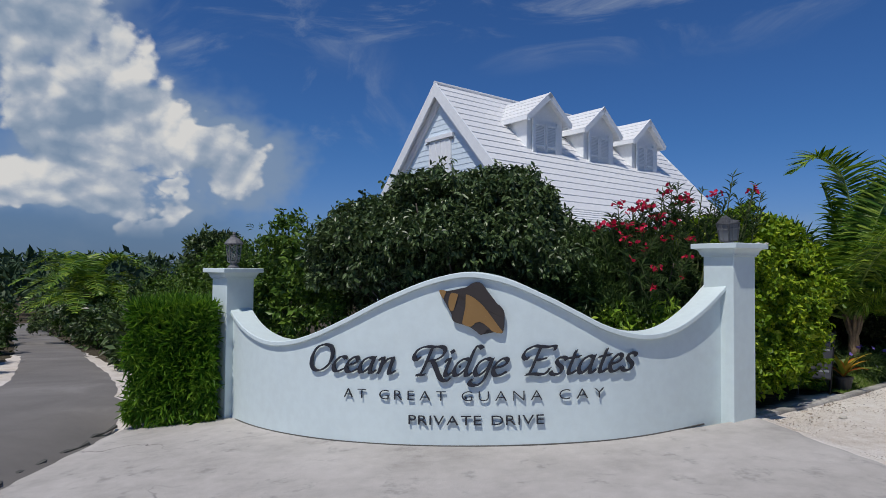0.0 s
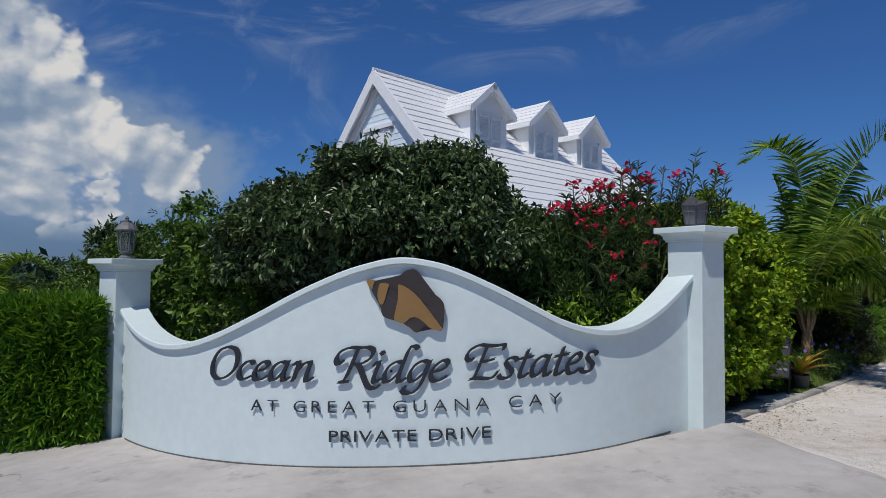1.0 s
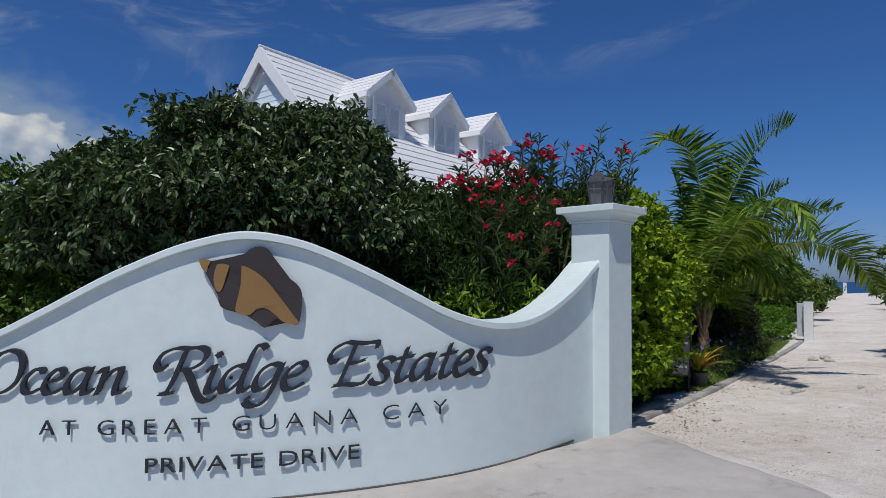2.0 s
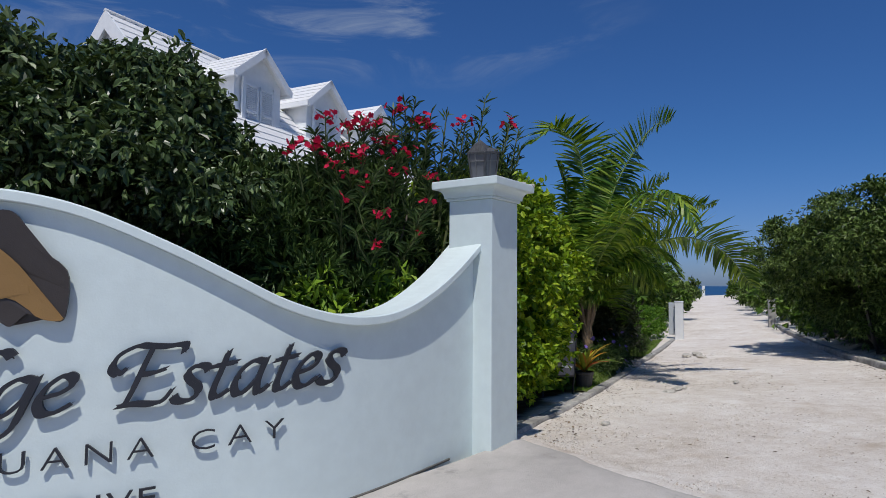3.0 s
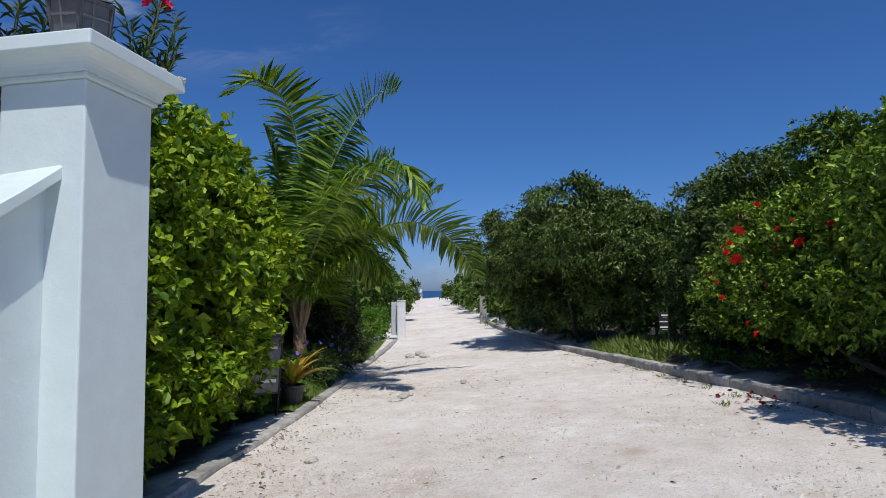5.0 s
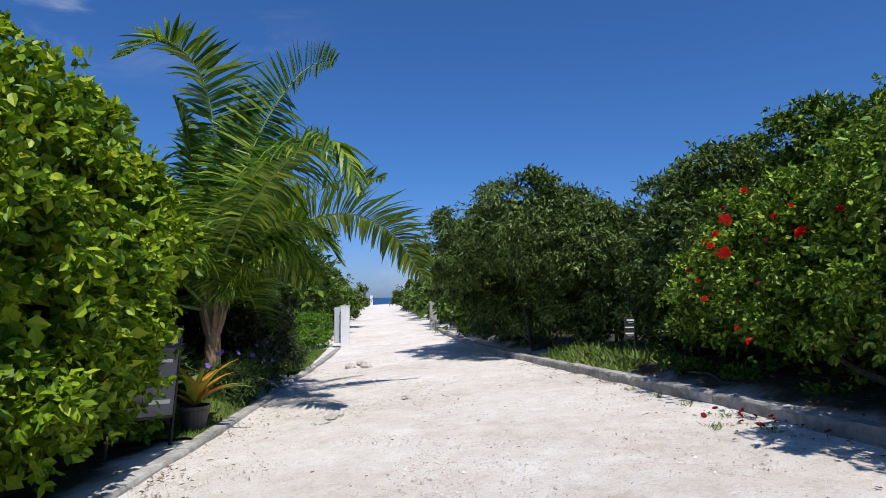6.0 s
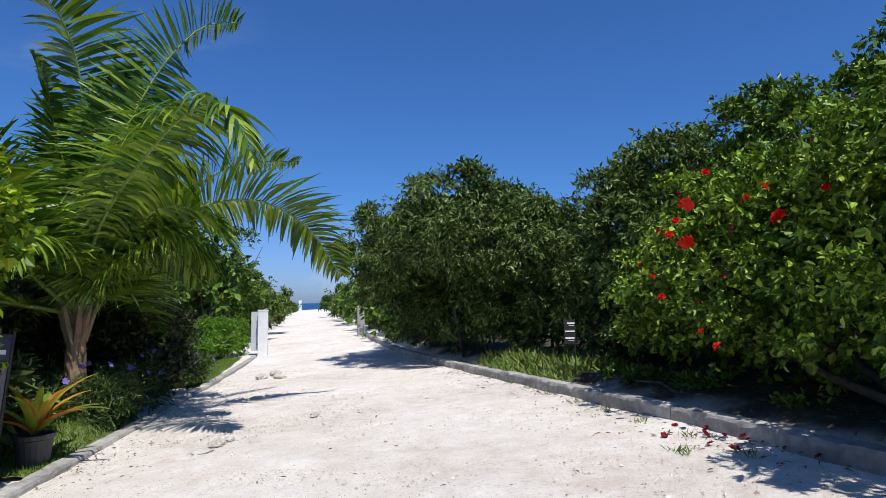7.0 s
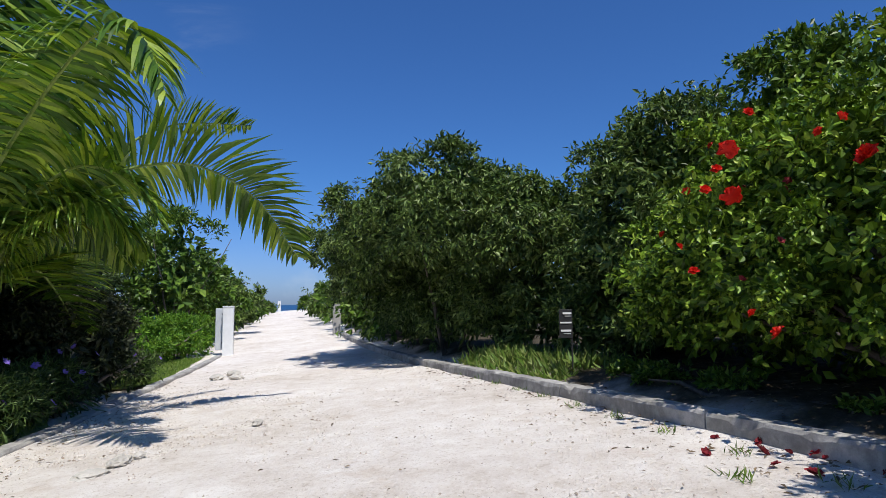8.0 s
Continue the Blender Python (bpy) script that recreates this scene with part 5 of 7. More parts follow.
# behind the entrance wall
bush("broadleaf_tree", [(0.05, 7.95, 1.90, 1.05, 1.1, 1.24), (0.92, 7.95, 2.00, 0.86, 0.95, 1.16), (1.38, 7.95, 1.90, 0.58, 0.65, 0.84), (1.85, 7.75, 1.78, 0.42, 0.42, 0.60), (-0.80, 8.60, 1.70, 1.0, 1.2, 1.12), (0.35, 7.35, 1.95, 1.35, 0.70, 0.55), (-0.95, 7.95, 1.75, 0.9, 0.8, 0.60), (1.35, 7.35, 1.75, 0.55, 0.6, 0.55)], 11000, 8, 0.076, 0.48, LEAF_DARK, 11, "large dense tree with dark drooping glossy leaves behind the wall", "tree", stems=22, droop=0.75, spread_=0.75, rough=0.2, oval=True, skirt=1.80, hollow=1.38, back=(0.10, 0.45), tuft=0.26)
bush("round_shrub", [(-1.95, 9.05, 1.45, 1.02, 1.12, 1.22), (-3.0, 10.6, 1.15, 1.0, 1.1, 1.25), (-3.9, 12.2, 0.85, 1.3, 1.5, 1.35), (-5.4, 14.4, 0.55, 1.4, 1.7, 1.45), (-7.0, 16.8, 0.1, 1.4, 1.8, 1.35)], 7000, 8, 0.08, 0.48, LEAF_MID, 21, "bright mid-green leafy shrub beside the lane", droop=0.25, rough=0.2)
bush("pointed_tree", [(-5.35, 14.5, 1.65, 0.6, 0.6, 0.95), (-4.75, 14.3, 1.6, 0.5, 0.5, 0.8)], 800, 8, 0.15, 0.4, LEAF_DARK, 25, "dark upright tree top behind the shrubs", "tree", up=0.4)
bush("yellow_green_sapling", [(2.1, 6.85, 1.02, 0.40, 0.25, 0.40), (2.65, 6.95, 1.05, 0.40, 0.25, 0.38)], 34, 8, 0.078, 0.34, LEAF_HIB, 27, "small sapling with bright yellow-green leaflets over the wall", "sapling", stems=4, droop=0.3)


def bamboo_hedge():
    root = thing("clipped_bamboo", (-3.75, 8.85, land_z(-3.75, 8.85)), "dense clipped dwarf bamboo hedge with fine bright blades", "hedge")
    rng = np.random.default_rng(31)
    n = 12000
    lo, hi = np.array([-4.22, 8.28, -0.42]), np.array([-3.12, 9.75, 1.17])
    p = lo + (hi - lo) * rng.random((n, 3))
    face = rng.integers(0, 5, n)
    depth = 0.20 * rng.random(n) ** 1.5
    p[:, 0] = np.where(face == 0, lo[0] + depth, np.where(face == 1, hi[0] - depth, p[:, 0]))
    p[:, 1] = np.where((face == 2) | (face == 3), lo[1] + depth, p[:, 1])
    p[:, 2] = np.where(face == 4, hi[2] - depth, p[:, 2])
    bump = np.array([noise.noise(Vector(q * 2.6)) for q in p]) * 0.10
    mid = (lo + hi) / 2
    out = norm((p - mid) / (hi - lo))
    p = p + out * bump[:, None]
    X = out * 0.7 + rng.normal(size=p.shape) * 0.7
    X[:, 2] += 0.45 * (out[:, 2] > 0.4) - 0.1
    L = 0.16 * (0.6 + 0.7 * rng.random(n))
    V, F = leaf_mesh(p, X, out + np.array([0, 0, 0.5]) + rng.normal(size=p.shape) * 0.4, L, L * 0.14)
    raw("foliage", V, F, LEAF_BLADE, root, "fine blades", kind="stuff")
    q = lo + 0.2 + (hi - lo - 0.4) * rng.random((3500, 3))
    V, F = leaf_mesh(q, rng.normal(size=q.shape), rng.normal(size=q.shape), np.full(3500, 0.2), np.full(3500, 0.05))
    raw("inner_foliage", V, F, LEAF_BLADE, root, kind="stuff")
    r2 = random.Random(3)
    for k in range(26):
        x, y = r2.uniform(-4.1, -3.2), r2.uniform(8.42, 9.5)
        part("cane", tube([(x, y, -0.6), (x + r2.uniform(-0.1, 0.1), y, 0.3), (x + r2.uniform(-0.15, 0.15), y + r2.uniform(-0.1, 0.1), 1.1)], [0.010, 0.008, 0.004], 5), STEM, root)


bamboo_hedge()


# oleander with crimson flower heads
def bloom(size, petals, layers, cup, seed):
    """One blossom: ruffled rings of petals that share their heart."""
    rng = np.random.default_rng(seed)
    V, F = [(0.0, 0.0, 0.0)], []
    for ly in range(layers):
        n = petals * 4
        base = len(V)
        grow = 1.0 - 0.28 * ly
        lift = cup * (0.35 + 0.45 * ly)
        for ring, fr in ((0, 0.42), (1, 0.80), (2, 1.0)):
            for k in range(n):
                a = 2 * math.pi * (k / n) + ly * 0.5
                lobe = 1.0 if ring == 0 else 0.72 + 0.28 * abs(math.sin(petals * a / 2 + ly)) ** 0.6
                r = size * grow * fr * lobe * (1 + 0.10 * rng.normal())
                z = size * (lift * fr**1.6 + 0.10 * rng.normal() * ring / 2)
                V.append((r * math.cos(a), r * math.sin(a), z))
        for k in range(n):
            q = (k + 1) % n
            F.append((0, base + k, base + q))
            for ring in (0, 1):
                o = base + ring * n
                F += [(o + k, o + n + k, o + n + q), (o + k, o + n + q, o + q)]
    return V, F


def flower_meshes(n_kinds, petals, layers, size, mat, cup=0.5, name="flower"):
    out = []
    for k in range(n_kinds):
        V, F = bloom(size, petals, layers, cup, 100 + k)
        me = bpy.data.meshes.new(name)
        me.from_pydata(V, [], F)
        me.materials.append(mat)
        out.append(me)
    return out


def set_flower(parent, me, at, spin, scale=1.0, name="flower"):
    ob = new(name, me)
    ob.parent = parent
    ob.matrix_parent_inverse = Matrix.Translation(-parent.location)
    ob.matrix_basis = Matrix.Translation(at) @ Euler(spin).to_matrix().to_4x4() @ Matrix.Scale(scale, 4)
    return ob


OLEANDER_HEADS = flower_meshes(3, 5, 1, 0.026, PINK)


def oleander():
    lobes = [(2.50, 7.50, 1.25, 0.85, 0.65, 1.04), (3.25, 7.80, 1.10, 0.75, 0.55, 0.98), (1.95, 7.35, 1.15, 0.6, 0.55, 1.02), (1.50, 7.45, 1.20, 0.5, 0.5, 0.95)]
    root = bush("oleander", lobes, 3600, 9, 0.100, 0.17, LEAF_OLEANDER, 41, "tall oleander with narrow leaves and crimson flower heads", "shrub", stems=9, droop=0.0, up=0.35, spread_=0.65, rough=0.22)
    rng = random.Random(42)
    nr = np.random.default_rng(43)
    heads = [(1.93, 7.1, 2.30), (2.08, 7.1, 2.32), (2.19, 7.2, 2.57), (2.25, 7.0, 2.30), (2.34, 7.1, 2.49), (2.45, 7.1, 2.53), (2.57, 7.15, 2.56), (2.40, 6.9, 2.23), (2.28, 6.85, 2.10), (2.17, 6.85, 2.14), (2.66, 7.1, 2.42), (2.77, 7.1, 2.33), (2.69, 6.95, 2.14), (3.12, 7.3, 2.63), (3.03, 7.3, 2.67), (2.81, 7.3, 2.75), (2.40, 6.85, 2.02), (2.22, 6.8, 1.89), (2.48, 6.75, 1.78), (2.93, 6.9, 1.90), (2.83, 6.85, 1.65), (2.48, 6.75, 1.56), (3.01, 7.0, 2.12), (3.49, 7.35, 2.73), (4.02, 7.4, 2.80)]
    shoots = [(2.80, 7.32, 2.74), (2.91, 7.32, 2.83), (3.01, 7.32, 2.86), (3.15, 7.32, 2.74), (3.33, 7.36, 2.79), (3.52, 7.36, 2.74), (4.05, 7.42, 2.89), (4.12, 7.40, 2.76), (3.76, 7.42, 3.00), (3.62, 7.5, 2.66), (2.71, 7.2, 2.47), (2.10, 7.15, 2.42), (2.50, 7.15, 2.56)]
    P, X = [], []
    for i, (x, y, z) in enumerate(heads + shoots):
        low = i < len(heads) and z < 2.2
        foot = Vector((x * 0.75 + 2.7 * 0.25, y + 0.35, z - 0.5)) if low else Vector((x * 0.70 + 2.7 * 0.30, y * 0.6 + 7.6 * 0.4, 1.2))
        tip = Vector((x, y, z - 0.03))
        mid = foot.lerp(tip, 0.55) + Vector((rng.uniform(-0.06, 0.06), rng.uniform(-0.06, 0.06), 0))
        part("stem", tube([foot, mid, tip], [0.014, 0.010, 0.005], 5), STEM, root)
        twigs = [(mid.lerp(tip, -0.3), tip, 58)]
        for k in range(2 if i >= len(heads) else 1):
            fork = mid.lerp(tip, rng.uniform(-0.1, 0.45))
            a = rng.uniform(0, 2 * math.pi)
            end = fork + Vector((math.cos(a) * 0.17, math.sin(a) * 0.12, rng.uniform(0.20, 0.34)))
            part("twig", tube([fork, fork.lerp(end, 0.5) + Vector((math.cos(a) * 0.03, math.sin(a) * 0.03, 0)), end], [0.007, 0.006, 0.004], 5), STEM, root)
            twigs.append((fork, end, 36))
        for start, end, count in twigs:
            for k in range(count):
                q = start.lerp(end, rng.random())
                a = rng.uniform(0, 2 * math.pi)
                P.append(q)
                X.append((math.cos(a) * 0.8, math.sin(a) * 0.8, 0.65))
        if i < len(heads):
            big = 1.0 if z > 2.2 else 0.75
            for k in range(rng.choice((10, 13, 16)) if z > 2.2 else rng.choice((4, 6, 8))):
                set_flower(root, rng.choice(OLEANDER_HEADS), tip + Vector((rng.gauss(0, 0.050), rng.gauss(0, 0.040), rng.gauss(0, 0.030))) * big, (rng.uniform(0.0, 1.3), rng.uniform(-0.7, 0.7), rng.uniform(0, 6)), rng.uniform(0.85, 1.2))
    P, X = np.array(P), np.array(X)
    X = X + nr.normal(size=X.shape) * 0.2
    L = 0.118 * (0.6 + 0.6 * nr.random(len(P)))
    V, F = leaf_mesh(P, X, np.array([0, 0, 1.0]) + nr.normal(size=P.shape) * 0.3, L, L * 0.15)
    raw("shoot_leaves", V, F, LEAF_OLEANDER, root, "narrow leaves on tall shoots", kind="stuff")


oleander()


# lime hedge beside the pillar
bush("lime_hedge", [lob(8.15, 4.0, 1.0, 0.85, 0.85, 1.35), lob(8.9, 3.75, 1.25, 0.85, 0.85, 1.48), lob(9.75, 3.75, 1.10, 0.8, 0.8, 1.45), lob(10.42, 3.75, 0.88, 0.68, 0.68, 1.42), lob(10.3, 3.50, 1.40, 0.60, 0.60, 0.76), lob(8.2, 3.78, 0.50, 0.6, 0.6, 0.8), lob(9.1, 3.70, 0.50, 0.6, 0.6, 0.8), lob(10.0, 3.74, 0.45, 0.6, 0.55, 0.75), lob(8.9, 4.5, 1.2, 0.9, 0.9, 1.4)], 7600, 7, 0.074, 0.64, LEAF_LIME, 51, "tall lime-green hedge of rounded leaves beside the drive", "hedge", stems=14, droop=0.3, spread_=0.8, rough=0.2, freq=3.0, oval=True, tuft=0.18, skirt=0.12)


# right side of the drive
# Lobes at u 5.7 and 7.8, mostly unseen, added for kerb shade.
HIB_LOBES = [lob(10.3, -2.35, 1.10, 1.10, 1.10, 1.05), lob(9.3, -2.42, 1.20, 1.10, 1.10, 1.15), lob(8.2, -2.40, 1.25, 1.15, 1.15, 1.25), lob(11.3, -2.5, 0.85, 0.90, 0.90, 0.90), lob(7.0, -2.25, 1.3, 1.2, 1.2, 1.35), lob(9.6, -2.85, 0.7, 0.9, 0.9, 0.8), lob(10.9, -2.8, 0.6, 0.9, 0.9, 0.75), lob(5.7, -2.7, 1.3, 1.2, 1.2, 1.4), lob(7.8, -1.80, 1.60, 0.80, 0.80, 0.75)]
HIB = bush("hibiscus", HIB_LOBES, 15000, 7, 0.051, 0.60, LEAF_HIB, 61, "broad hibiscus bush with scarlet double flowers", "shrub", stems=16, droop=0.35, spread_=0.8, rough=0.2, freq=2.6, skirt=0.30, hollow=0.28, tuft=0.17, oval=True)
bush("overhanging_bush", [lob(16.8, -2.2, 2.0, 1.4, 1.4, 1.25), lob(16.4, -2.0, 0.85, 1.0, 1.0, 1.1), lob(17.9, -1.6, 0.85, 1.0, 1.0, 1.1), lob(15.8, -1.15, 2.10, 1.15, 1.15, 1.15), lob(17.0, -0.75, 1.95, 1.15, 1.15, 1.10), lob(18.4, -0.45, 1.75, 1.10, 1.10, 1.00), lob(19.5, -0.85, 1.25, 1.05, 1.05, 1.10), lob(15.0, -2.2, 1.75, 1.10, 1.10, 0.85), lob(19.4, -1.7, 0.7, 1.0, 1.0, 1.2), lob(15.3, -2.35, 0.65, 0.9, 0.9, 0.9), lob(13.9, -3.0, 0.6, 1.0, 1.0, 1.0)], 11000, 8, 0.098, 0.36, LEAF_GREY, 71, "dense round dark green bush hanging over the kerb", stems=3, droop=0.65, spread_=0.75, rough=0.2, skirt=0.12, hollow=0.12, back=(0.20, -0.25), tuft=0.26)
bush("mixed_hedge", [lob(13.4, -2.9, 1.2, 1.0, 1.0, 1.62), lob(12.5, -2.9, 1.3, 1.0, 1.0, 1.68), lob(13.0, -4.0, 1.1, 1.2, 1.2, 1.6)], 5000, 8, 0.088, 0.38, LEAF_GREY, 81, "dense mixed green bush behind weeds", stems=8, droop=0.4, rough=0.2)
# Lobes at u 6.8 and 8.1 are unseen and shade the hibiscus.
bush("tall_backing_tree", [lob(12.6, -3.9, 1.65, 1.15, 1.15, 1.75), lob(11.5, -3.7, 1.60, 1.1, 1.1, 1.70), lob(10.4, -3.6, 1.70, 1.15, 1.15, 1.45), lob(9.3, -3.6, 1.9, 1.2, 1.2, 1.60), lob(8.1, -3.7, 2.05, 1.3, 1.3, 1.75), lob(9.8, -4.8, 2.2, 1.4, 1.4, 1.9), lob(6.8, -3.9, 2.1, 1.4, 1.4, 1.75)], 8600, 8, 0.078, 0.46, LEAF_TALL, 91, "tall dark green tree mass behind the hibiscus", "tree", stems=12, droop=0.3, rough=0.22)
for i, (u, v, z, r, h) in enumerate([(21.3, -1.7, 0.35, 1.2, 1.9), (23.2, -1.9, 0.2, 1.4, 1.9), (25.8, -1.9, 0.15, 1.6, 1.9), (30.0, -2.0, 0.15, 2.0, 1.8), (35.5, -2.0, 0.1, 2.2, 1.7), (42.0, -2.1, 0.1, 2.5, 1.6), (50.0, -2.4, 0.1, 2.7, 1.5), (60.0, -2.8, 0.15, 3.0, 1.4), (72.0, -3.8, 0.2, 3.2, 1.3), (84.0, -4.0, 0.2, 3.2, 1.2)]):
    zz = on_land(u, v).z
    bush("roadside_bush", [lob(u, v, zz + 0.9, r, r, h * 0.9), lob(u + r * 0.8, v - 0.4, zz + 0.8, r * 0.9, r * 0.9, h * 0.8), lob(u + 0.3, v - 2.2, zz + 1.0, r, r, h)], int(360 + 80 * r), 7, 0.165 + 0.015 * i, 0.45, (LEAF_MID, LEAF_GREY)[i % 2], 200 + 7 * i, "rounded green bush along the sandy drive", group="bushes along the drive", stems=3)
for i, (u, v, z, r, h) in enumerate([(25.4, 3.95, 0, 1.6, 3.9), (27.5, 5.2, 0, 1.9, 4.2), (28.8, 3.7, 0, 1.5, 3.2), (33.0, 3.9, 0, 1.9, 2.8), (38.5, 4.2, 0, 2.2, 2.4), (45.0, 4.4, 0, 2.5, 2.2), (53.0, 4.7, 0, 2.7, 2.0), (63.0, 5.0, 0, 3.0, 1.9), (75.0, 5.3, 0, 3.3, 1.7)]):
    zz = on_land(u, v).z
    bush("roadside_bush", [lob(u, v, zz + h * 0.5, r, r, h * 0.55), lob(u + r * 0.7, v + 0.5, zz + h * 0.45, r * 0.9, r * 0.9, h * 0.5)], int(400 + 80 * r), 7, 0.165 + 0.015 * i, 0.45, (LEAF_MID, LEAF_GREY)[i % 2], 300 + 7 * i, "rounded green bush along the sandy drive", group="bushes along the drive", stems=4)

# the garden between the lime hedge and the gate post
bush("bronze_shrub", [lob(14.3, 3.35, 0.28, 0.52, 0.52, 0.78), lob(14.9, 3.30, 0.30, 0.50, 0.50, 0.80), lob(15.5, 3.20, 0.24, 0.45, 0.45, 0.74), lob(14.5, 3.75, 0.50, 0.75, 0.75, 1.00), lob(15.2, 3.95, 0.45, 0.80, 0.80, 1.10), lob(16.1, 3.75, 0.32, 0.78, 0.78, 0.90), lob(16.9, 3.6, 0.15, 0.62, 0.62, 0.72), lob(14.3, 4.4, 0.4, 0.85, 0.85, 1.0), lob(15.8, 4.8, 0.55, 0.95, 0.95, 1.1), lob(13.5, 4.7, 0.4, 0.8, 0.8, 1.0)], 4600, 7, 0.080, 0.45, LEAF_PURPLE, 111, "low dark bronze-leaved shrub under the palm", stems=6)
bush("clipped_hedge", [lob(20.6, 4.3, -0.05, 0.9, 0.9, 0.75), lob(21.9, 3.95, -0.05, 0.85, 0.85, 0.75), lob(19.6, 5.1, -0.05, 0.9, 0.9, 0.8), lob(22.7, 3.45, -0.1, 0.65, 0.65, 0.78), lob(23.4, 3.15, -0.1, 0.55, 0.55, 0.75), lob(18.9, 5.2, 0.0, 0.9, 0.9, 0.9)], 3400, 7, 0.08, 0.36, LEAF_BLADE, 121, "rounded bright green clipped hedge beside a white post", "hedge", stems=4)
bush("garden_tree", [lob(24.0, 6.4, 1.2, 1.5, 1.5, 1.6), lob(21.5, 7.5, 1.2, 1.8, 1.8, 1.7), lob(18.0, 8.0, 1.1, 1.9, 1.9, 1.8), lob(15.0, 8.6, 1.0, 1.8, 1.8, 1.7), lob(12.0, 8.0, 0.9, 1.6, 1.6, 1.5)], 3600, 8, 0.16, 0.42, LEAF_DARK, 131, "dark garden tree mass behind the palms", "tree", stems=10)
bush("garden_shrub", [lob(11.6, 5.6, 0.35, 0.9, 0.9, 0.9), lob(13.0, 5.9, 0.4, 0.9, 0.9, 1.0), lob(10.6, 5.4, 0.5, 0.8, 0.8, 1.0)], 1500, 7, 0.13, 0.5, LEAF_LIME, 141, "leafy light green garden shrub behind the sign board", stems=5)


# palms
def through_points(pts, t):
    """A smooth line through a few points, at the parameters t in 0..1."""
    pts = np.array(pts, float)
    s = np.concatenate([[0], np.cumsum(np.linalg.norm(np.diff(pts, axis=0), axis=1))])
    s /= s[-1]
    m = np.gradient(pts, s, axis=0)
    i = np.clip(np.searchsorted(s, t, side="right") - 1, 0, len(s) - 2)
    h = (s[i + 1] - s[i])[:, None]
    f = ((t - s[i]) / (s[i + 1] - s[i]))[:, None]
    return (1 + 2 * f) * (1 - f) ** 2 * pts[i] + f * (1 - f) ** 2 * h * m[i] + f * f * (3 - 2 * f) * pts[i + 1] + f * f * (f - 1) * h * m[i + 1]


def frond(parent, pts, seed, leaf=0.55, pairs=120, mat=None, hang=0.35, start=0.16, wide=1.0, twist=0.0):
    """A feathered frond: a rachis with leaflets on both sides, hanging more towards the tip."""
    rng = np.random.default_rng(seed)
    line = through_points(pts, np.linspace(0, 1, 17))
    root = part("frond", tube([Vector(q) for q in line], np.linspace(0.024, 0.004, 17), 5), RACHIS, parent, smooth=True)
    t = np.linspace(start, 0.995, pairs)
    pos = through_points(pts, t)
    tan = norm(through_points(pts, np.minimum(t + 0.01, 1.0)) - through_points(pts, t - 0.01))
    side = norm(np.cross(tan, np.tile([0, 0, 1.0], (pairs, 1)) + 1e-3))
    upv = np.cross(side, tan)
    side, upv = side * math.cos(twist) + upv * math.sin(twist), upv * math.cos(twist) - side * math.sin(twist)
    V, F, base = [], [], 0
    drop = np.array([0, 0, -1.0])
    for sgn in (1, -1):
        env = np.sin(np.pi * np.clip(0.12 + 0.86 * t, 0, 1)) ** 0.6
        L = leaf * env * (0.80 + 0.35 * rng.random(pairs))
        d0 = norm(side * sgn * 0.86 + tan * (0.16 + 0.45 * t[:, None] ** 2) + upv * 0.42 + rng.normal(size=(pairs, 3)) * 0.08)
        for k in range(pairs):
            d, q, ln = d0[k].copy(), pos[k].copy(), []
            h = hang * (0.5 + rng.random())
            for s in range(5):
                ln.append(q.copy())
                d = d + drop * h * 0.32
                d /= np.linalg.norm(d)
                q = q + d * L[k] / 4
            wdt = 0.0118 * wide * np.array([0.5, 1.0, 0.95, 0.65, 0.05]) * (leaf / 0.55) ** 0.5
            wv = np.cross(d0[k], upv[k] + 0.001)
            wv /= np.linalg.norm(wv)
            roll = rng.normal() * 0.40 + 0.25 * sgn
            wv = wv * math.cos(roll) + np.cross(d0[k], wv) * math.sin(roll)
            for s in range(5):
                V.append(ln[s] + wv * wdt[s])
                V.append(ln[s] - wv * wdt[s])
            for s in range(4):
                o = base + 2 * s
                F.append((o, o + 1, o + 3, o + 2))
            base += 10
    raw("feathering", np.array(V), F, mat or PALM_LEAF, root, kind="stuff")
    return root


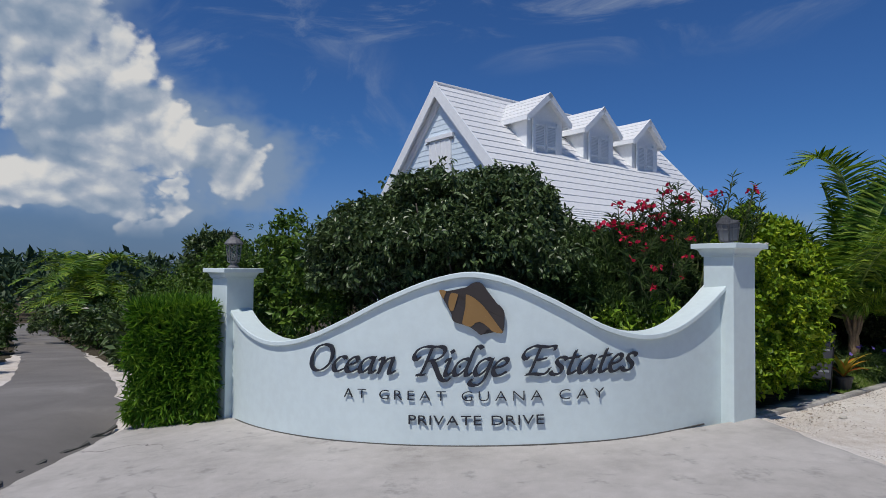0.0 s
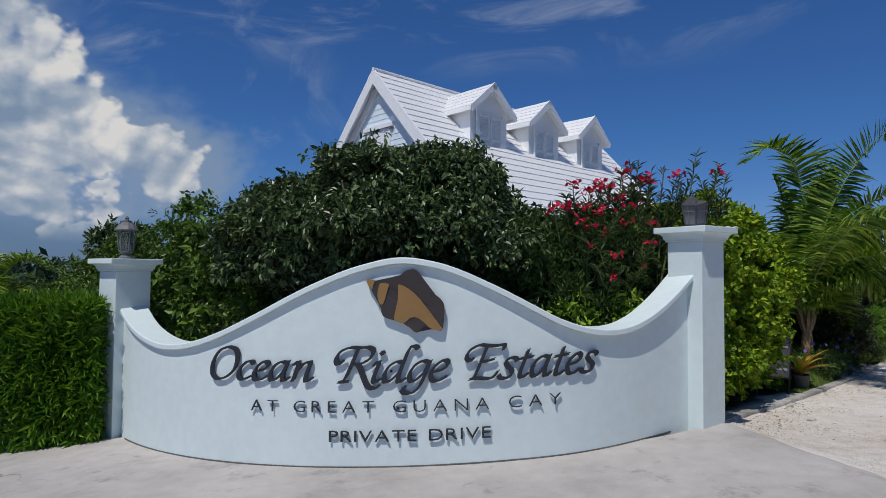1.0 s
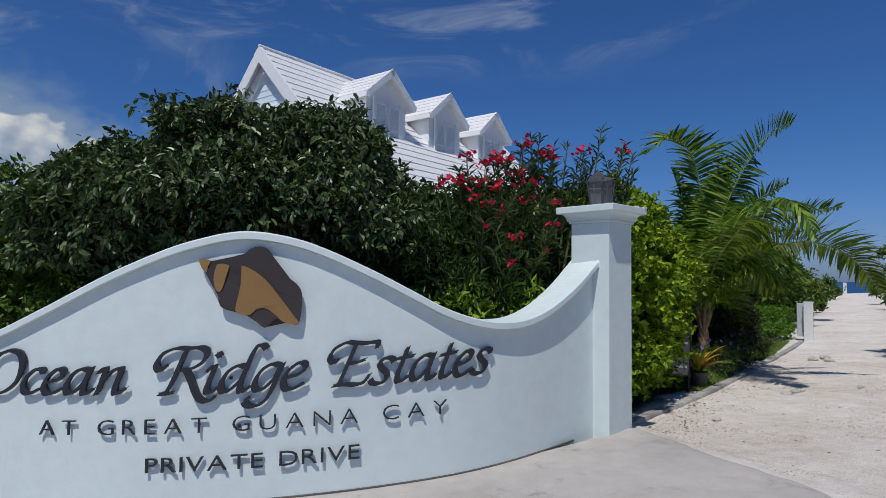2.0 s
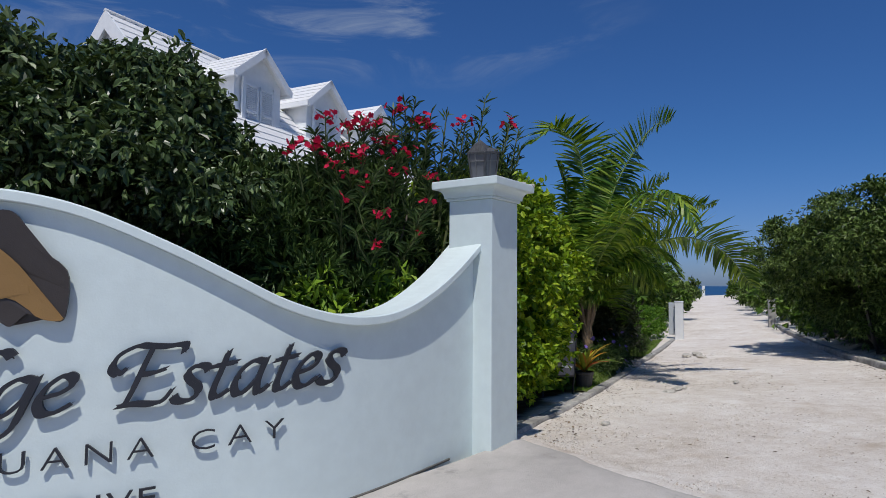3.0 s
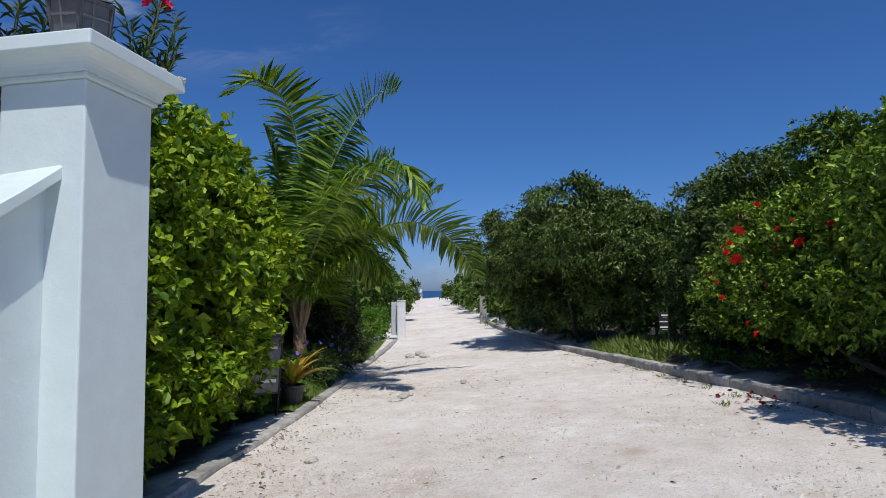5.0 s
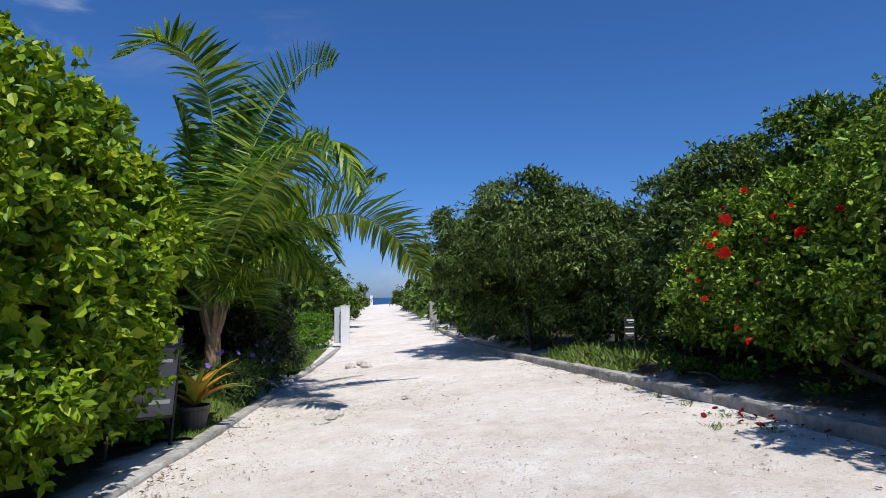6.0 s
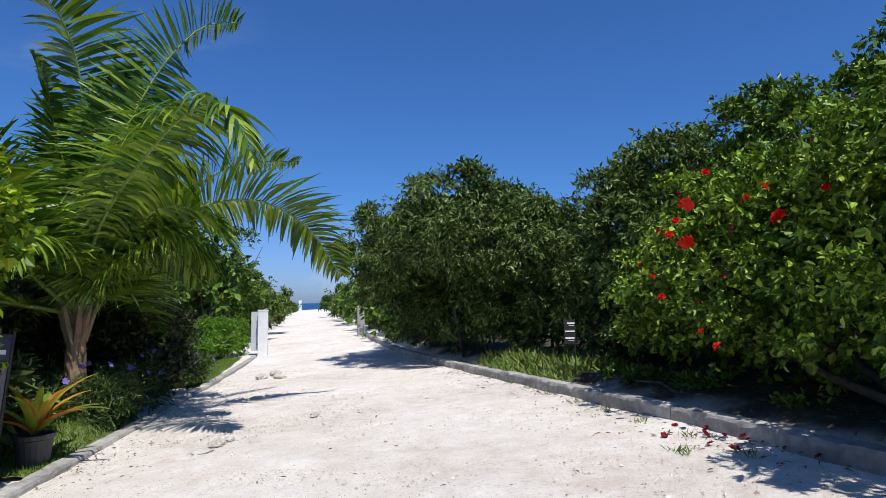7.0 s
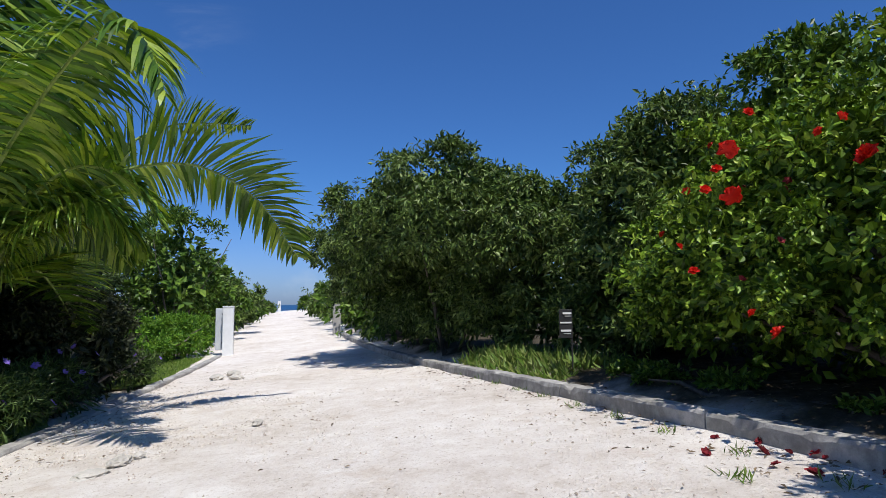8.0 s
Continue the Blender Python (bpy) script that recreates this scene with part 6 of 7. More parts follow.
def palm(name, foot, crown, specs, seed, label, leaf=0.55, extra=0, trunk_r=0.105, reach=2.2, pairs=135, group="", turns=None, wide=1.0):
    root = thing(name, foot, label, "palm", group)
    rng = random.Random(seed)
    foot, crown = Vector(foot), Vector(crown)
    pts, rad = [], []
    n = 14
    for k in range(n):
        f = k / (n - 1)
        pts.append(foot.lerp(crown, f) - Vector((0, 0, 0.15 * (1 - f))))
        rad.append(trunk_r * (1.25 - 0.5 * f) * (1.0 + 0.07 * (k % 2)))
    part("trunk", tube(pts, rad, 12), PALM_BARK, root, "fibrous brown trunk")
    for k in range(9):
        a = k * 2.4
        d = Vector((math.cos(a), math.sin(a), 0))
        b0 = crown - Vector((0, 0, 0.25)) + d * trunk_r * 0.5
        part("leaf_base", tube([b0, b0 + d * 0.05 + Vector((0, 0, 0.14)), b0 + d * 0.11 + Vector((0, 0, 0.34))], [0.050, 0.038, 0.022], 6), PALM_BARK, root)
    for k, (pts, lf, hang, twist) in enumerate(specs):
        frond(root, [crown + Vector((0, 0, -0.05))] + pts, seed + k, lf, pairs, hang=hang, wide=wide, twist=twist)
    for k in range(extra):
        a = turns[0] + (turns[1] - turns[0]) * (k + 0.5) / extra if turns else k * 2.399 + seed
        r = reach * rng.uniform(0.8, 1.1)
        lift = rng.uniform(0.7, 1.5) if k % 3 else rng.uniform(0.2, 0.7)
        d = Vector((math.cos(a), math.sin(a), 0))
        tip = crown + d * r + Vector((0, 0, (lift - 0.75) * reach * 0.6))
        mid = (crown + tip) * 0.25 + (crown + d * r * 0.45 + Vector((0, 0, lift * reach * 0.75))) * 0.5
        frond(root, [crown, mid, tip], seed + 50 + k, leaf, pairs, hang=rng.uniform(0.3, 0.55), wide=wide)
    return root


palm("coconut_palm", (7.62, 10.55, land_z(7.62, 10.55)), (7.62, 10.55, 0.85), [
    ([(7.60, 10.55, 1.75), (7.60, 10.55, 2.50), (7.52, 10.50, 3.10), (7.25, 10.42, 3.60), (6.88, 10.40, 3.78), (6.45, 10.50, 3.48)], 0.78, 0.30, 0.15),
    ([(7.72, 10.40, 1.90), (7.84, 10.10, 2.85), (8.05, 9.86, 3.45), (8.40, 9.80, 3.86), (8.87, 9.80, 4.08)], 0.58, 0.30, 0.80),
    ([(7.55, 10.20, 1.60), (7.52, 9.50, 2.25), (7.45, 8.90, 2.52), (7.40, 8.50, 2.50), (7.38, 8.25, 2.25), (7.36, 8.12, 1.98)], 0.66, 1.25, 0.20),
    ([(8.10, 10.20, 1.65), (8.50, 9.75, 1.98), (8.80, 9.50, 2.03), (9.30, 9.28, 1.84), (9.78, 9.08, 1.25)], 0.66, 0.55, 0.55),
    ([(8.30, 10.20, 1.90), (9.00, 10.00, 2.50), (9.80, 9.73, 2.68)], 0.42, 0.5, 0.60),
    ([(7.85, 10.2, 1.95), (8.15, 9.85, 2.70), (8.5, 9.6, 3.0)], 0.55, 0.5, 0.40),
    ([(7.3, 10.40, 1.45), (6.95, 10.20, 1.50), (6.6, 9.95, 1.20)], 0.42, 1.5, 0.00),
    ([(7.9, 10.65, 1.9), (8.1, 10.65, 2.6), (8.3, 10.75, 3.3)], 0.6, 0.4, 0.35),
    ([(7.95, 10.25, 1.45), (8.25, 10.0, 1.65), (8.50, 9.8, 1.35)], 0.5, 1.3, 0.00),
    ([(8.15, 10.5, 1.35), (8.6, 10.45, 1.50), (8.95, 10.4, 1.15)], 0.5, 1.2, 0.35),
    ([(7.75, 10.2, 1.8), (7.95, 9.95, 2.3), (8.2, 9.75, 2.3)], 0.5, 0.9, 0.00),
    ([(7.6, 10.7, 1.9), (7.5, 10.9, 2.8), (7.35, 11.0, 3.4)], 0.6, 0.4, 0.35),
    ([(7.9, 10.8, 1.9), (8.2, 11.0, 2.7), (8.55, 11.1, 3.1)], 0.6, 0.5, 0.00),
    ([(8.0, 10.3, 1.6), (8.4, 10.1, 1.65), (8.75, 9.95, 1.25)], 0.55, 1.3, 0.35),
    ([(8.25, 10.7, 1.7), (8.75, 10.75, 1.9), (9.2, 10.7, 1.4)], 0.6, 1.0, 0.00),
    ([(7.7, 10.45, 2.0), (7.75, 10.4, 2.7), (7.95, 10.2, 3.3)], 0.58, 0.45, 0.35),
    ([(7.2, 10.7, 1.9), (6.7, 10.9, 2.6), (6.1, 11.1, 2.6)], 0.55, 0.5, 0.00),
    ([(7.80, 10.2, 1.55), (8.0, 9.75, 1.88), (8.15, 9.40, 1.74), (8.25, 9.15, 1.38)], 0.52, 0.6, 0.30),
], 61, "young coconut palm with arching green fronds over the drive", extra=9, reach=2.1, turns=(0.4, 3.4), trunk_r=0.095, pairs=112, wide=1.5)
palm("coconut_palm", (9.3, 11.9, land_z(9.3, 11.9)), (9.3, 11.9, 0.75), [
    ([(9.4, 11.75, 1.7), (9.7, 11.4, 2.6)], 0.55, 0.3, 0.35),
    ([(9.2, 11.5, 1.5), (9.3, 11.0, 2.0), (9.5, 10.6, 1.7)], 0.6, 0.6, 0.00),
], 77, "smaller coconut palm behind the first", extra=5, reach=1.6, turns=(0.9, 2.8))
for k, (x, y, h, r) in enumerate([(-15.6, 27.8, 5.0, 2.7), (-7.6, 26.0, 2.4, 2.6), (-16.5, 33.0, 2.6, 2.8), (-26.0, 44.0, 3.0, 3.0), (-12.0, 38.0, 2.8, 2.8)]):
    g = land_z(x, y)
    palm("coconut_palm", (x, y, g), (x + 0.1, y, g + h * 0.45), [], 400 + 60 * k, "coconut palm with drooping fronds along the lane", leaf=0.7, extra=18, reach=r, pairs=60, wide=1.9, group="palms along the lane")
for k, (x, y, r, h) in enumerate([(-6.35, 14.7, 1.0, 1.5), (-7.8, 17.0, 1.1, 1.7), (-9.7, 20.1, 1.3, 1.9), (-12.3, 23.6, 1.5, 2.1), (-15.3, 28.0, 1.6, 2.2), (-20.8, 36.0, 2.2, 2.4), (-10.9, 13.6, 1.0, 1.2), (-12.9, 16.6, 1.2, 1.5), (-15.4, 20.7, 1.4, 1.7), (-18.6, 25.2, 1.6, 1.9), (-22.8, 31.4, 1.9, 2.2), (-11.6, 13.5, 1.2, 1.3), (-13.2, 16.6, 1.4, 1.4), (-15.8, 20.5, 1.5, 1.6), (-19.5, 26.0, 1.9, 1.8), (-9.3, 21.3, 1.3, 1.8), (-12.2, 26.8, 1.8, 2.0), (-17.0, 35.5, 2.4, 2.2), (-25.5, 34.5, 2.4, 2.4), (-14.0, 14.5, 1.4, 1.5), (-18.0, 18.0, 1.8, 2.0), (-7.5, 20.0, 1.6, 2.0), (-9.5, 31.0, 2.6, 2.8), (-24.0, 47.0, 3.0, 2.8), (-12.6, 14.9, 1.1, 1.7), (-16.2, 17.0, 1.8, 2.6), (-20.5, 21.5, 2.2, 3.0), (-24.5, 26.5, 2.6, 3.4), (-30.0, 36.0, 3.2, 4.0), (-6.9, 15.4, 1.1, 1.6), (-8.3, 18.4, 1.3, 2.0), (-10.6, 24.5, 1.7, 2.6), (-13.6, 30.5, 2.2, 3.2), (-19.0, 40.0, 3.0, 4.0)]):
    g = land_z(x, y)
    bush("lane_bush", [(x, y, g + h * 0.4, r, r, h * 0.62), (x - r * 0.6, y + r * 0.6, g + h * 0.35, r * 0.8, r * 0.8, h * 0.55)], 360, 7, 0.145 + 0.004 * k, 0.42, (LEAF_LANE, LEAF_DARK)[k % 2], 500 + 9 * k, "green bush beside the asphalt lane", group="bushes along the lane", stems=3)


def far_woods():
    """A distant belt of feathery trees."""
    rng = np.random.default_rng(7)
    P = []
    for k in range(900):
        a = radians(rng.uniform(-64, 4))
        dist = rng.uniform(70, 190)
        x, y = dist * math.sin(a), dist * math.cos(a)
        g = land_z(x, y)
        h = rng.uniform(4.6, 8.0) * (0.75 + dist / 450)
        m = 36
        f = rng.random(m) ** 0.8
        r = (1 - f) * 0.30 * h + 0.15
        t = rng.random(m) * 2 * math.pi
        P.append(np.stack([x + r * np.cos(t), y + r * np.sin(t), g + h * (0.05 + 0.95 * f)], 1))
    P = np.concatenate(P)
    X = rng.normal(size=P.shape) * 0.8 + np.array([0, 0, 0.7])
    L = 0.9 + 0.8 * rng.random(len(P))
    V, F = leaf_mesh(P, X, rng.normal(size=P.shape), L, L * 0.40)
    tagged(raw("far_woods", V, F, FAR_LEAF), "distant belt of feathery dark green trees", "woods", kind="stuff")


far_woods()


# hibiscus flowers
HIB_MESH = flower_meshes(3, 5, 3, 0.058, RED, 0.6)
HIB_BUD = flower_meshes(1, 5, 1, 0.025, WILTED, 2.2, "bud")[0]


def hibiscus_flowers():
    rng = random.Random(12)
    for x, y, z, s in ((8.46, 5.22, 1.58, 1.0), (8.10, 4.68, 1.41, 1.05), (8.28, 5.21, 1.30, 1.0), (8.55, 5.0, 1.60, 0.65), (8.36, 5.28, 1.46, 0.55), (8.50, 5.34, 1.38, 0.6), (8.20, 5.05, 0.63, 0.75), (8.35, 5.15, 0.72, 0.5), (8.9, 5.45, 1.45, 0.5), (8.75, 5.10, 1.85, 0.6), (9.05, 5.30, 1.75, 0.5), (8.2, 4.75, 1.62, 0.5), (8.0, 4.45, 1.55, 0.5), (8.15, 4.85, 1.55, 0.45), (8.75, 5.5, 1.10, 0.5), (8.6, 5.42, 0.95, 0.5), (8.95, 5.6, 1.2, 0.45)):
        set_flower(HIB, rng.choice(HIB_MESH), Vector((x, y, z)), (0.9, -0.3, rng.uniform(0, 6)), s)
    p, n2 = shell_points(HIB_LOBES[:3], 400, np.random.default_rng(15), 0.02, 0.2, 2.6)
    out = (n2 @ np.array([-0.634, 0.776, 0.0]) > 0.35) & (p[:, 2] > 0.8)
    for q, d in list(zip(p[out], n2[out]))[:16]:
        set_flower(HIB, HIB_BUD, Vector(q) + Vector(d) * 0.05, (0.9, -0.3, rng.uniform(0, 6)), 0.9, "bud")


hibiscus_flowers()


# grass: weeds by the kerb, small lawns, tufts
def blades(name, label, pts, height, width, mat, seed, lean=0.5, category="grass"):
    rng = np.random.default_rng(seed)
    P = np.array([(x, y, z) for x, y, z in pts])
    X = rng.normal(size=P.shape) * lean
    X[:, 2] = 1.0
    L = height * (0.5 + 0.8 * rng.random(len(P)))
    V, F = leaf_mesh(P, X, rng.normal(size=P.shape), L, np.full(len(P), width))
    tagged(raw(name, V, F, mat), label, category, kind="stuff")


def strew(n, u0, u1, v0, v1, seed, dz=0.0):
    rng = random.Random(seed)
    return [on_land(rng.uniform(u0, u1), rng.uniform(v0, v1), dz) for _ in range(n)]


blades("weeds", "tall yellow-green weeds behind the kerb", strew(2400, 12.3, 15.4, -1.38, -2.2, 5), 0.17, 0.0048, GRASS, 51, 0.85, "weeds")
blades("low_weeds", "short dry weeds along the kerb foot", [p for k in range(14) for p in strew(16, 9.0 + k * 0.55, 9.15 + k * 0.55, -1.05, -1.15, 80 + k)] + strew(26, 9.25, 9.4, -0.80, -0.9, 7), 0.06, 0.004, GRASS, 52, 0.9, "weeds")


def ease(a, lo, hi):
    f = min(1.0, max(0.0, (a - lo) / (hi - lo)))
    return f * f * (3 - 2 * f)


def lawn(name, u0, u1, v0, v1, n, seed, bank=0.0):
    """A patch of lawn between the edging and the shrubs; bank lifts its inner end."""
    def rise(a, b):
        return bank * ease(a, u0 + 0.2, u0 + 1.4) * ease(b, v0, v0 + 0.32)

    rows = []
    for a in np.linspace(u0, u1, 12):
        rows.append([on_land(a, b, 0.03 + rise(a, b) - (0.06 if b in (v0, v1) else 0)) for b in np.linspace(v0, v1, 6)])
    verts = np.array(rows)
    idx = np.arange(72).reshape(12, 6)
    faces = np.stack([idx[:-1, :-1], idx[1:, :-1], idx[1:, 1:], idx[:-1, 1:]], -1).reshape(-1, 4)
    ob = raw(name, verts.reshape(-1, 3), faces, LAWN_BED)
    tagged(ob, "small patch of bright green lawn", "lawn", kind="structure")
    rng = random.Random(seed)
    spots = [(rng.uniform(u0, u1), rng.uniform(v0 + 0.05, v1 - 0.05)) for _ in range(n)]
    blades("lawn_grass", "short bright green lawn grass", [on_land(a, b, 0.02 + rise(a, b)) for a, b in spots], 0.05, 0.006, LAWN, seed, 0.5)


mat_lawn, nd_lawn = material("lawn_thatch")
finish(nd_lawn, nd_lawn.ramp(nd_lawn.noise(place(nd_lawn), 30.0, 6.0, 0.7), [(0.3, (0.07, 0.10, 0.025)), (0.7, (0.19, 0.23, 0.06))]), 0.9)
LAWN_BED = mat_lawn
lawn("lawn_1", 10.9, 13.4, 2.94, 3.85, 5600, 61, 0.20)
# Added leaves darken the mostly bare, shaded strip behind the kerb.
bush("undergrowth", [lob(u, -2.0 + 0.06 * (k % 2), 0.14, 0.32, 0.32, 0.20) for k, u in enumerate((6.2, 7.5, 8.8, 9.5, 10.8, 11.3, 12.0))], 620, 6, 0.045, 0.5, LEAF_TALL, 171, "sparse low leaves added to deepen the shade behind the kerb", "undergrowth", stems=7, tuft=0.10, skirt=0.0, oval=True)
lawn("lawn_2", 16.6, 22.3, 2.75, 3.7, 7000, 62)


# violet ruellia
def ruellia():
    lobes = [lob(12.32, 3.45, 0.02, 0.40, 0.40, 0.36), lob(12.45, 3.20, 0.02, 0.36, 0.36, 0.34), lob(12.85, 3.12, 0.0, 0.36, 0.36, 0.36), lob(13.3, 3.25, 0.0, 0.42, 0.42, 0.42), lob(13.9, 3.15, -0.04, 0.40, 0.40, 0.40), lob(12.7, 3.85, 0.05, 0.45, 0.45, 0.45), lob(16.5, 2.95, -0.12, 0.30, 0.30, 0.34)]
    root = bush("ruellia", lobes, 1300, 7, 0.075, 0.2, LEAF_OLEANDER, 151, "low dark shrub with small violet flowers on the lawn edge", "shrub", stems=8, up=0.4, spread_=0.7)
    heads = flower_meshes(1, 5, 1, 0.028, VIOLET)
    rng = random.Random(8)
    p, n2 = shell_points(lobes, 240, np.random.default_rng(9), 0.02, 0.2)
    seen = (n2 @ np.array([-0.3, -0.9, 0.4]) > 0.3) & (p[:, 2] > -0.05)
    for q, d in list(zip(p[seen], n2[seen]))[:20]:
        set_flower(root, heads[0], Vector(q) + Vector(d) * 0.09, (0.9, -0.3, rng.uniform(0, 6)), 1.15)
    for u, v, h in ((12.35, 3.22, 0.66), (12.75, 3.10, 0.64), (12.45, 2.98, 0.34), (13.0, 2.98, 0.58), (12.2, 3.30, 0.55), (16.2, 2.92, 0.50)):
        foot, tip = on_land(u + 0.1, v + 0.15, 0.05), on_land(u, v, h)
        part("flower_stalk", tube([foot, foot.lerp(tip, 0.6), tip], [0.006, 0.005, 0.003], 5), STEM, root)
        set_flower(root, heads[0], tip, (0.9, -0.3, rng.uniform(0, 6)), 1.3)


ruellia()


# potted bromeliad
def bromeliad(at):
    root = thing("potted_bromeliad", at, "yellow and red bromeliad in a dark plastic pot", "potted plant")
    part("pot", lathe([(0.095, 0.0), (0.125, 0.22), (0.138, 0.23), (0.138, 0.26), (0.125, 0.26), (0.115, 0.22)], at, 20), POT, root, smooth=False)
    rng = random.Random(4)
    for k in range(26):
        a = k * 2.4 + rng.uniform(-0.2, 0.2)
        el = rng.uniform(0.70, 1.40)
        ln = rng.uniform(0.38, 0.62)
        d = Vector((math.cos(a), math.sin(a), 0))
        bm = bmesh.new()
        prev = None
        q = Vector(at) + Vector((0, 0, 0.27)) + d * 0.02
        ang = el
        for s in range(8):
            f = s / 7
            wd = 0.030 * (1.1 - f ** 2.2)
            sd = Vector((-d.y, d.x, 0)) * wd
            mid = bm.verts.new(q - Vector((0, 0, wd * 0.5)))
            l, r = bm.verts.new(q + sd), bm.verts.new(q - sd)
            if prev:
                bm.faces.new((prev[0], l, mid, prev[1]))
                bm.faces.new((prev[1], mid, r, prev[2]))
            prev = (l, mid, r)
            q = q + (d * math.cos(ang) + Vector((0, 0, math.sin(ang)))) * ln / 7
            ang -= 0.16
        part("leaf", bm, BROM, root, smooth=True)


bromeliad(on_land(11.2, 3.14, 0.0))
bush("potted_greenery", [lob(11.3, 3.75, 0.25, 0.35, 0.35, 0.4), lob(11.9, 3.85, 0.2, 0.35, 0.35, 0.35)], 160, 7, 0.16, 0.3, LEAF_DARK, 161, "dark strappy foliage beside the bromeliad", "shrub", stems=4, up=0.5)


# ---- boards, posts, stones ----
def bars(parent, m, rows, mat, depth):
    for x, z, wdt, h in rows:
        part("text_bar", box_bm((wdt, 0.004, h), m @ Matrix.Translation((x, depth, z))), mat, parent)


def notice_board():
    foot = on_land(10.78, 3.22)
    root = thing("notice_board", foot, "leaning framed notice board with a navy header and pale print", "notice board")
    m = Matrix.Translation(foot) @ Matrix.Rotation(math.atan2(0.634, 0.776) - 0.35, 4, "Z") @ Matrix.Rotation(radians(7), 4, "Y")
    for x in (0.0, -0.72):
        part("leg", box_bm((0.025, 0.025, 1.06), m @ Matrix.Translation((x, 0, 0.48)), 0.004), BLACK, root)
    part("panel", box_bm((0.70, 0.012, 0.72), m @ Matrix.Translation((-0.36, 0, 0.60)), 0.002), BOARD_GREY, root, "pale grey printed panel")
    part("header", box_bm((0.70, 0.016, 0.16), m @ Matrix.Translation((-0.36, 0, 0.885)), 0.002), NAVY, root, "navy printed header")
    for z in (0.235, 0.975):
        part("frame_rail", box_bm((0.75, 0.025, 0.022), m @ Matrix.Translation((-0.36, 0, z)), 0.003), BLACK, root)
    bars(root, m, [(-0.20, 0.915, 0.20, 0.022), (-0.18, 0.865, 0.26, 0.030), (-0.22, 0.70, 0.26, 0.028), (-0.20, 0.52, 0.28, 0.034), (-0.20, 0.36, 0.26, 0.034)], OFF_WHITE, -0.011)


notice_board()


def estate_sign():
    foot = on_land(12.45, -1.62, -0.08)
    root = thing("small_sign", foot, "small black sign with white print on thin stakes", "sign")
    m = Matrix.Translation(foot) @ Matrix.Rotation(radians(-62), 4, "Z")
    part("stake", box_bm((0.014, 0.014, 0.70), m @ Matrix.Translation((0.06, 0.012, 0.30)), 0.002), BLACK, root)
    part("panel", box_bm((0.125, 0.010, 0.27), m @ Matrix.Translation((0, 0, 0.57)), 0.002), BLACK, root)
    bars(root, m, [(0.012, 0.668, 0.085, 0.018), (0.02, 0.642, 0.06, 0.006), (0.0, 0.580, 0.11, 0.014), (0.0, 0.505, 0.10, 0.018), (0.01, 0.475, 0.07, 0.005)], OFF_WHITE, -0.009)


estate_sign()


def gate_post(at, yaw, w, h, mat, label, cap=0.012):
    root = thing("gate_post", at, label, "post")
    m = Matrix.Translation(at) @ Matrix.Rotation(radians(yaw), 4, "Z")
    part("shaft", box_bm((w, w, h + 0.4), m @ Matrix.Translation((0, 0, h / 2 - 0.2)), 0.012), mat, root)
    part("cap", box_bm((w + 0.02, w + 0.02, 0.03), m @ Matrix.Translation((0, 0, h + 0.015)), 0.008), mat, root)
    return root, m


POST, POST_M = gate_post(on_land(22.72, 2.33), 40, 0.25, 1.16, POST_WHITE, "square white painted gate post at the drive edge")
gate = thing("garden_gate", on_land(23.1, 2.85, 0.12), "open white gate panel behind the post", "gate")
part("panel", box_bm((0.05, 0.20, 1.02), Matrix.Translation(on_land(22.95, 2.55, 0.64)) @ Matrix.Rotation(radians(39), 4, "Z"), 0.01), GATE_GREY, gate)
for z in (0.3, 1.0):
    part("hinge", box_bm((0.03, 0.10, 0.04), Matrix.Translation(on_land(22.86, 2.45, z)) @ Matrix.Rotation(radians(39), 4, "Z"), 0.004), IRON, gate)
gate_post(on_land(27.2, -0.62), 40, 0.24, 0.98, POST_GREY, "weathered grey concrete post under the bushes")
gate_post(on_land(82.0, 1.95), 40, 0.35, 1.25, POST_WHITE, "distant white post at the beach end")


def stone_mesh(seed, rough=0.35):
    rng = random.Random(seed)
    bm = bmesh.new()
    bmesh.ops.create_icosphere(bm, subdivisions=3, radius=1.0)
    off = Vector((rng.uniform(0, 50), rng.uniform(0, 50), 0))
    for v in bm.verts:
        v.co *= 1 + rough * noise.noise(v.co * 1.3 + off) + 0.34 * noise.noise(v.co * 3.2 + off)
    return bm


def stone(u, v, size, turn, seed, label, sink=0.3):
    at = on_land(u, v)
    bm = stone_mesh(seed)
    bmesh.ops.transform(bm, verts=bm.verts, matrix=Matrix.Translation(at + Vector((0, 0, size[2] * (1 - sink)))) @ Matrix.Rotation(turn, 4, "Z") @ Matrix.Diagonal((*size, 1)))
    ob = part("stone", bm, ROCK, None, smooth=False)
    tagged(ob, label, "stone", "loose stones on the drive")


stone(11.02, 1.98, (0.115, 0.075, 0.022), 0.35, 11, "flat pale limestone slab half sunk in sand")
stone(11.27, 1.90, (0.10, 0.06, 0.032), 0.5, 2, "broken pale limestone lump on the sand")
stone(11.42, 1.82, (0.05, 0.035, 0.022), 0.3, 3, "small broken limestone lump on the sand")
stone(16.9, 1.95, (0.16, 0.10, 0.05), 0.5, 4, "rubble stone in the palm shade on the drive")
stone(17.3, 1.75, (0.13, 0.09, 0.05), 1.1, 5, "rubble stone in the palm shade on the drive")
stone(16.6, 1.65, (0.10, 0.07, 0.04), 2.0, 6, "rubble stone in the palm shade on the drive")
stone(12.2, 1.15, (0.06, 0.04, 0.022), 0.4, 7, "small limestone lump on the sand")
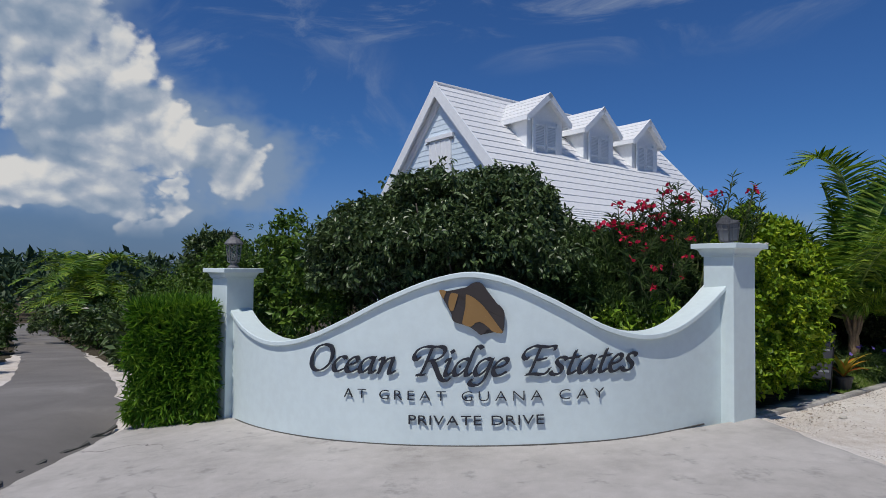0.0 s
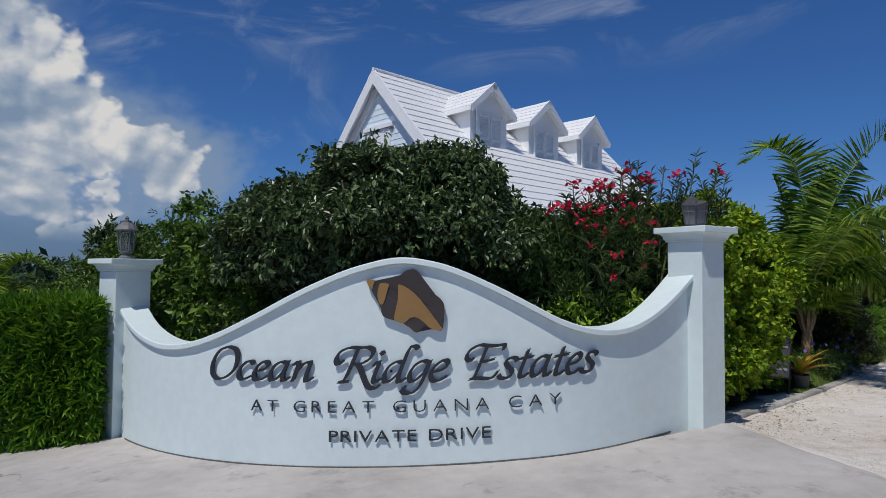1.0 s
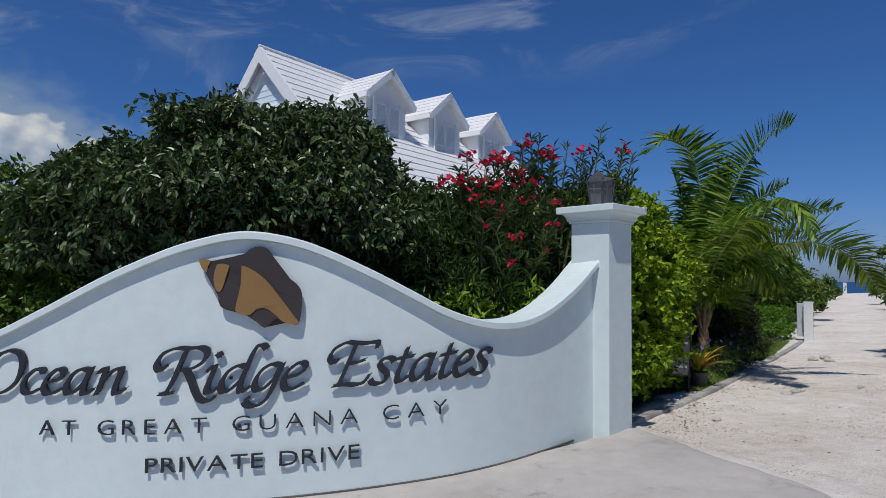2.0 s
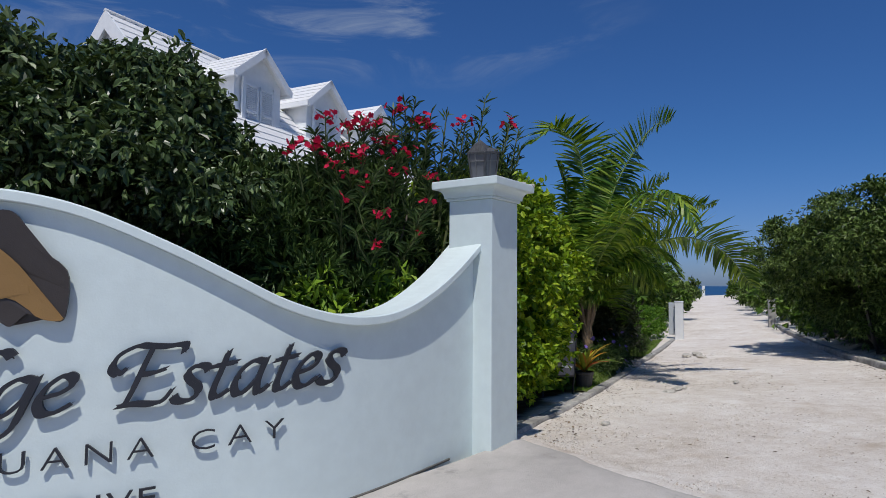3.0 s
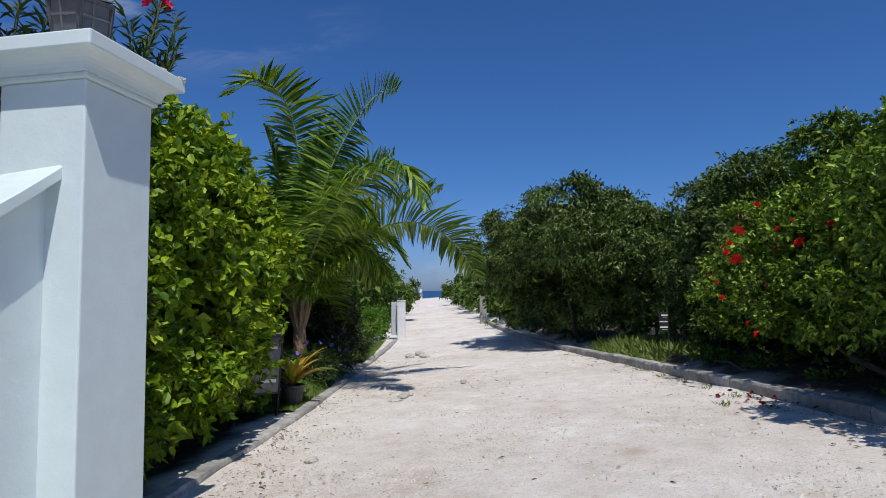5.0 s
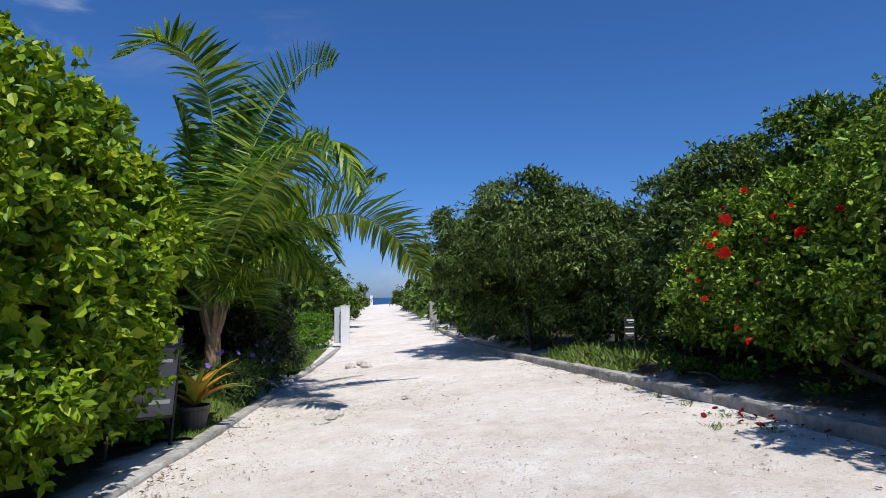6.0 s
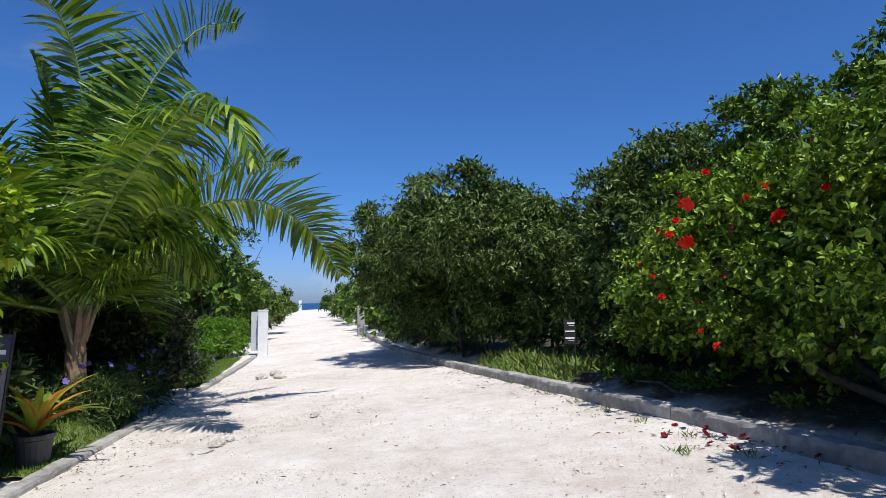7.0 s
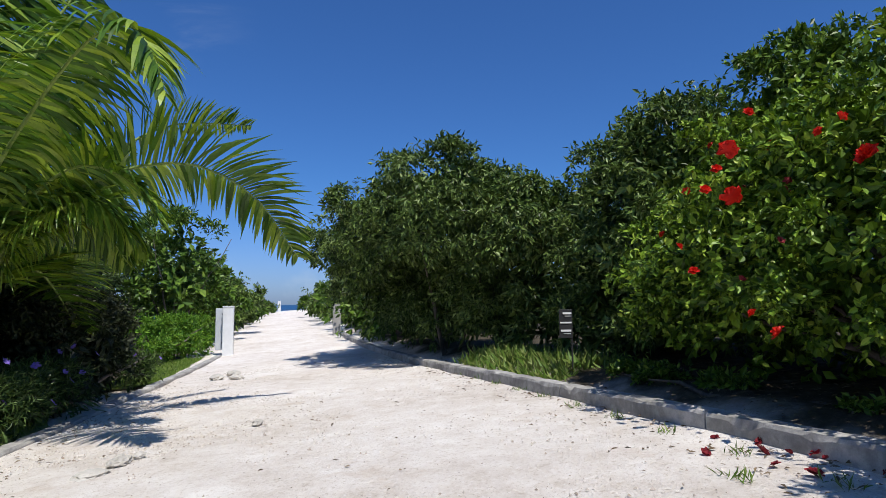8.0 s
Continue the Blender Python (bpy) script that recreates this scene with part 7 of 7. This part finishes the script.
stone(8.6, 2.45, (0.05, 0.04, 0.02), 0.4, 8, "small limestone lump on the sand")


def pebbles():
    """Coral gravel strewn over the drive."""
    rng = np.random.default_rng(3)
    T = np.array([(1, 0, -0.3), (-0.5, 0.87, -0.3), (-0.5, -0.87, -0.3), (0, 0, 0.9)], float)
    TF = np.array([(0, 1, 3), (1, 2, 3), (2, 0, 3)])
    n = 34000
    u = 5.6 + 13 * rng.random(n) ** 1.3
    v = np.where(rng.random(n) < 0.35, 1.0 + 2.0 * rng.random(n), -1.4 + 4.4 * rng.random(n))
    x, y = 0.776 * u - 0.634 * v, 0.634 * u + 0.776 * v
    ok = x > 3.95
    u, v, x, y = u[ok], v[ok], x[ok], y[ok]
    n = len(u)
    z = land(x, y)
    s = 0.003 + 0.010 * rng.random(n) ** 3
    V = T[None] * s[:, None, None] * (0.5 + 1.0 * rng.random((n, 4, 1)))
    a = rng.random(n) * 6.28
    c, sn = np.cos(a), np.sin(a)
    V = np.stack([V[..., 0] * c[:, None] - V[..., 1] * sn[:, None], V[..., 0] * sn[:, None] + V[..., 1] * c[:, None], V[..., 2] * 0.7], -1)
    V = V + np.stack([x, y, z + s * 0.05], 1)[:, None]
    F = TF[None] + 4 * np.arange(n)[:, None, None]
    tagged(raw("gravel", V.reshape(-1, 3), F.reshape(-1, 3), PEBBLE), "loose coral gravel scattered over the drive", "gravel", kind="stuff")


pebbles()


def leaf_litter():
    """Dead leaves and scraps: thick behind the kerb, thin on the sand, more along both edges."""
    rng = np.random.default_rng(17)
    u = np.concatenate([rng.uniform(5.5, 16.5, 5200), rng.uniform(6.0, 20.0, 700), rng.uniform(6.0, 18.0, 1500), rng.uniform(6.0, 17.0, 1300)])
    v = np.concatenate([rng.uniform(-2.9, -1.45, 5200), rng.uniform(-1.4, 3.0, 700), -1.35 + np.abs(rng.normal(size=1500)) * 0.28, 3.0 - np.abs(rng.normal(size=1300)) * 0.30])
    v = v + np.interp(u, [6, 12, 17], [-0.08, 0.10, 0.30]) * (v < 0)
    x, y = 0.776 * u - 0.634 * v, 0.634 * u + 0.776 * v
    ok = x > 4.1
    x, y = x[ok], y[ok]
    n = len(x)
    P = np.stack([x, y, land(x, y) + 0.012], 1)
    a = rng.random(n) * 6.28
    X = np.stack([np.cos(a), np.sin(a), rng.normal(size=n) * 0.15], 1)
    L = 0.010 + 0.045 * rng.random(n) ** 3
    V, F = leaf_mesh(P, X, np.array([0, 0, 1.0]) + rng.normal(size=(n, 3)) * 0.35, L, L * (0.15 + 0.35 * rng.random(n)))
    tagged(raw("leaf_litter", V, F, LITTER), "dry brown leaves and scraps strewn along the drive", "leaf litter", kind="stuff")


leaf_litter()


# fallen hibiscus flowers and dead leaves on the sand
FALLEN = flower_meshes(2, 5, 2, 0.036, WILTED, 0.9, "fallen_flower")
rng = random.Random(21)
for k, (u, v) in enumerate([(9.35, -1.10), (9.50, -1.22), (9.62, -1.15), (9.80, -1.28), (9.30, -1.25), (9.95, -1.12), (9.15, -1.15), (9.05, -1.30), (9.70, -1.05), (9.42, -1.34), (8.85, -1.28)]):
    ob = new("fallen_flower", FALLEN[k % 2])
    grow = rng.uniform(0.6, 1.05)
    ob.matrix_world = Matrix.Translation(on_land(u + rng.uniform(-0.08, 0.08), v + rng.uniform(-0.08, 0.08), 0.016)) @ Euler((rng.uniform(-0.7, 0.7), rng.uniform(-0.7, 0.7), rng.uniform(0, 6))).to_matrix().to_4x4() @ Matrix.Diagonal((grow, grow * rng.uniform(0.5, 0.9), grow * 0.6, 1))
    tagged(ob, "wilted red hibiscus flower fallen on the sand", "fallen flower", "fallen hibiscus flowers")
